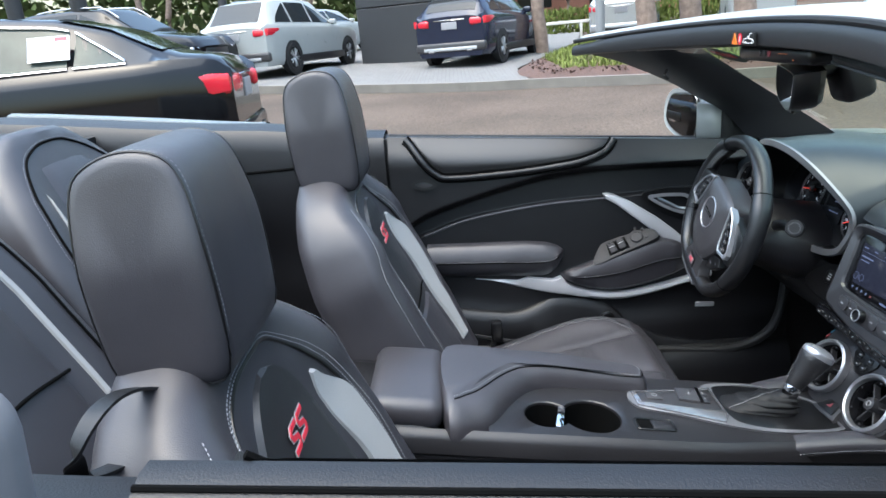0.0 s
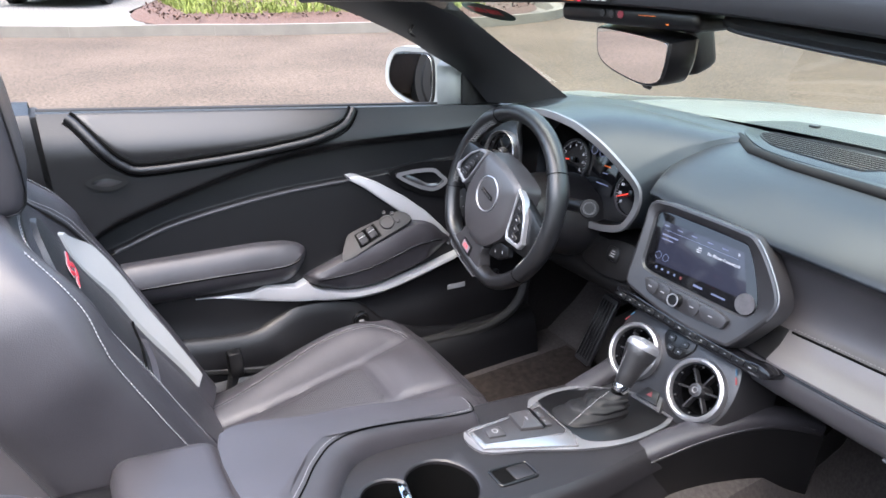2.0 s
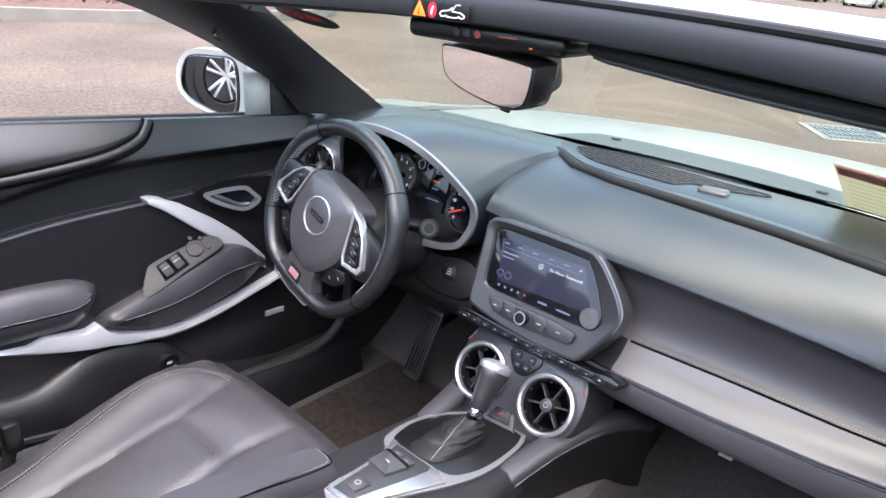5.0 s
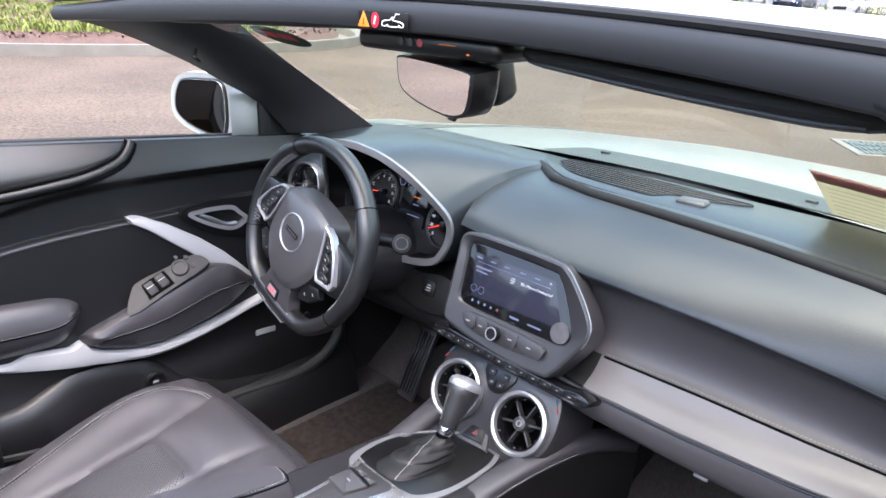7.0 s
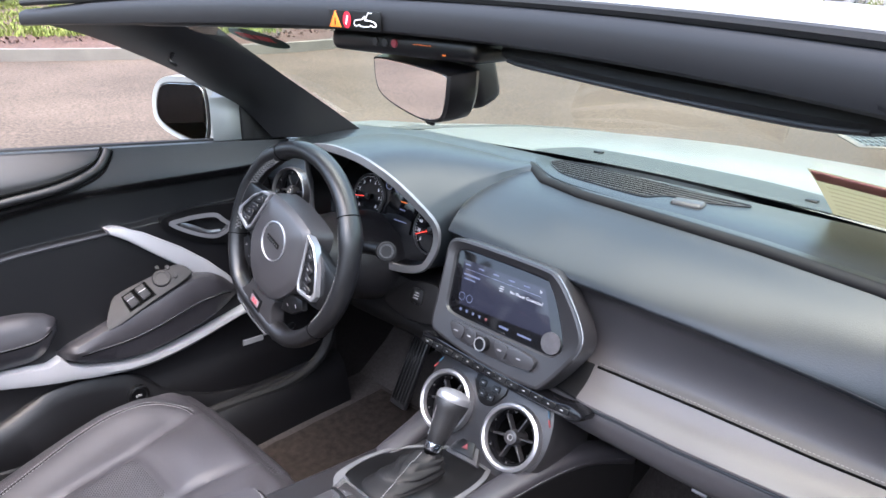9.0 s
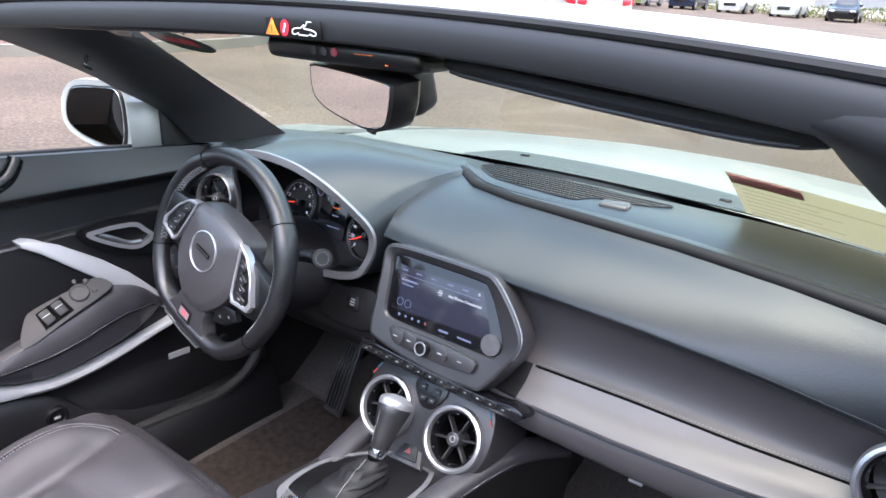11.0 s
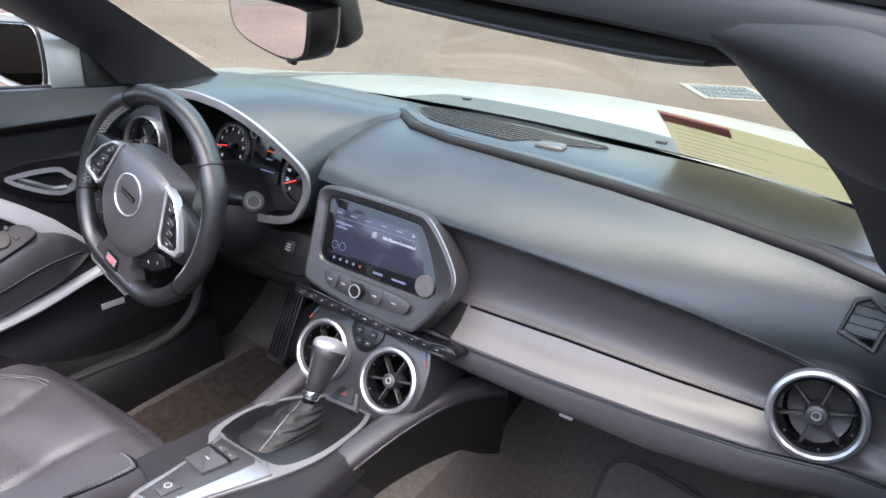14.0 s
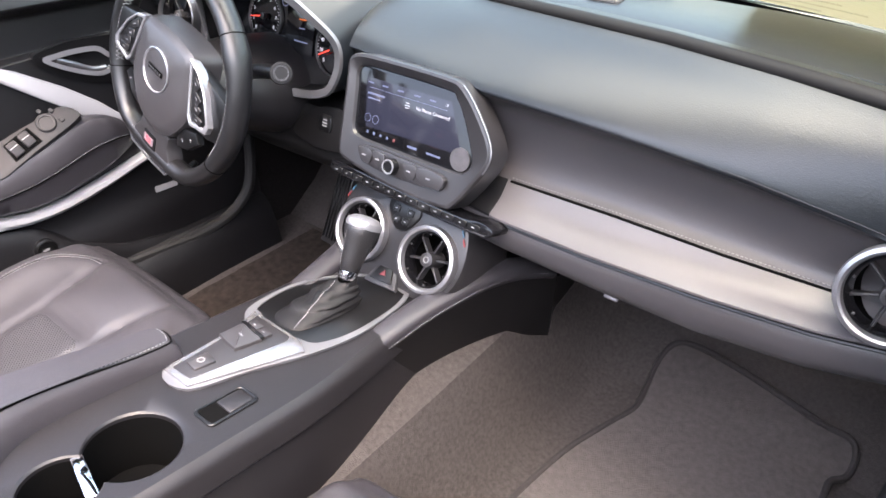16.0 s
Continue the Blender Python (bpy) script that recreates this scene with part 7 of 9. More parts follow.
def door(side):
    """side -1: the driver's, 1: the passenger's, its mirror image."""
    s = -side
    mir = Matrix.Translation((0.035, 0, 0.036) if side > 0 else (0, 0, 0)) @ Matrix.Diagonal((s, 1, 1, 1))
    nm = "black trimmed car door with silver strips and a padded armrest" if side < 0 else "closed passenger door with a black padded top"
    d = thing("car_door", nm, "car door", "car doors")

    def add(name, bm, mat, parent=None, label=""):
        return part(name, bm, mat, parent or d, label, M=mir)

    rows = []
    for k in range(84):
        y = -0.735 + 1.06 * k / 83
        top = belt(y)
        z0 = 0.33
        zl = smooth_table(LO_LINE, y)
        zu = max(smooth_table(UP_LINE, y), zl + 0.03)
        knots = [(z0, 26), (zl - 0.012, 9), (zl + 0.006, 12), (zu - 0.014, 14), (zu + 0.026, 14), (top, 0)]
        row = []
        for (za, n), (zb, _) in zip(knots, knots[1:]):
            for j in range(n):
                z = za + (zb - za) * j / n
                row.append(V((-0.725 + relief(y, z), y, z)))
        row.append(V((-0.725 + relief(y, top), y, top)))
        row += [V((-0.729, y, top + 0.001)), V((-0.745, y, top - 0.004)), V((-0.76, y, top - 0.012))]
        rows.append(row)
    add("inner_skin", sheet(rows, flip=True), VINYL)
    add("window_seal", tube([V((-0.765, -0.735 + 1.06 * k / 40, belt(-0.735 + 1.06 * k / 40) - 0.006)) for k in range(41)], 0.007, 8), RUBBER, None, "rubber window seal")
    if side > 0:
        add("seal_groove", tube([V((-0.739, -0.735 + 1.06 * k / 40, belt(-0.735 + 1.06 * k / 40) - 0.0015)) for k in range(41)], 0.0022, 6), DARK)
    seal2 = [V((-0.782, -0.735 + 1.06 * k / 40, belt(-0.735 + 1.06 * k / 40) - 0.018)) for k in range(41)]
    add("outer_seal", sweep(seal2, [(-0.012, -0.008), (0.012, -0.008), (0.010, 0.006), (-0.010, 0.006)]), SATIN)

    def skin(y, z, lift=0.0):
        return V((-0.725 + relief(y, z) + lift, y, z))

    # upper stitched pad
    seam = [p for p in catmull([(0, y, z) for y, z in PAD_LINE], 10) if p.z < belt(p.y) + 0.003]
    prow = []
    for p in seam:
        y, lo, hi_ = p.y, p.z, belt(p.y) - 0.002
        row = []
        for j in range(15):
            t = j / 14
            z = lo + (hi_ - lo) * t
            swell = 0.007 * math.sin(math.pi * min(1, 0.12 + t * 0.8)) * min(1, t * 5) * sstep(0.0, 0.03, hi_ - lo)
            row.append(skin(y, z, 0.003 + swell))
        prow.append(row)
    pad = add("upper_pad", sheet(prow, flip=True), LEATHER_SOFT, None, "stitched leather pad along the door top")
    ln = [V((r[0].x + 0.001, r[0].y, r[0].z)) for r in prow]
    add("groove", tube(ln, 0.0028, 6, up=(1, 0, 0)), DARK, pad)
    side_of = [(b - a).normalized() for a, b in zip([ln[0]] + ln[:-1], ln[1:] + [ln[-1]])]
    add("roll", tube([skin(p.y + d.z * 0.0115, p.z - d.y * 0.0115, 0.002) for p, d in zip(ln, side_of)], 0.0082, 12, up=(1, 0, 0)), VINYL, pad, "rolled edge under the pad")
    add("roll_groove", tube([skin(p.y + d.z * 0.0225, p.z - d.y * 0.0225, 0.0005) for p, d in zip(ln, side_of)], 0.0025, 6, up=(1, 0, 0)), DARK, pad)
    add("stitching", stitches([r[1] + V((0.003, 0, 0.002)) for r in prow[4:-4]], (1, 0, 0), 0.0055, 0.0009), SATIN, pad)
    add("belt_oval", ring_plate(catmull([(-0.034, 0.002), (0.0, 0.014), (0.034, -0.004), (0.0, -0.015)], 5, closed=True), catmull([(-0.027, 0.002), (0.0, 0.009), (0.027, -0.003), (0.0, -0.010)], 5, closed=True), 0.005, 0.0015, axes(skin(-0.648, 0.858, 0.0), (0, 1, 0), (1, 0, 0.1))), SATIN, None, "small oval lock pull")
    add("oval_dish", prism(catmull([(-0.028, 0.002), (0.0, 0.010), (0.028, -0.003), (0.0, -0.011)], 5, closed=True), 0.001, 0.0004, axes(skin(-0.648, 0.858, 0.0005), (0, 1, 0), (1, 0, 0.1))), GREYPLASTIC)
    # bead along the lower panel's edge, in lighter leather to paint its highlight
    bead = [skin(-0.66 + 0.505 * k / 40, smooth_table(LO_LINE, -0.66 + 0.505 * k / 40) - 0.004, 0.001) for k in range(41)]
    add("edge_bead", tube(bead, 0.0045, 8, up=(1, 0, 0)), LEATHER)
    add("stitching", stitches([p + V((0.002, 0, -0.004)) for p in bead], (1, 0, 0.4), 0.0065, 0.0011), SATIN)
    # elbow pad
    erow = []
    for k in range(45):
        y = -0.655 + 0.374 * (k / 44) ** 0.8
        e = max(0.0, 1 - max(0.0, (y + 0.36) / 0.079) ** 3) ** 0.5
        zt, zs = smooth_table(ELBOW_TOP, y), smooth_table(ELBOW_SEAM, y)
        zb = zs - 0.055 * e
        sec = [(-0.700, zt + 0.001), (-0.690, zt + 0.001), (-0.679, zt - 0.001), (-0.670, zt - 0.006), (-0.662, zt - 0.022), (-0.6545, zs + 0.009), (-0.654, zs + 0.003), (-0.656, zs), (-0.6565, zs - 0.004), (-0.661, zs - 0.02), (-0.676, zs - 0.042 * e), (-0.702, zb)]
        erow.append([V((-0.704 + (x + 0.704) * e, y, zs + (z - zs) * (0.25 + 0.75 * e))) for x, z in sec])
    el = add("elbow_pad", sheet(erow, flip=True), LEATHER, None, "padded elbow rest", )
    add("elbow_seam", tube([r[7] + V((0.0006, 0, 0)) for r in erow[:-3]], 0.0013, 6, up=(1, 0, 0)), DARK, el)
    add("stitching", stitches([r[6] + V((0.0012, 0, 0.001)) for r in erow[:-4]], (1, 0, 0.2), 0.0065, 0.0011), THREAD, el)
    # armrest with its pull and the switch plate
    arow = []
    for k in range(49):
        t = k / 48
        y = -0.305 + 0.38 * t
        zt, zb = smooth_table(ARM_TOP, y), smooth_table(ARM_LOW, y)
        w = sstep(0, 0.09, t) ** 0.6 * (1 - 0.45 * sstep(0.8, 1.0, t))
        m = zb + (zt - zb) * 0.52
        sec = [(-0.705, zt - 0.006), (-0.680, zt - 0.002), (-0.664, zt), (-0.655, zt - 0.004), (-0.650, zt - 0.013), (-0.648, m + 0.008), (-0.6485, m + 0.002), (-0.650, m), (-0.652, m - 0.008), (-0.657, zb + 0.012), (-0.668, zb + 0.002), (-0.705, zb)]
        arow.append([V((-0.705 + (x + 0.705) * w, y, z)) for x, z in sec])
    arm = add("armrest", sheet(arow, flip=True), LEATHER, None, "padded armrest with a pale seam")
    add("stitching", stitches([r[6] + V((0.001, 0, 0.0012)) for r in arow[6:-4]], (1, 0, 0.1), 0.0065, 0.0009), THREAD, arm)
    add("arm_seam", tube([r[7] + V((0.0006, 0, 0)) for r in arow[5:-3]], 0.0012, 6, up=(1, 0, 0)), DARK, arm)
    SW = axes((-0.671, -0.121, 0.651), (0, 0.93, 0.365), (0.67, -0.27, 0.69))
    corners = [SW.inverted() @ V(p) for p in ((-0.653, -0.210, 0.604), (-0.653, -0.125, 0.634), (-0.655, -0.045, 0.662), (-0.668, -0.035, 0.672), (-0.69, -0.054, 0.677), (-0.692, -0.10, 0.668), (-0.692, -0.168, 0.655), (-0.685, -0.190, 0.642))]
    swp = add("switch_plate", prism([(p.x, p.y) for p in catmull([(p.x, p.y, 0) for p in corners], 3, closed=True)], 0.004, 0.0015, SW, -0.02), SWITCHGREY, None, "grey window switch plate")
    add("switch_well", prism([(-0.052, -0.016), (0.006, -0.016), (0.006, 0.020), (-0.046, 0.020)], 0.0045, 0.0003, SW), DARK, swp)
    for x, y in ((-0.036, 0.002), (-0.010, 0.003)):
        add("window_switch", rbox(0.019, 0.028, 0.010, 0.003, 2, SW @ Matrix.Translation((x, y, 0.006)) @ Matrix.Rotation(0.16, 4, "X")), SWITCHGREY, swp)
        add("switch_edge", rbox(0.016, 0.0016, 0.001, 0.0003, 1, SW @ Matrix.Translation((x, y + 0.002, 0.0114)) @ Matrix.Rotation(0.16, 4, "X")), GREYINK, swp)
    add("mirror_switch", lathe([(0, 0.004), (0.0175, 0.004), (0.0175, 0.008), (0.0155, 0.0095), (0.012, 0.0095), (0.0115, 0.008), (0, 0.0082)], 28, SW @ Matrix.Translation((0.034, 0.005, 0))), SWITCHGREY, swp, "round mirror adjuster")
    for a in (-30, 30, 75):
        add("mirror_key", rbox(0.008, 0.009, 0.003, 0.001, 1, SW @ Matrix.Translation((0.034 + 0.026 * math.cos(radians(a)), 0.005 + 0.024 * math.sin(radians(a)), 0.0055))), SWITCHGREY, swp)
    # silver strips
    up_o = [(-0.172, 0.786), (-0.158, 0.787), (-0.142, 0.782), (-0.103, 0.763), (-0.033, 0.715), (0.018, 0.672), (0.060, 0.627), (0.085, 0.598), (0.085, 0.566), (0.04, 0.606), (0.002, 0.638), (-0.017, 0.6545), (-0.084, 0.710), (-0.139, 0.757), (-0.169, 0.777)]
    UPM = axes((-0.697, 0, 0), (0, 1, 0), (1, 0, 0))
    add("upper_strip", prism([(y, z) for y, z in up_o], 0.010, 0.004, UPM, -0.02), DOORSILVER, None, "wide satin silver strip")
    srow = []
    for k in range(97):
        y = -0.53 + 0.64 * k / 96
        zt, zb = lerp_table(STRIP_TOP, y)[0], smooth_table(STRIP_LOW, y)
        m = 0.45 * zt + 0.55 * zb
        x = -0.705 + 0.016 + 0.022 * sstep(-0.5, -0.3, y)
        srow.append([V((-0.708, y, zt)), V((x - 0.002, y, zt)), V((x + 0.002, y, zt - 0.002)), V((x + 0.004, y, m)), V((x + 0.001, y, zb + 0.003)), V((x - 0.004, y, zb)), V((-0.708, y, zb - 0.002))])
    add("lower_strip", sheet(srow, flip=True), DOORSILVER, None, "long curved satin silver strip")
    # inside handle
    HM = axes((-0.700, 0.012, 0.749), (0, 1, -0.12), (1, 0.0, 0.0))
    ho = catmull([(-0.084, 0.019), (-0.055, 0.031), (-0.015, 0.0395), (0.05, 0.042), (0.10, 0.038), (0.10, -0.030), (0.06, -0.038), (0.0, -0.031), (-0.055, -0.006)], 4, closed=True)
    hi2 = catmull([(-0.067, 0.0145), (-0.045, 0.0215), (-0.014, 0.0255), (0.025, 0.0255), (0.045, 0.012), (0.062, -0.003), (0.045, -0.018), (0.02, -0.022), (-0.025, -0.008)], 4, closed=True)
    hd = add("handle_bezel", ring_plate(ho, hi2, 0.012, 0.003, HM, -0.01), SATIN, None, "black dished handle surround")
    ring_o = [V((p.x * 1.03, p.y * 1.03)) for p in hi2]
    ring_i = [V((p.x * 0.945 + 0.001, p.y * 0.90)) for p in hi2]
    add("bright_ring", ring_plate(ring_o, ring_i, 0.0165, 0.003, HM, 0.002), SILVER, hd, "polished silver handle ring")
    add("pull", tube([HM @ V((q.x, q.y, 0.010)) for q in catmull([(-0.048, 0.012), (-0.02, 0.001), (0.012, -0.013), (0.04, -0.014)], 8)], 0.006, 10, up=(1, 0, 0)), DARKSILVER, hd, "satin door pull")
    add("dish", prism(hi2, -0.002, 0.001, HM, -0.012), DARK, hd)
    lk = add("lock_button", lathe([(0, -0.01), (0.021, -0.01), (0.0215, 0.003), (0.017, 0.005), (0.0145, 0.002), (0, 0.003)], 28, axes(skin(-0.175, 0.440, 0.018), (0, 1, 0), (1, 0, 0))), SATIN, None, "round black button")
    add("lock_mark", rbox(0.012, 0.005, 0.001, 0.0004, 1, axes(skin(-0.175, 0.440, 0.0215), (0, 1, 0), (1, 0, 0))), GREYINK, lk)
    add("speaker_badge", rbox(0.052, 0.014, 0.003, 0.001, 1, axes(skin(0.10, 0.453, 0.002), (0, 1, -0.06), (1, 0, 0))), GREYINK, None, "small grey maker's plate")
    prow = []
    for k in range(61):
        y = -0.62 + 0.90 * k / 60
        zt = smooth_table(POCKET_LINE, y)
        f = sstep(0.28, 0.10, y)
        prow.append([skin(y, zt + 0.001, -0.004), skin(y, zt - 0.001, 0.003 + 0.004 * f), skin(y, zt - 0.008, 0.006 + 0.007 * f), skin(y, zt - 0.03, 0.008 + 0.010 * f), V((skin(y, 0.40).x + 0.008 + 0.010 * f, y, min(zt - 0.04, 0.36))), V((-0.70, y, 0.285))])
    add("map_pocket", sheet(prow, flip=False), VINYL, None, "moulded map pocket along the door's foot")
    rebase(d, (side * 0.72, -0.2, 0.33))
    return d


door(-1)
door(1)


def quarter_rise(y):
    """How far the side trim stands over the door line."""
    return 0.004 + 0.017 * sstep(-0.78, -1.08, y) + 0.014 * sstep(-1.2, -1.8, y)


for s in (-1, 1):
    q = thing("quarter_trim", "black padded side trim beside the rear seat", "side trim", kind="structure")
    rows = []
    for k in range(31):
        y = -0.745 - 1.05 * k / 30
        top = belt(y) + quarter_rise(y)
        rows.append([V((s * x, y, z)) for x, z in ((0.715, 0.45), (0.70, 0.62), (0.705, 0.72), (0.688, 0.76), (0.692, top - 0.06), (0.70, top - 0.025), (0.715, top - 0.006), (0.745, top), (0.79, top + 0.003), (0.825, top), (0.838, top - 0.012), (0.842, top - 0.06))])
    part("panel", sheet(rows, flip=s < 0), VINYL, q)
    part("groove", tube([V((s * 0.690, -0.80 - 0.7 * k / 20, belt(-0.8 - 0.7 * k / 20) - 0.055 - 0.05 * math.sin(k / 20 * 2))) for k in range(21)], 0.004, 6), DARK, q)
    rows = []
    for k in range(25):
        y = -1.08 - 0.71 * k / 24
        z = belt(y) + quarter_rise(y) + 0.007 * sstep(-1.08, -1.4, y)
        rows.append([V((s * 0.806, y, z - 0.016)), V((s * 0.812, y, z - 0.002)), V((s * 0.835, y, z + 0.002)), V((s * 0.865, y, z - 0.002)), V((s * 0.885, y, z - 0.04))])
    part("painted_edge", sheet(rows, flip=s < 0), DIMWHITE, q, "white painted edge of the body")
    if s < 0:
        part("shut_seal", rbox(0.10, 0.022, 0.56, 0.004, 2, Matrix.Translation((-0.775, -0.742, 0.700))), RUBBER, q, "rubber seal between door and side trim")
    if s > 0:
        part("shoulder_cover", rbox(0.07, 0.30, 0.20, 0.034, 5, Matrix.Translation((0.785, -0.94, 1.005)) @ Matrix.Rotation(-0.10, 4, "X")), material("pale_grey_cover", (0.13, 0.13, 0.14), 0.5, vary=0.08), q, "rounded pale grey quarter cover")


# ---- windscreen frame, sun visors, mirrors ----
def hdr(x):
    """The header's back edge."""
    return V((x, -0.080 - 0.33 * x * x, 1.186 - 0.055 * x * x))


def ws(x, t):
    """The windscreen from its foot (t 0) to its top (t 1)."""
    foot = V((x, 0.615 - 0.30 * x * x, 0.878))
    head = V((x * 0.93, 0.055 - 0.33 * x * x, 1.190 - 0.055 * x * x))
    return foot.lerp(head, t) + V((0, 0.03, 0.03)) * math.sin(math.pi * t) * 0.6


wf = thing("windscreen_frame", "white windscreen frame lined with black trim", "windscreen frame")
xs = [-0.70 + 1.40 * k / 56 for k in range(57)]
rows = []
for x in xs:
    o = hdr(x)
    k = 1 - 0.35 * sstep(0.5, 0.7, abs(x))
    rows.append([o + V((0, y, z * k)) for y, z in ((0.11, 0.0), (0.06, 0.004), (0.03, 0.002), (0.012, -0.008), (0.003, -0.013), (-0.003, -0.010), (-0.005, -0.002), (-0.004, 0.010), (-0.001, 0.020), (0.008, 0.026))])
part("header_trim", sheet(rows), TRIM, wf, "black padded header trim", sharp=0.8)
rows = []
for x in xs:
    o = hdr(x)
    rows.append([o + V((0, y, z)) for y, z in ((0.006, 0.025), (0.010, 0.030), (0.03, 0.039), (0.06, 0.042), (0.10, 0.034), (0.135, 0.016), (0.145, 0.004))])
part("header_skin", sheet(rows), WHITEPAINT, wf, "white painted top of the frame")
part("header_seal", tube([hdr(x) + V((0, 0.004, 0.0265)) for x in xs], 0.005, 8), RUBBER, wf)
for s in (-1, 1):
    I = catmull([(-0.600, 0.02, 1.164), (-0.616, 0.075, 1.128), (-0.622, 0.12, 1.098), (-0.629, 0.20, 1.044), (-0.634, 0.29, 0.984), (-0.640, 0.405, 0.905)] if s < 0 else [(0.498, -0.125, 1.155), (0.527, -0.095, 1.125), (0.560, -0.02, 1.078), (0.590, 0.07, 1.02), (0.63, 0.21, 0.92)], 6)
    O = catmull([(-0.755, -0.20, 1.152), (-0.742, -0.118, 1.124), (-0.738, 0.0, 1.068), (-0.734, 0.07, 1.025), (-0.730, 0.15, 0.975), (-0.715, 0.21, 0.905)] if s < 0 else [(0.755, -0.20, 1.150), (0.752, -0.15, 1.13), (0.748, -0.09, 1.10), (0.735, 0.03, 1.03), (0.715, 0.19, 0.905)], 6)
    rows = []
    for a, b in zip(I, O):
        m = a.lerp(b, 0.5) + V((-s * 0.012, -0.018, 0.0))
        rows.append([a + V((s * 0.05, 0.03, -0.03)), a + V((s * 0.012, 0.006, -0.006)), a, a.lerp(m, 0.6) + V((-s * 0.004, -0.006, 0)), m, m.lerp(b, 0.5) + V((-s * 0.003, -0.006, 0)), b, b + V((s * 0.016, 0.008, 0.006))])
    part("pillar_trim", sheet(rows, flip=s < 0), TRIM, wf, "black windscreen pillar trim")
    rows = []
    for a, b in zip(I, O):
        rows.append([b + V((s * 0.012, 0.006, 0.004)), b + V((s * 0.03, 0.03, 0.012)), a.lerp(b, 0.55) + V((s * 0.06, 0.05, 0.01)), a + V((s * 0.052, 0.034, -0.03))])
    part("pillar_skin", sheet(rows, flip=s < 0), WHITEPAINT, wf)
    # corner joining header and pillar
    if s > 0:
        cor = [[V((0.500, -0.105, 1.149)), V((0.497, -0.128, 1.156)), V((0.492, -0.158, 1.163)), V((0.495, -0.165, 1.172)), V((0.50, -0.157, 1.198))],
               [V((0.512, -0.075, 1.128)), V((0.522, -0.115, 1.133)), V((0.533, -0.165, 1.148)), V((0.535, -0.182, 1.165)), V((0.535, -0.170, 1.195))],
               [V((0.538, -0.040, 1.098)), V((0.558, -0.115, 1.105)), V((0.578, -0.175, 1.128)), V((0.585, -0.205, 1.155)), V((0.585, -0.190, 1.188))],
               [V((0.575, -0.015, 1.070)), V((0.61, -0.11, 1.082)), V((0.64, -0.18, 1.11)), V((0.655, -0.228, 1.145)), V((0.655, -0.21, 1.178))],
               [V((0.68, -0.02, 1.06)), V((0.70, -0.11, 1.075)), V((0.725, -0.18, 1.10)), V((0.762, -0.226, 1.14)), V((0.762, -0.205, 1.165))]]
        cor = [catmull(r, 4) for r in cor]
        cor = [list(r) for r in zip(*[catmull(c, 4) for c in zip(*cor)])]
        part("corner_trim", sheet(cor, flip=True), TRIM, wf, "black corner between header and pillar")
    part("hook", tube([V((s * 0.655, -0.02, 1.10)), V((s * 0.65, -0.03, 1.088)), V((s * 0.648, -0.02, 1.078))], 0.004, 6), SATIN, wf)
    part("mirror_post", rbox(0.018, 0.03, 0.075, 0.006, 2, Matrix.Translation((s * 0.742, 0.165, 0.940))), RUBBER, wf, "black upright strip at the mirror's foot")
    part("sail_panel", prism([(0.150, 0.885), (0.275, 0.880), (0.262, 0.905), (0.200, 0.955), (0.170, 0.978), (0.152, 0.982)], 0.014, 0.003, Matrix(((0, 0, s, s * 0.738), (1, 0, 0, 0), (0, 1, 0, 0), (0, 0, 0, 1)))), RUBBER, wf, "black corner panel at the pillar's foot")
rows = [[ws((-0.62 - 0.085 * (1 - t)) + (1.24 + 0.085 * (1 - t)) * j / 30, t) for j in range(31)] for t in [k / 14 for k in range(15)]]
glass = part("windscreen", sheet(rows), WINDSCREEN, wf, "clear windscreen")
glass.visible_shadow = False
rows = [[ws(-0.62 + 1.24 * j / 40, t) + V((0, -0.003, -0.003)) for j in range(41)] for t in (-0.02, 0.0, 0.04, 0.075)]
part("black_band", sheet(rows), GLOSS, wf, "black printed band along the glass")
rebase(wf, (0, 0.3, 0.88))

# paper notice and oval label on the glass
paper = thing("window_notice", "yellow paper notice with a red heading on the windscreen", "notice")


def on_glass(x, t, lift=-0.004):
    return ws(x, t) + V((0, lift, lift))


def paper_stock(name, col, clear=0.0):
    """Thin paper or film that lets light through."""
    m = bpy.data.materials.new(name)
    m.use_nodes = True
    n, l = m.node_tree.nodes, m.node_tree.links
    tr, mx, tx = n.new("ShaderNodeBsdfTranslucent"), n.new("ShaderNodeMixShader"), n.new("ShaderNodeTexNoise")
    tx.inputs["Scale"].default_value = 40
    ramp = n.new("ShaderNodeValToRGB")
    ramp.color_ramp.elements[0].color = (*[c * 0.9 for c in col], 1)
    ramp.color_ramp.elements[1].color = (*[min(1, c * 1.08) for c in col], 1)
    l.new(tx.outputs["Fac"], ramp.inputs["Fac"])
    l.new(ramp.outputs["Color"], tr.inputs["Color"])
    l.new(ramp.outputs["Color"], n["Principled BSDF"].inputs["Base Color"])
    n["Principled BSDF"].inputs["Roughness"].default_value = 0.7
    mx.inputs[0].default_value = 0.5
    l.new(n["Principled BSDF"].outputs[0], mx.inputs[1])
    l.new(tr.outputs[0], mx.inputs[2])
    film_mix, see = n.new("ShaderNodeMixShader"), n.new("ShaderNodeBsdfTransparent")
    film_mix.inputs[0].default_value = clear
    l.new(mx.outputs[0], film_mix.inputs[1])
    l.new(see.outputs[0], film_mix.inputs[2])
    l.new(film_mix.outputs[0], n["Material Output"].inputs["Surface"])
    return m


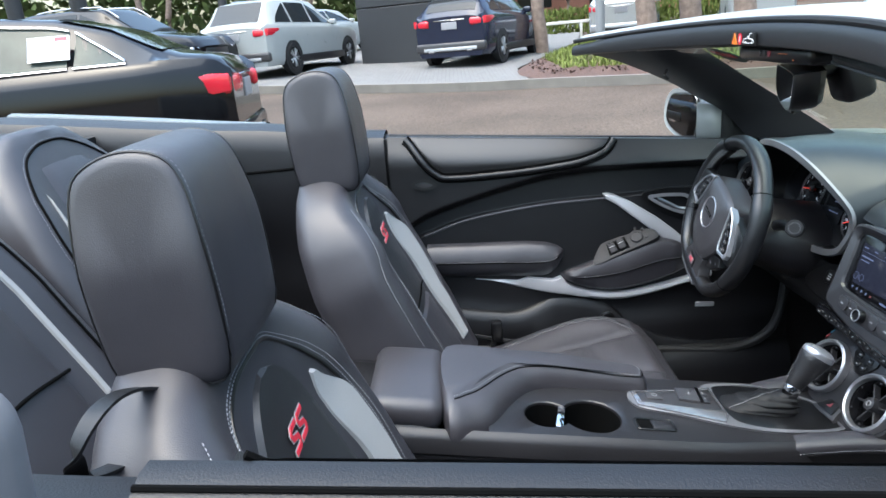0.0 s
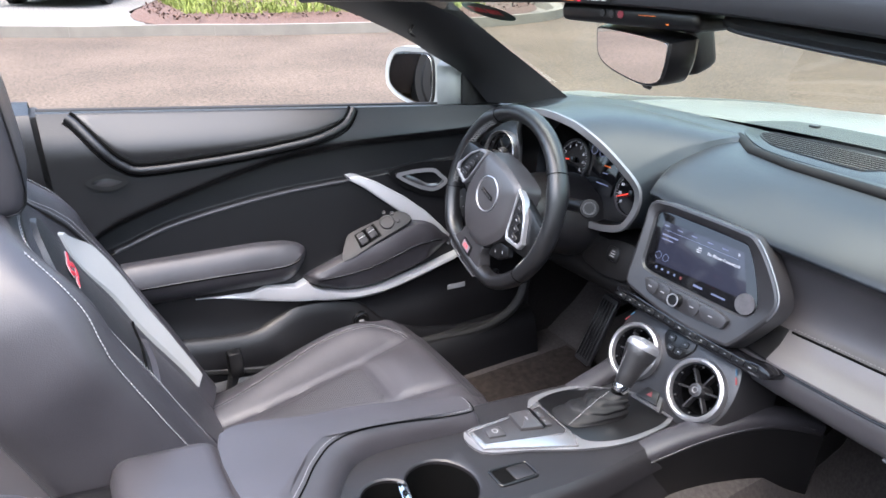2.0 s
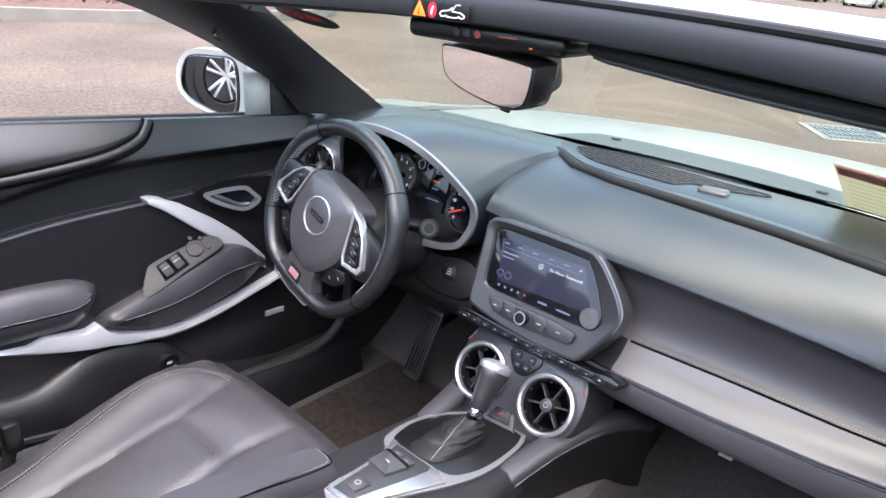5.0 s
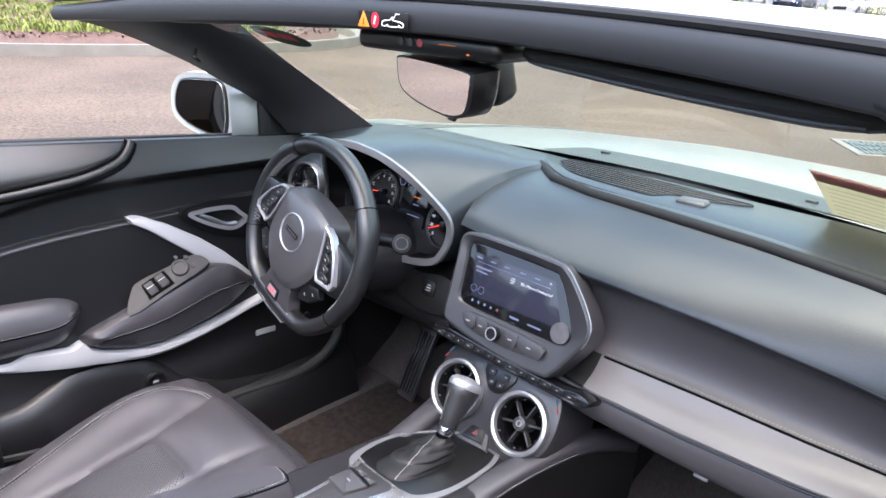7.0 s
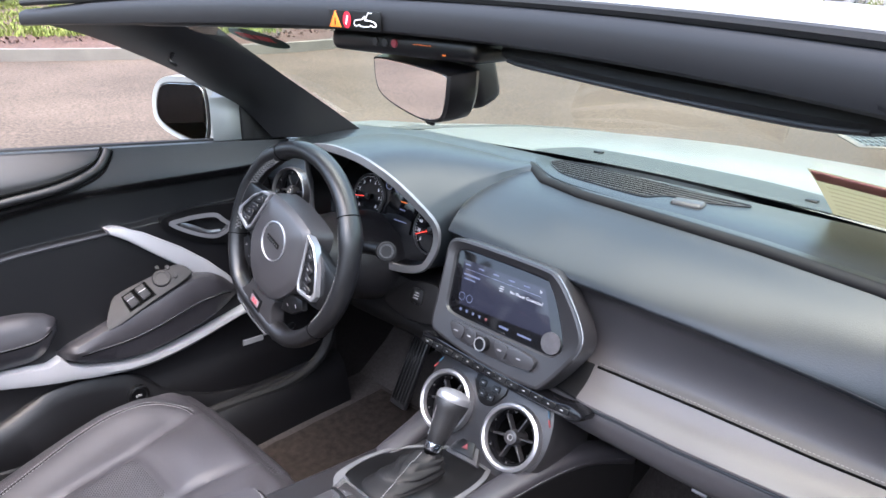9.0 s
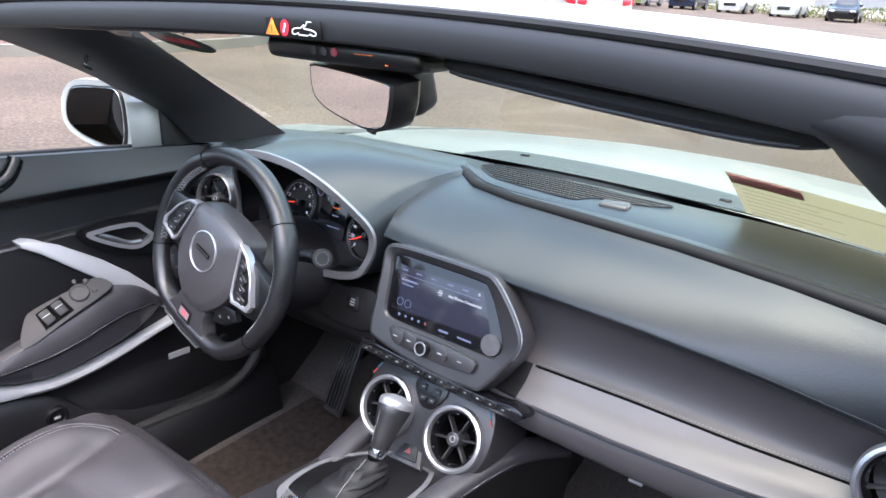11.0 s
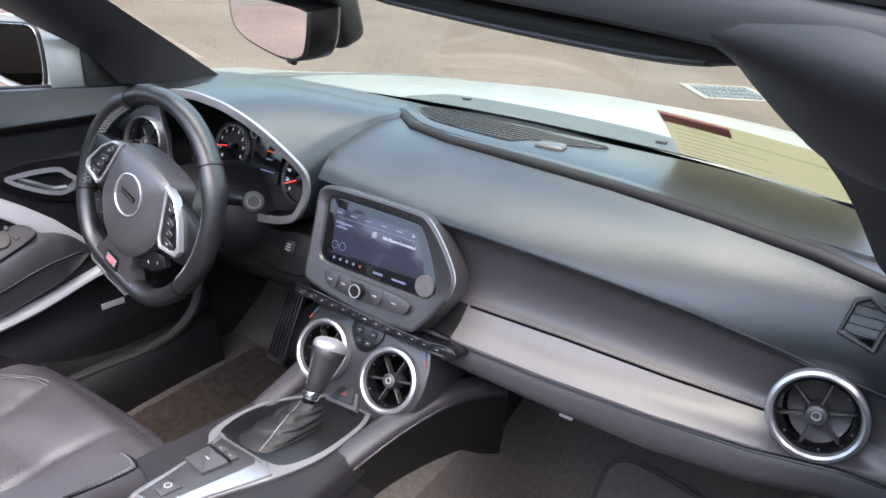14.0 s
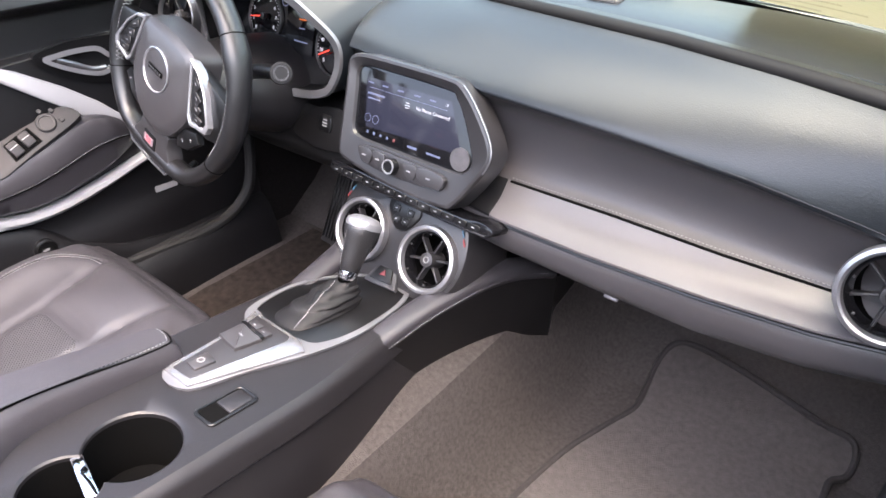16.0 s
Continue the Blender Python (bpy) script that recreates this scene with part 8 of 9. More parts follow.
FAINTPRINT = paper_stock("faint_print", (0.17, 0.163, 0.105), 0.78)
YPAPER = paper_stock("yellow_paper", (0.19, 0.183, 0.115))
part("sheet", sheet([[on_glass(0.315 + 0.30 * j / 12 + 0.02 * (1 - t), t) for j in range(13)] for t in [0.10 + 0.27 * k / 8 for k in range(9)]]), YPAPER, paper)
part("red_heading", sheet([[on_glass(0.32 + 0.105 * j / 6 + 0.02 * (1 - t), t, -0.006) for j in range(7)] for t in [0.315 + 0.06 * k / 3 for k in range(4)]]), paper_stock("red_paper", (0.22, 0.1, 0.105)), paper)
for k in range(7):
    part("print_line", sheet([[on_glass(0.345 + (0.08 + 0.03 * (k % 3)) * j / 3, t, -0.006) for j in range(4)] for t in (0.29 - 0.026 * k, 0.282 - 0.026 * k)]), FAINTPRINT, paper)
part("print_line", sheet([[on_glass(0.43 + 0.16 * j / 3, t, -0.006) for j in range(4)] for t in (0.30, 0.289)]), FAINTPRINT, paper)
oval = thing("oval_window_label", "dark green oval label with red marks on the windscreen", "label")
OL = axes(ws(-0.52, 0.845) + V((0, -0.004, -0.004)), (1, 0.15, 0.02), (0, -0.48, -0.88))
part("label", lathe([(0, 0.0), (1.0, 0.0), (0.99, 0.0006), (0, 0.0007)], 40, OL @ Matrix.Diagonal((0.075, 0.035, 1, 1))), material("dark_green_print", (0.012, 0.035, 0.028), 0.4), oval)
for x in (-0.028, 0.022):
    part("red_mark", rbox(0.042, 0.02, 0.001, 0.0003, 1, OL @ Matrix.Translation((x, 0.004, 0.001))), RED, oval)

# sun visors
for s in (-1, 1):
    vz = thing("sun_visor", "black folded sun visor under the header", "sun visor", "sun visors")
    pts = [hdr(s * (0.135 + 0.368 * k / 24)) for k in range(25)]
    oy, oz = (0.012, -0.004) if s < 0 else (0.040, -0.014)
    rows = []
    for k, p in enumerate(pts):
        e = math.sqrt(max(0.0, min(1.0, (k + 0.4) / 2.0))) * math.sqrt(max(0.0, 1 - max(0.0, (k - 19) / 5.2) ** 2))
        sag = -0.006 * math.sin(math.pi * k / 24)
        prof = [(0.02, 0.006), (0.006, 0.004), (-0.004, -0.002), (-0.007, -0.009), (-0.005, -0.016), (0.004, -0.0205), (0.03, -0.022), (0.08, -0.026), (0.13, -0.034), (0.135, -0.029), (0.08, -0.012), (0.04, 0.0)]
        slim = 0.45 if s < 0 else 1.0
        rows.append([p + V((0, oy + 0.02 + (a - 0.02) * (0.3 + 0.7 * e), oz + sag * slim - 0.009 * slim + (b + 0.009) * slim * (0.25 + 0.75 * e))) for a, b in prof])
    bm = sheet(rows, closed=True, cap=True)
    bmesh.ops.recalc_face_normals(bm, faces=bm.faces[:])
    part("flap", bm, TRIM, vz)
    # thin pale tube also paints the highlight along the visor's edge
    part("edge_seam", tube([r[4] + V((0, -0.0006, 0)) for r in rows[1:-1]], 0.0022, 8), GREYPLASTIC, vz, "pale welt that carries the visor edge's highlight")
    rebase(vz, hdr(s * 0.32))

# warning label on the header
HL = axes(hdr(-0.04) + V((0, -0.0078, 0.0)), (1, 0.02, 0), (0, -1, 0.0))
lab = solo("header_label", prism([(-0.046, -0.0105), (0.044, -0.0105), (0.044, 0.009), (-0.046, 0.009)], 0.0008, 0.0002, HL), SATIN, "black warning label with orange, red and white signs", "label")
part("orange_sign", prism([(-0.046, -0.0095), (-0.024, -0.0095), (-0.035, 0.0085)], 0.0013, 0.0002, HL), ORANGE, lab)
part("sign_bar", rbox(0.0014, 0.008, 0.0006, 0.0002, 1, HL @ Matrix.Translation((-0.035, -0.003, 0.0014))), SATIN, lab)
part("red_sign", lathe([(0, 0.0008), (0.0082, 0.0008), (0.0082, 0.0014), (0, 0.0014)], 24, HL @ Matrix.Translation((-0.0135, -0.001, 0)) @ Matrix.Diagonal((0.85, 1.1, 1, 1))), RED, lab)
part("red_sign_bar", rbox(0.0025, 0.010, 0.0006, 0.0002, 1, HL @ Matrix.Translation((-0.0135, -0.001, 0.0015)) @ Matrix.Rotation(-0.3, 4, "Z")), WHITEINK, lab)
car_line = catmull([(0.0, -0.006), (0.0, -0.002), (0.006, 0.0), (0.013, 0.0004), (0.017, 0.0034), (0.0185, 0.0034), (0.0185, 0.0), (0.029, -0.0006), (0.036, -0.003), (0.0365, -0.006), (0.031, -0.0068), (0.029, -0.0048), (0.025, -0.0068), (0.011, -0.0068), (0.009, -0.0048), (0.005, -0.0066)], 2, closed=True)
part("car_sign", tube([HL @ V((p.x, p.y, 0.0012)) for p in car_line], 0.0007, 5, closed=True, up=(0, -1, 0)), WHITEINK, lab)
part("roof_sign", tube([HL @ V(p) for p in ((0.020, 0.0015, 0.0012), (0.0235, 0.0075, 0.0012), (0.030, 0.0072, 0.0012))], 0.0006, 5, up=(0, -1, 0)), WHITEINK, lab)

# overhead console
oh = thing("overhead_console", "black overhead console with small lit indicators", "overhead console")
part("housing", rbox(0.24, 0.11, 0.026, 0.010, 3, Matrix.Translation((0.0, -0.010, 1.161))), SATIN, oh)
OM = axes((0.0, -0.0655, 1.159), (1, 0, 0), (0, -1, 0))
part("amber_bar", rbox(0.028, 0.0006, 0.0006, 0.0002, 1, OM @ Matrix.Translation((0.045, 0.004, 0.001))), UI_AMBER, oh)
part("amber_bar", rbox(0.005, 0.0014, 0.0006, 0.0002, 1, OM @ Matrix.Translation((0.078, -0.004, 0.001))), UI_AMBER, oh)
for k in range(3):
    part("round_key", lathe([(0, 0), (0.005, 0), (0.0045, 0.0015), (0, 0.0015)], 16, OM @ Matrix.Translation((-0.032 + 0.016 * k, 0.003, 0))), GREYPLASTIC if k < 2 else material("dull_red", (0.2, 0.03, 0.04), 0.5), oh)
rebase(oh, (0, -0.02, 1.165))

# rear-view mirror
mir = thing("rear_view_mirror", "frameless-edged rear-view mirror in a black housing", "mirror")
MM = axes((-0.012, -0.031, 1.111), (0.948, -0.318, 0.0), (-0.318, -0.948, 0.02))
ml = catmull([(-0.106, 0.018), (-0.100, 0.026), (-0.04, 0.028), (0.04, 0.028), (0.098, 0.026), (0.106, 0.018), (0.101, -0.012), (0.086, -0.027), (0.04, -0.033), (-0.03, -0.029), (-0.076, -0.021), (-0.098, -0.008)], 4, closed=True)
part("mirror_glass", prism(ml, 0.0046, 0.0004, MM @ Matrix.Diagonal((0.955, 0.91, 1, 1))), MIRROR, mir, "mirror glass", sharp=0.03)
rows = [[MM @ V((p.x * k, p.y * q + u, z)) for p in ml] for k, q, u, z in ((0.955, 0.91, 0, 0.0032), (0.975, 0.96, 0, 0.0045), (1.0, 1.0, 0, 0.002), (1.012, 1.03, 0.002, -0.012), (0.98, 1.02, 0.004, -0.030), (0.90, 0.9, 0.006, -0.038), (0.6, 0.6, 0.006, -0.042), (0.2, 0.2, 0.006, -0.043))]
bm = sheet(rows, closed=True, cap=True)
bmesh.ops.recalc_face_normals(bm, faces=bm.faces[:])
part("housing", bm, SATIN, mir)
part("arm", tube([MM @ V((0.02, 0.02, -0.03)), V((0.01, 0.03, 1.14)), V((0.01, 0.04, 1.165))], 0.016, 12), SATIN, mir)
part("sensor_box", rbox(0.058, 0.05, 0.07, 0.014, 3, Matrix.Translation((0.008, 0.055, 1.118)) @ Matrix.Rotation(0.3, 4, "X")), PLASTIC, mir, "dark grey sensor box behind the mirror")
part("key", rbox(0.018, 0.008, 0.006, 0.002, 1, MM @ Matrix.Translation((0.045, -0.034, -0.006))), SATIN, mir)
rebase(mir, (0.0, 0.06, 1.155))

# door mirrors
for s in (-1, 1):
    dm = thing("door_mirror", "white door mirror with a dark glass", "door mirror", "door mirrors")
    DM = axes((s * 0.892, 0.105, 0.954), (1, 0.12 * s, 0), (-s * 0.12, -0.99, 0.05)) @ Matrix.Diagonal((1.36, 1.18, 1.15, 1))
    q = -s
    hl = catmull([(q * x, y) for x, y in ((-0.098, -0.004), (-0.088, 0.030), (-0.055, 0.054), (0.02, 0.062), (0.075, 0.060), (0.098, 0.042), (0.100, -0.05), (0.05, -0.064), (-0.04, -0.056), (-0.088, -0.036))], 4, closed=True)
    gl = catmull([(q * x, y) for x, y in ((-0.080, -0.004), (-0.070, 0.026), (-0.050, 0.042), (0.01, 0.049), (0.045, 0.050), (0.060, 0.030), (0.062, -0.030), (0.042, -0.052), (-0.03, -0.045), (-0.072, -0.028))], 4, closed=True)
    if area2(hl) < 0:
        hl, gl = hl[::-1], gl[::-1]
    rows = [[DM @ V((p.x * k, p.y * k, z)) for p in hl] for k, z in ((0.90, 0.002), (1.0, 0.004), (1.03, -0.01), (1.0, -0.04), (0.88, -0.075), (0.6, -0.10), (0.2, -0.11))]
    bm = sheet(rows, closed=True, cap=True)
    bmesh.ops.recalc_face_normals(bm, faces=bm.faces[:])
    part("shell", bm, WHITEPAINT, dm, "white painted mirror shell")
    part("surround", prism(gl, 0.0055, 0.001, DM @ Matrix.Diagonal((1.06, 1.06, 1, 1))), SATIN, dm)
    part("mirror_glass", prism(gl, 0.007, 0.0005, DM), MIRROR, dm, "mirror glass", sharp=0.03)
    foot = [[DM @ V((q * x, y, z)) for x, y, z in ((0.085, 0.050, 0.0), (0.085, -0.054, 0.0), (0.085, -0.05, -0.07), (0.085, 0.04, -0.07))], [V((s * 0.742, y, z)) for y, z in ((0.085, 1.0), (0.085, 0.89), (0.17, 0.89), (0.17, 0.985))]]
    bm = sheet(foot, closed=True, cap=True)
    bmesh.ops.recalc_face_normals(bm, faces=bm.faces[:])
    part("foot", bm, WHITEPAINT, dm)
    rebase(dm, (s * 0.74, 0.14, 0.93))


# ---- parked cars ----
def parked_car(name, label, paint, L, W, H, stations, at, heading, sedan=True, glass=DARKGLASS, cladding=False, detail=True):
    """stations: along the car from tail to nose, rows (f, roof height, roof half-width, shoulder height, half-width)."""
    c = thing(name, label, "car", "parked cars")
    n = 48
    rows = []

    def sec(f):
        return lerp_table([r[:5] for r in stations], f)

    def ring(f, grow=0.0):
        roof, rw, sh, hw = sec(f)
        y = (f - 0.5) * L
        pts = [(0, roof), (rw * 0.6, roof - 0.006), (rw * 0.93, roof - 0.03), (rw, roof - 0.065), (rw + (hw - rw) * 0.75, sh + 0.05), (hw * 0.965, sh + 0.005), (hw * 0.99, sh - 0.06), (hw, sh - 0.25), (hw * 0.985, 0.42), (hw * 0.97, 0.30), (hw * 0.9, 0.2), (0, 0.19)]
        line = [V((x, y, z)) for x, z in pts] + [V((-x, y, z)) for x, z in pts[-2:0:-1]]
        return line

    for k in range(n + 1):
        rows.append(ring(k / n))
    bm = sheet(rows, closed=True, cap=True)
    # wheel arches are pressed in
    wb0, wb1 = stations[0][5], stations[0][6]
    bmesh.ops.recalc_face_normals(bm, faces=bm.faces[:])
    part("body", bm, paint, c)
    # side windows
    for s in (-1, 1):
        for f0, f1, slant0, slant1 in stations[0][7]:
            g = []
            for k in range(11):
                f = f0 + (f1 - f0) * k / 10
                roof, rw, sh, hw = sec(f)
                a = V((s * (rw + (hw - rw) * 0.75 + 0.006), (f - 0.5) * L, sh + 0.055))
                b = V((s * (rw + 0.010), (f - 0.5) * L, roof - 0.075))
                lo, hi_ = 0.05, 0.96
                t0 = max(0.0, min(1.0, (k / 10) / slant0)) if slant0 else 1.0
                t1 = max(0.0, min(1.0, (1 - k / 10) / slant1)) if slant1 else 1.0
                hi_ = lo + (hi_ - lo) * min(t0, t1) ** 0.7
                g.append([a.lerp(b, lo + (hi_ - lo) * j / 4) for j in range(5)])
            w = part("side_window", sheet(g, flip=s > 0), glass, c)
            if sedan:
                part("bright_trim", tube([r[0] + V((s * 0.006, 0, -0.008)) for r in g], 0.011, 6), CHROME, w)
                part("bright_trim", tube([r[-1] + V((s * 0.006, 0, 0.01)) for r in g], 0.010, 6), CHROME, w)
    # front and rear glass
    for f0, f1 in stations[0][8]:
        g = []
        for k in range(7):
            f = f0 + (f1 - f0) * k / 6
            roof, rw, sh, hw = sec(f)
            y = (f - 0.5) * L
            g.append([V((rw * (-0.86 + 1.72 * j / 8), y, roof + 0.006 - 0.012 * abs(-1 + j / 4) ** 3)) for j in range(9)])
        part("screen", sheet(g), DARKGLASS, c)
    for y in (wb0, wb1):
        for s in (-1, 1):
            hw = W / 2
            part("arch", lathe([(0.0, -0.10), (0.385, -0.10), (0.385, 0.012), (0.0, 0.014)], 30, axes((s * (hw - 0.015), y, 0.34), (0, 1, 0), (s, 0, 0))), RUBBER, c)
            wl = part("wheel", lathe([(0.22, -0.2), (0.32, -0.2), (0.335, -0.12), (0.335, -0.01), (0.31, 0.015), (0.235, 0.02), (0.225, 0.0)], 34, axes((s * (hw - 0.005), y, 0.335), (0, 1, 0), (s, 0, 0))), RUBBER, c, "black tyre")
            part("rim", lathe([(0.0, -0.05), (0.225, -0.05), (0.228, 0.01), (0.215, 0.016), (0.21, -0.02), (0, -0.02)], 30, axes((s * (hw - 0.005), y, 0.335), (0, 1, 0), (s, 0, 0))), DARK, wl)
            for k in range(10):
                part("spoke", rbox(0.215, 0.026, 0.02, 0.006, 1, axes((s * (hw + 0.003), y, 0.335), (0, 1, 0), (s, 0, 0)) @ Matrix.Rotation(radians(36 * k + 9 + (7 if k % 2 else -7)), 4, "Z") @ Matrix.Translation((0.105, 0, 0))), SILVERPAINT, wl)
    # tail: lamps, plate, bumper
    roof, rw, sh, hw = sec(0.01)
    yb = -0.5 * L
    lamp_z = sh - 0.10
    for s in (-1, 1):
        lamp = part("tail_lamp", rbox(0.36, 0.10, 0.15, 0.04, 3, Matrix.Translation((s * (hw - 0.16), yb + 0.035, lamp_z)) @ Matrix.Rotation(s * 0.18, 4, "Z")), TAILRED, c, "red tail lamp")
        part("lamp_side", prism([(-0.02, -0.06), (0.12, -0.075), (0.30, -0.02), (0.44, 0.05), (0.36, 0.075), (0.10, 0.08), (-0.02, 0.07)], 0.03, 0.012, axes((s * (hw + 0.004), yb + 0.03, lamp_z + 0.01), (s * 0.10, 1, 0), (s, -0.10, 0)) @ Matrix.Diagonal((1, s, 1, 1)), -0.04), TAILRED, lamp)
        part("exhaust", rbox(0.14, 0.06, 0.06, 0.02, 2, Matrix.Translation((s * hw * 0.55, yb - 0.005, 0.33))), CHROME, c)
        part("head_lamp", rbox(0.34, 0.10, 0.13, 0.04, 3, Matrix.Translation((s * (hw - 0.22), -yb - 0.06, 0.66))), SILVER, c)
        part("door_mirror", rbox(0.2, 0.10, 0.13, 0.04, 3, Matrix.Translation((s * (hw + 0.05), 0.16 * L, sec(0.66)[2] + 0.10))), paint, c)
        for f in (stations[0][9]):
            hd = part("door_handle", rbox(0.03, 0.19, 0.025, 0.01, 2, Matrix.Translation((s * (hw + 0.006), (f - 0.5) * L, sec(f)[2] - 0.10))), CHROME if sedan else paint, c)
            part("door_gap", tube([V((s * (hw + 0.001), (f - 0.5) * L - 0.14, sec(f)[2] - 0.02)), V((s * (hw + 0.002), (f - 0.5) * L - 0.17, 0.55)), V((s * (hw - 0.01), (f - 0.5) * L - 0.05, 0.3))], 0.004, 5, up=(1, 0, 0)), DARK, hd)
    part("number_plate", rbox(0.36, 0.02, 0.15, 0.006, 1, Matrix.Translation((0, yb - 0.004, sh - 0.16))), GREYINK, c)
    part("rear_bumper", rbox(W * 0.92, 0.16, 0.20, 0.05, 3, Matrix.Translation((0, yb + 0.045, 0.40))), GREYPLASTIC if cladding else paint, c)
    part("bumper_strip", rbox(W * 0.7, 0.03, 0.07, 0.012, 2, Matrix.Translation((0, yb - 0.03, 0.36))), SILVERPAINT if cladding else SATIN, c)
    part("tail_strip", rbox(0.72, 0.02, 0.02, 0.006, 1, Matrix.Translation((0, yb + 0.0, lamp_z + 0.055))), CHROME, c)
    part("grille", rbox(0.8, 0.06, 0.24, 0.04, 2, Matrix.Translation((0, -yb - 0.02, 0.58))), SATIN, c)
    if not sedan:
        for s in (-1, 1):
            part("roof_rail", tube([V((s * 0.5, (f - 0.5) * L, sec(f)[0] + 0.03 - 0.06 * (abs(f - 0.42) / 0.25) ** 4)) for f in [0.2 + 0.42 * k / 10 for k in range(11)]], 0.018, 8), SILVERPAINT, c)
    if cladding:
        for s in (-1, 1):
            part("sill_cladding", rbox(0.05, L * 0.5, 0.16, 0.03, 2, Matrix.Translation((s * (W / 2 - 0.01), 0, 0.30))), PLASTIC, c)
    x, y = at
    c.location = (x, y, ground_z(x, y) + (0.10 if x < -11.5 and y < 3 else 0.0))
    c.rotation_euler = (0, 0, math.atan2(-heading[0], heading[1]))
    return c


def sedan_rows(L, W, H, s=1.0):
    h = W / 2
    return [(0.0, 0.90, h * 0.62, 0.88, h * 0.84, -0.5 * L + 1.02, 0.5 * L - 0.83, ((0.155, 0.235, 1.0, 0), (0.245, 0.375, 0, 0), (0.39, 0.66, 0, 0.9)), ((0.11, 0.265), (0.58, 0.735)), (0.34, 0.55)),
            (0.025, 1.05, h * 0.70, 0.97, h * 0.92), (0.09, 1.085, h * 0.72, 0.985, h * 0.975), (0.125, 1.15, h * 0.67, 0.985, h), (0.19, 1.31, h * 0.64, 0.975, h), (0.27, 1.41, h * 0.62, 0.965, h),
            (0.38, H, h * 0.62, 0.955, h), (0.50, H - 0.01, h * 0.62, 0.945, h), (0.60, H - 0.07, h * 0.63, 0.935, h), (0.68, 1.18, h * 0.66, 0.925, h), (0.745, 1.0, h * 0.72, 0.91, h),
            (0.86, 0.90, h * 0.74, 0.84, h * 0.98), (0.95, 0.82, h * 0.7, 0.76, h * 0.92), (1.0, 0.66, h * 0.6, 0.62, h * 0.8)]


def suv_rows(L, W, H):
    h = W / 2
    return [(0.0, 1.04, h * 0.74, 0.98, h * 0.88, -0.5 * L + 0.92, 0.5 * L - 0.88, ((0.09, 0.235, 1.0, 0), (0.25, 0.44, 0, 0), (0.455, 0.66, 0, 1.0)), ((0.025, 0.105), (0.60, 0.73)), (0.31, 0.53)),
            (0.02, 1.12, h * 0.76, 1.03, h * 0.95), (0.06, 1.32, h * 0.73, 1.04, h * 0.985), (0.11, H - 0.05, h * 0.70, 1.04, h), (0.2, H, h * 0.70, 1.03, h), (0.4, H, h * 0.69, 1.015, h),
            (0.55, H - 0.04, h * 0.68, 1.0, h), (0.64, 1.36, h * 0.69, 0.99, h), (0.735, 1.09, h * 0.74, 0.98, h), (0.88, 1.0, h * 0.76, 0.92, h * 0.98), (0.96, 0.92, h * 0.7, 0.85, h * 0.92), (1.0, 0.74, h * 0.62, 0.70, h * 0.82)]


big = parked_car("sedan_car", "black saloon with chrome window trim and a white window sticker", BLACKPAINT, 4.7, 1.81, 1.46, sedan_rows(4.7, 1.81, 1.46), (-5.02, -4.94), (0.15, -0.99), glass=PALEGLASS)
big.scale = (1.06, 1.06, 1.06)
st = part("window_sticker", rbox(0.006, 0.30, 0.20, 0.001, 1, Matrix.Translation((-0.745, -1.08, 1.185)) @ Matrix.Rotation(0.52, 4, "Y")), WHITEINK, big, "white price sticker with a red corner")
part("sticker_red", rbox(0.008, 0.09, 0.035, 0.001, 1, Matrix.Translation((-0.708, -1.17, 1.25)) @ Matrix.Rotation(0.52, 4, "Y")), RED, st)
part("sticker_side", rbox(0.008, 0.06, 0.16, 0.001, 1, Matrix.Translation((-0.747, -0.96, 1.185)) @ Matrix.Rotation(0.52, 4, "Y")), GREYINK, st)
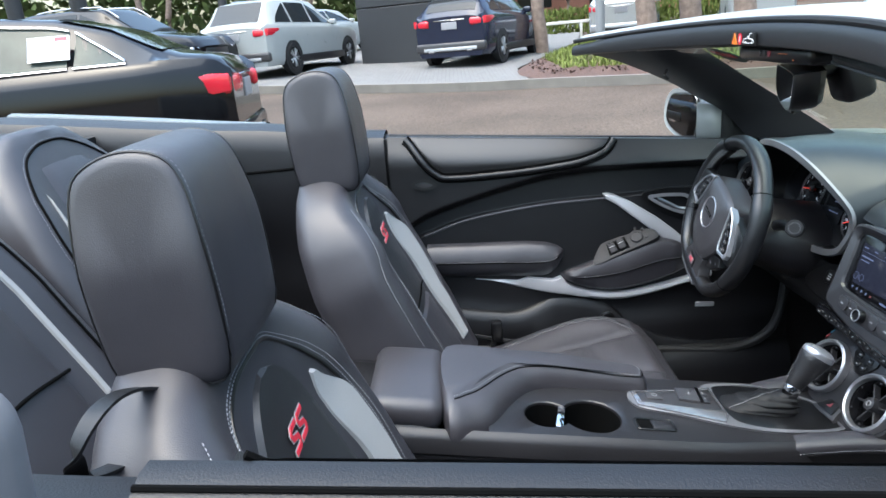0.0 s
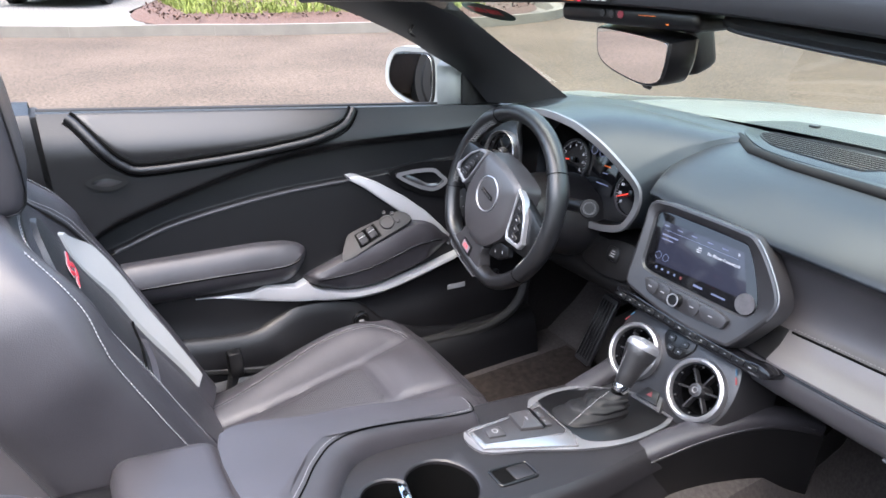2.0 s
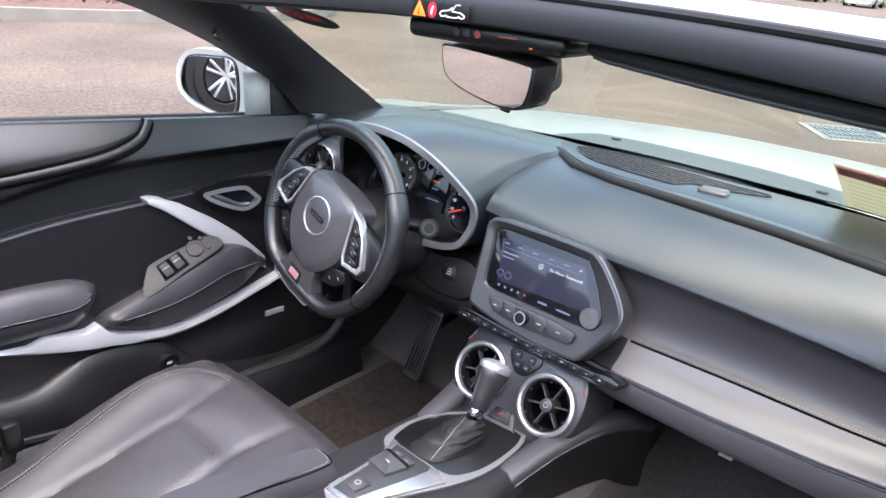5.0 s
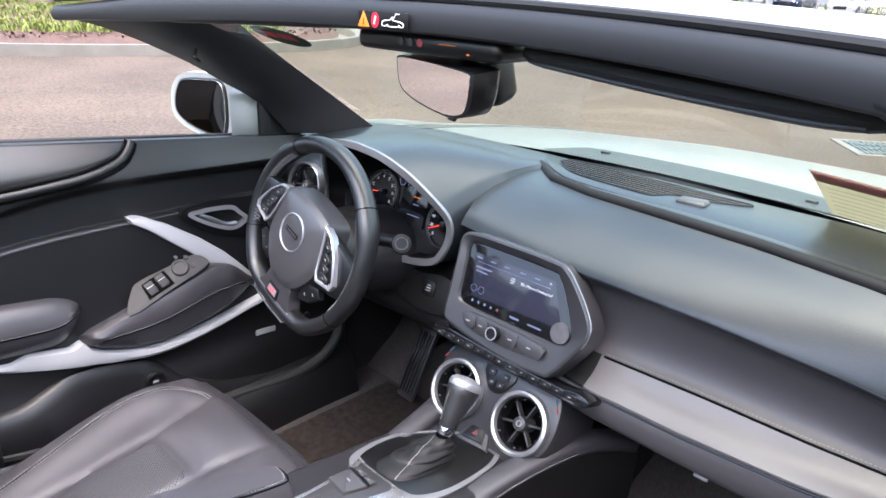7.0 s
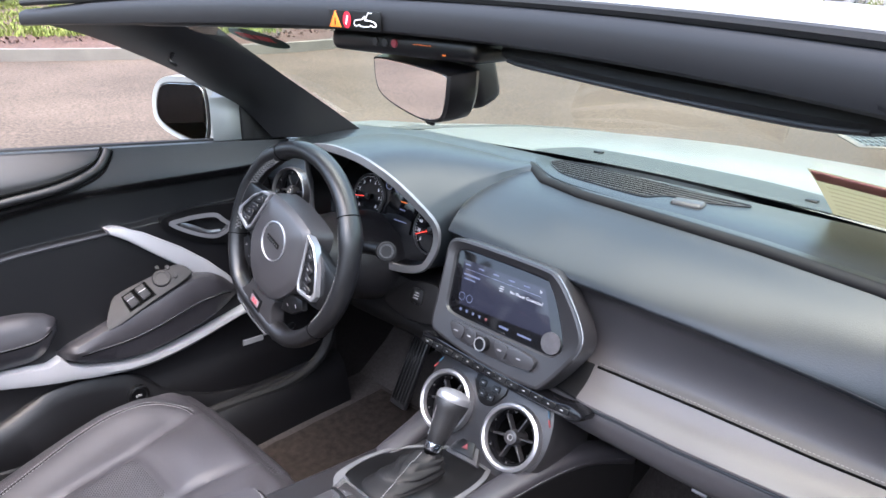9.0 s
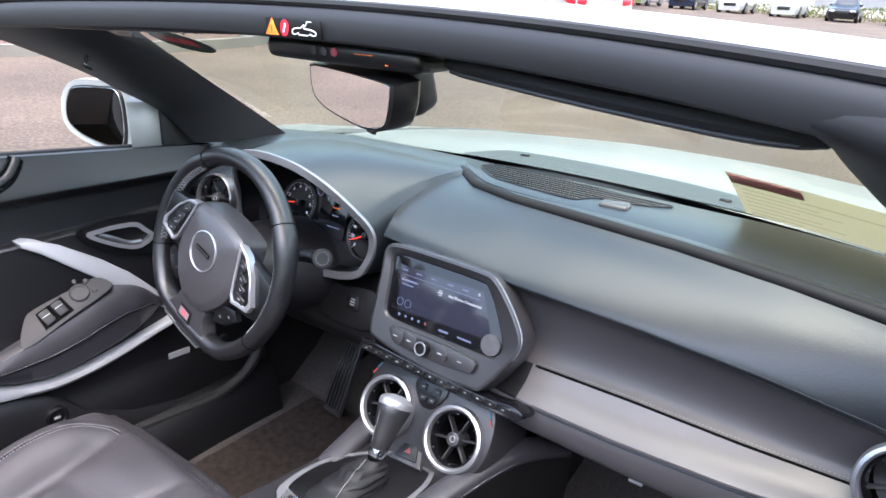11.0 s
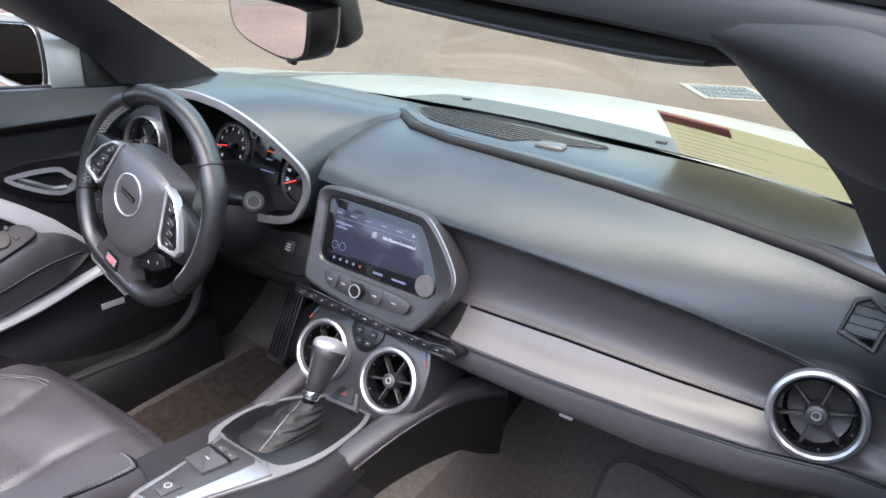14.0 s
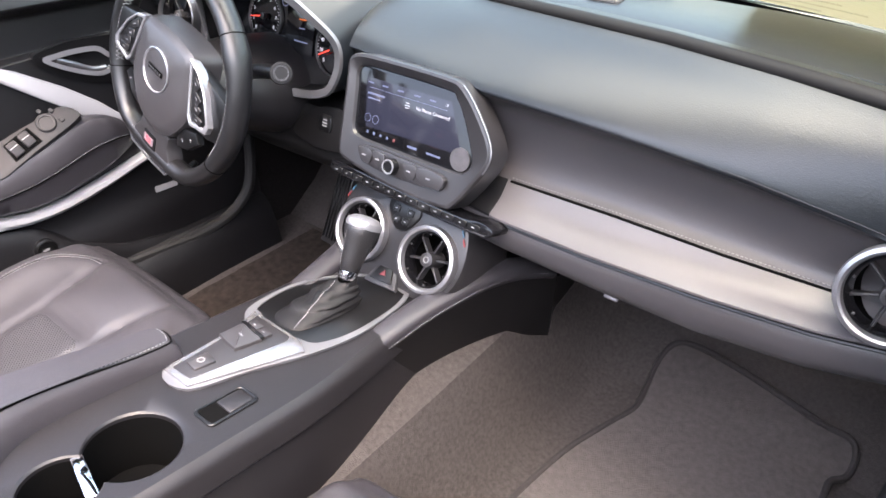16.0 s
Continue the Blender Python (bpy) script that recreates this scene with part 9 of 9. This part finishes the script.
parked_car("suv_car", "white compact sport utility car with dark lower cladding", WHITEPAINT, 4.66, 1.89, 1.64, suv_rows(4.66, 1.89, 1.64), (-16.6, -4.6), (-0.95, 0.30), sedan=False, cladding=True)
parked_car("suv_car", "dark blue compact sport utility car with a silver bumper strip", NAVYPAINT, 4.42, 1.80, 1.50, suv_rows(4.42, 1.80, 1.50), (-16.4, 0.32), (-0.92, 0.40), sedan=False, cladding=True)
parked_car("suv_car", "black sport utility car behind the saloon", BLACKPAINT, 4.7, 1.9, 1.66, suv_rows(4.7, 1.9, 1.66), (-13.9, -7.6), (0.25, 0.97), sedan=False)
parked_car("sedan_car", "white saloon parked farther back", WHITEPAINT, 4.6, 1.8, 1.45, sedan_rows(4.6, 1.8, 1.45), (-23.5, -5.0), (-0.9, 0.4))
parked_car("suv_car", "silver-white sport utility car beyond the planted bed", SILVERPAINT, 4.6, 1.85, 1.6, suv_rows(4.6, 1.85, 1.6), (-21.0, 4.9), (-0.95, 0.3), sedan=False)
parked_car("suv_car", "white sport utility car past the planted bed", WHITEPAINT, 4.6, 1.85, 1.6, suv_rows(4.6, 1.85, 1.6), (-21.5, 9.0), (-0.95, 0.3), sedan=False)
parked_car("sedan_car", "white saloon facing the lane", WHITEPAINT, 4.6, 1.8, 1.45, sedan_rows(4.6, 1.8, 1.45), (-14.6, 9.8), (0.75, -0.65))
parked_car("suv_car", "pale grey sport utility car in a marked bay", SILVERPAINT, 4.7, 1.9, 1.7, suv_rows(4.7, 1.9, 1.7), (-8.6, 15.6), (-0.9, 0.4), sedan=False)
FAR = ((WHITEPAINT, "white"), (SILVERPAINT, "silver"), (NAVYPAINT, "dark blue"), (SILVERPAINT, "silver"), (WHITEPAINT, "white"), (BLACKPAINT, "black"), (NAVYPAINT, "dark blue"), (WHITEPAINT, "white"))
for k, (p, nm) in enumerate(FAR):
    parked_car("sedan_car" if k % 2 else "suv_car", nm + " car in the far row of the lot", p, 4.6, 1.85, 1.5, (sedan_rows if k % 2 else suv_rows)(4.6, 1.85, 1.5), (-24 + 3.4 * k, 52 + 0.2 * k), (0.05, -1.0), sedan=bool(k % 2))
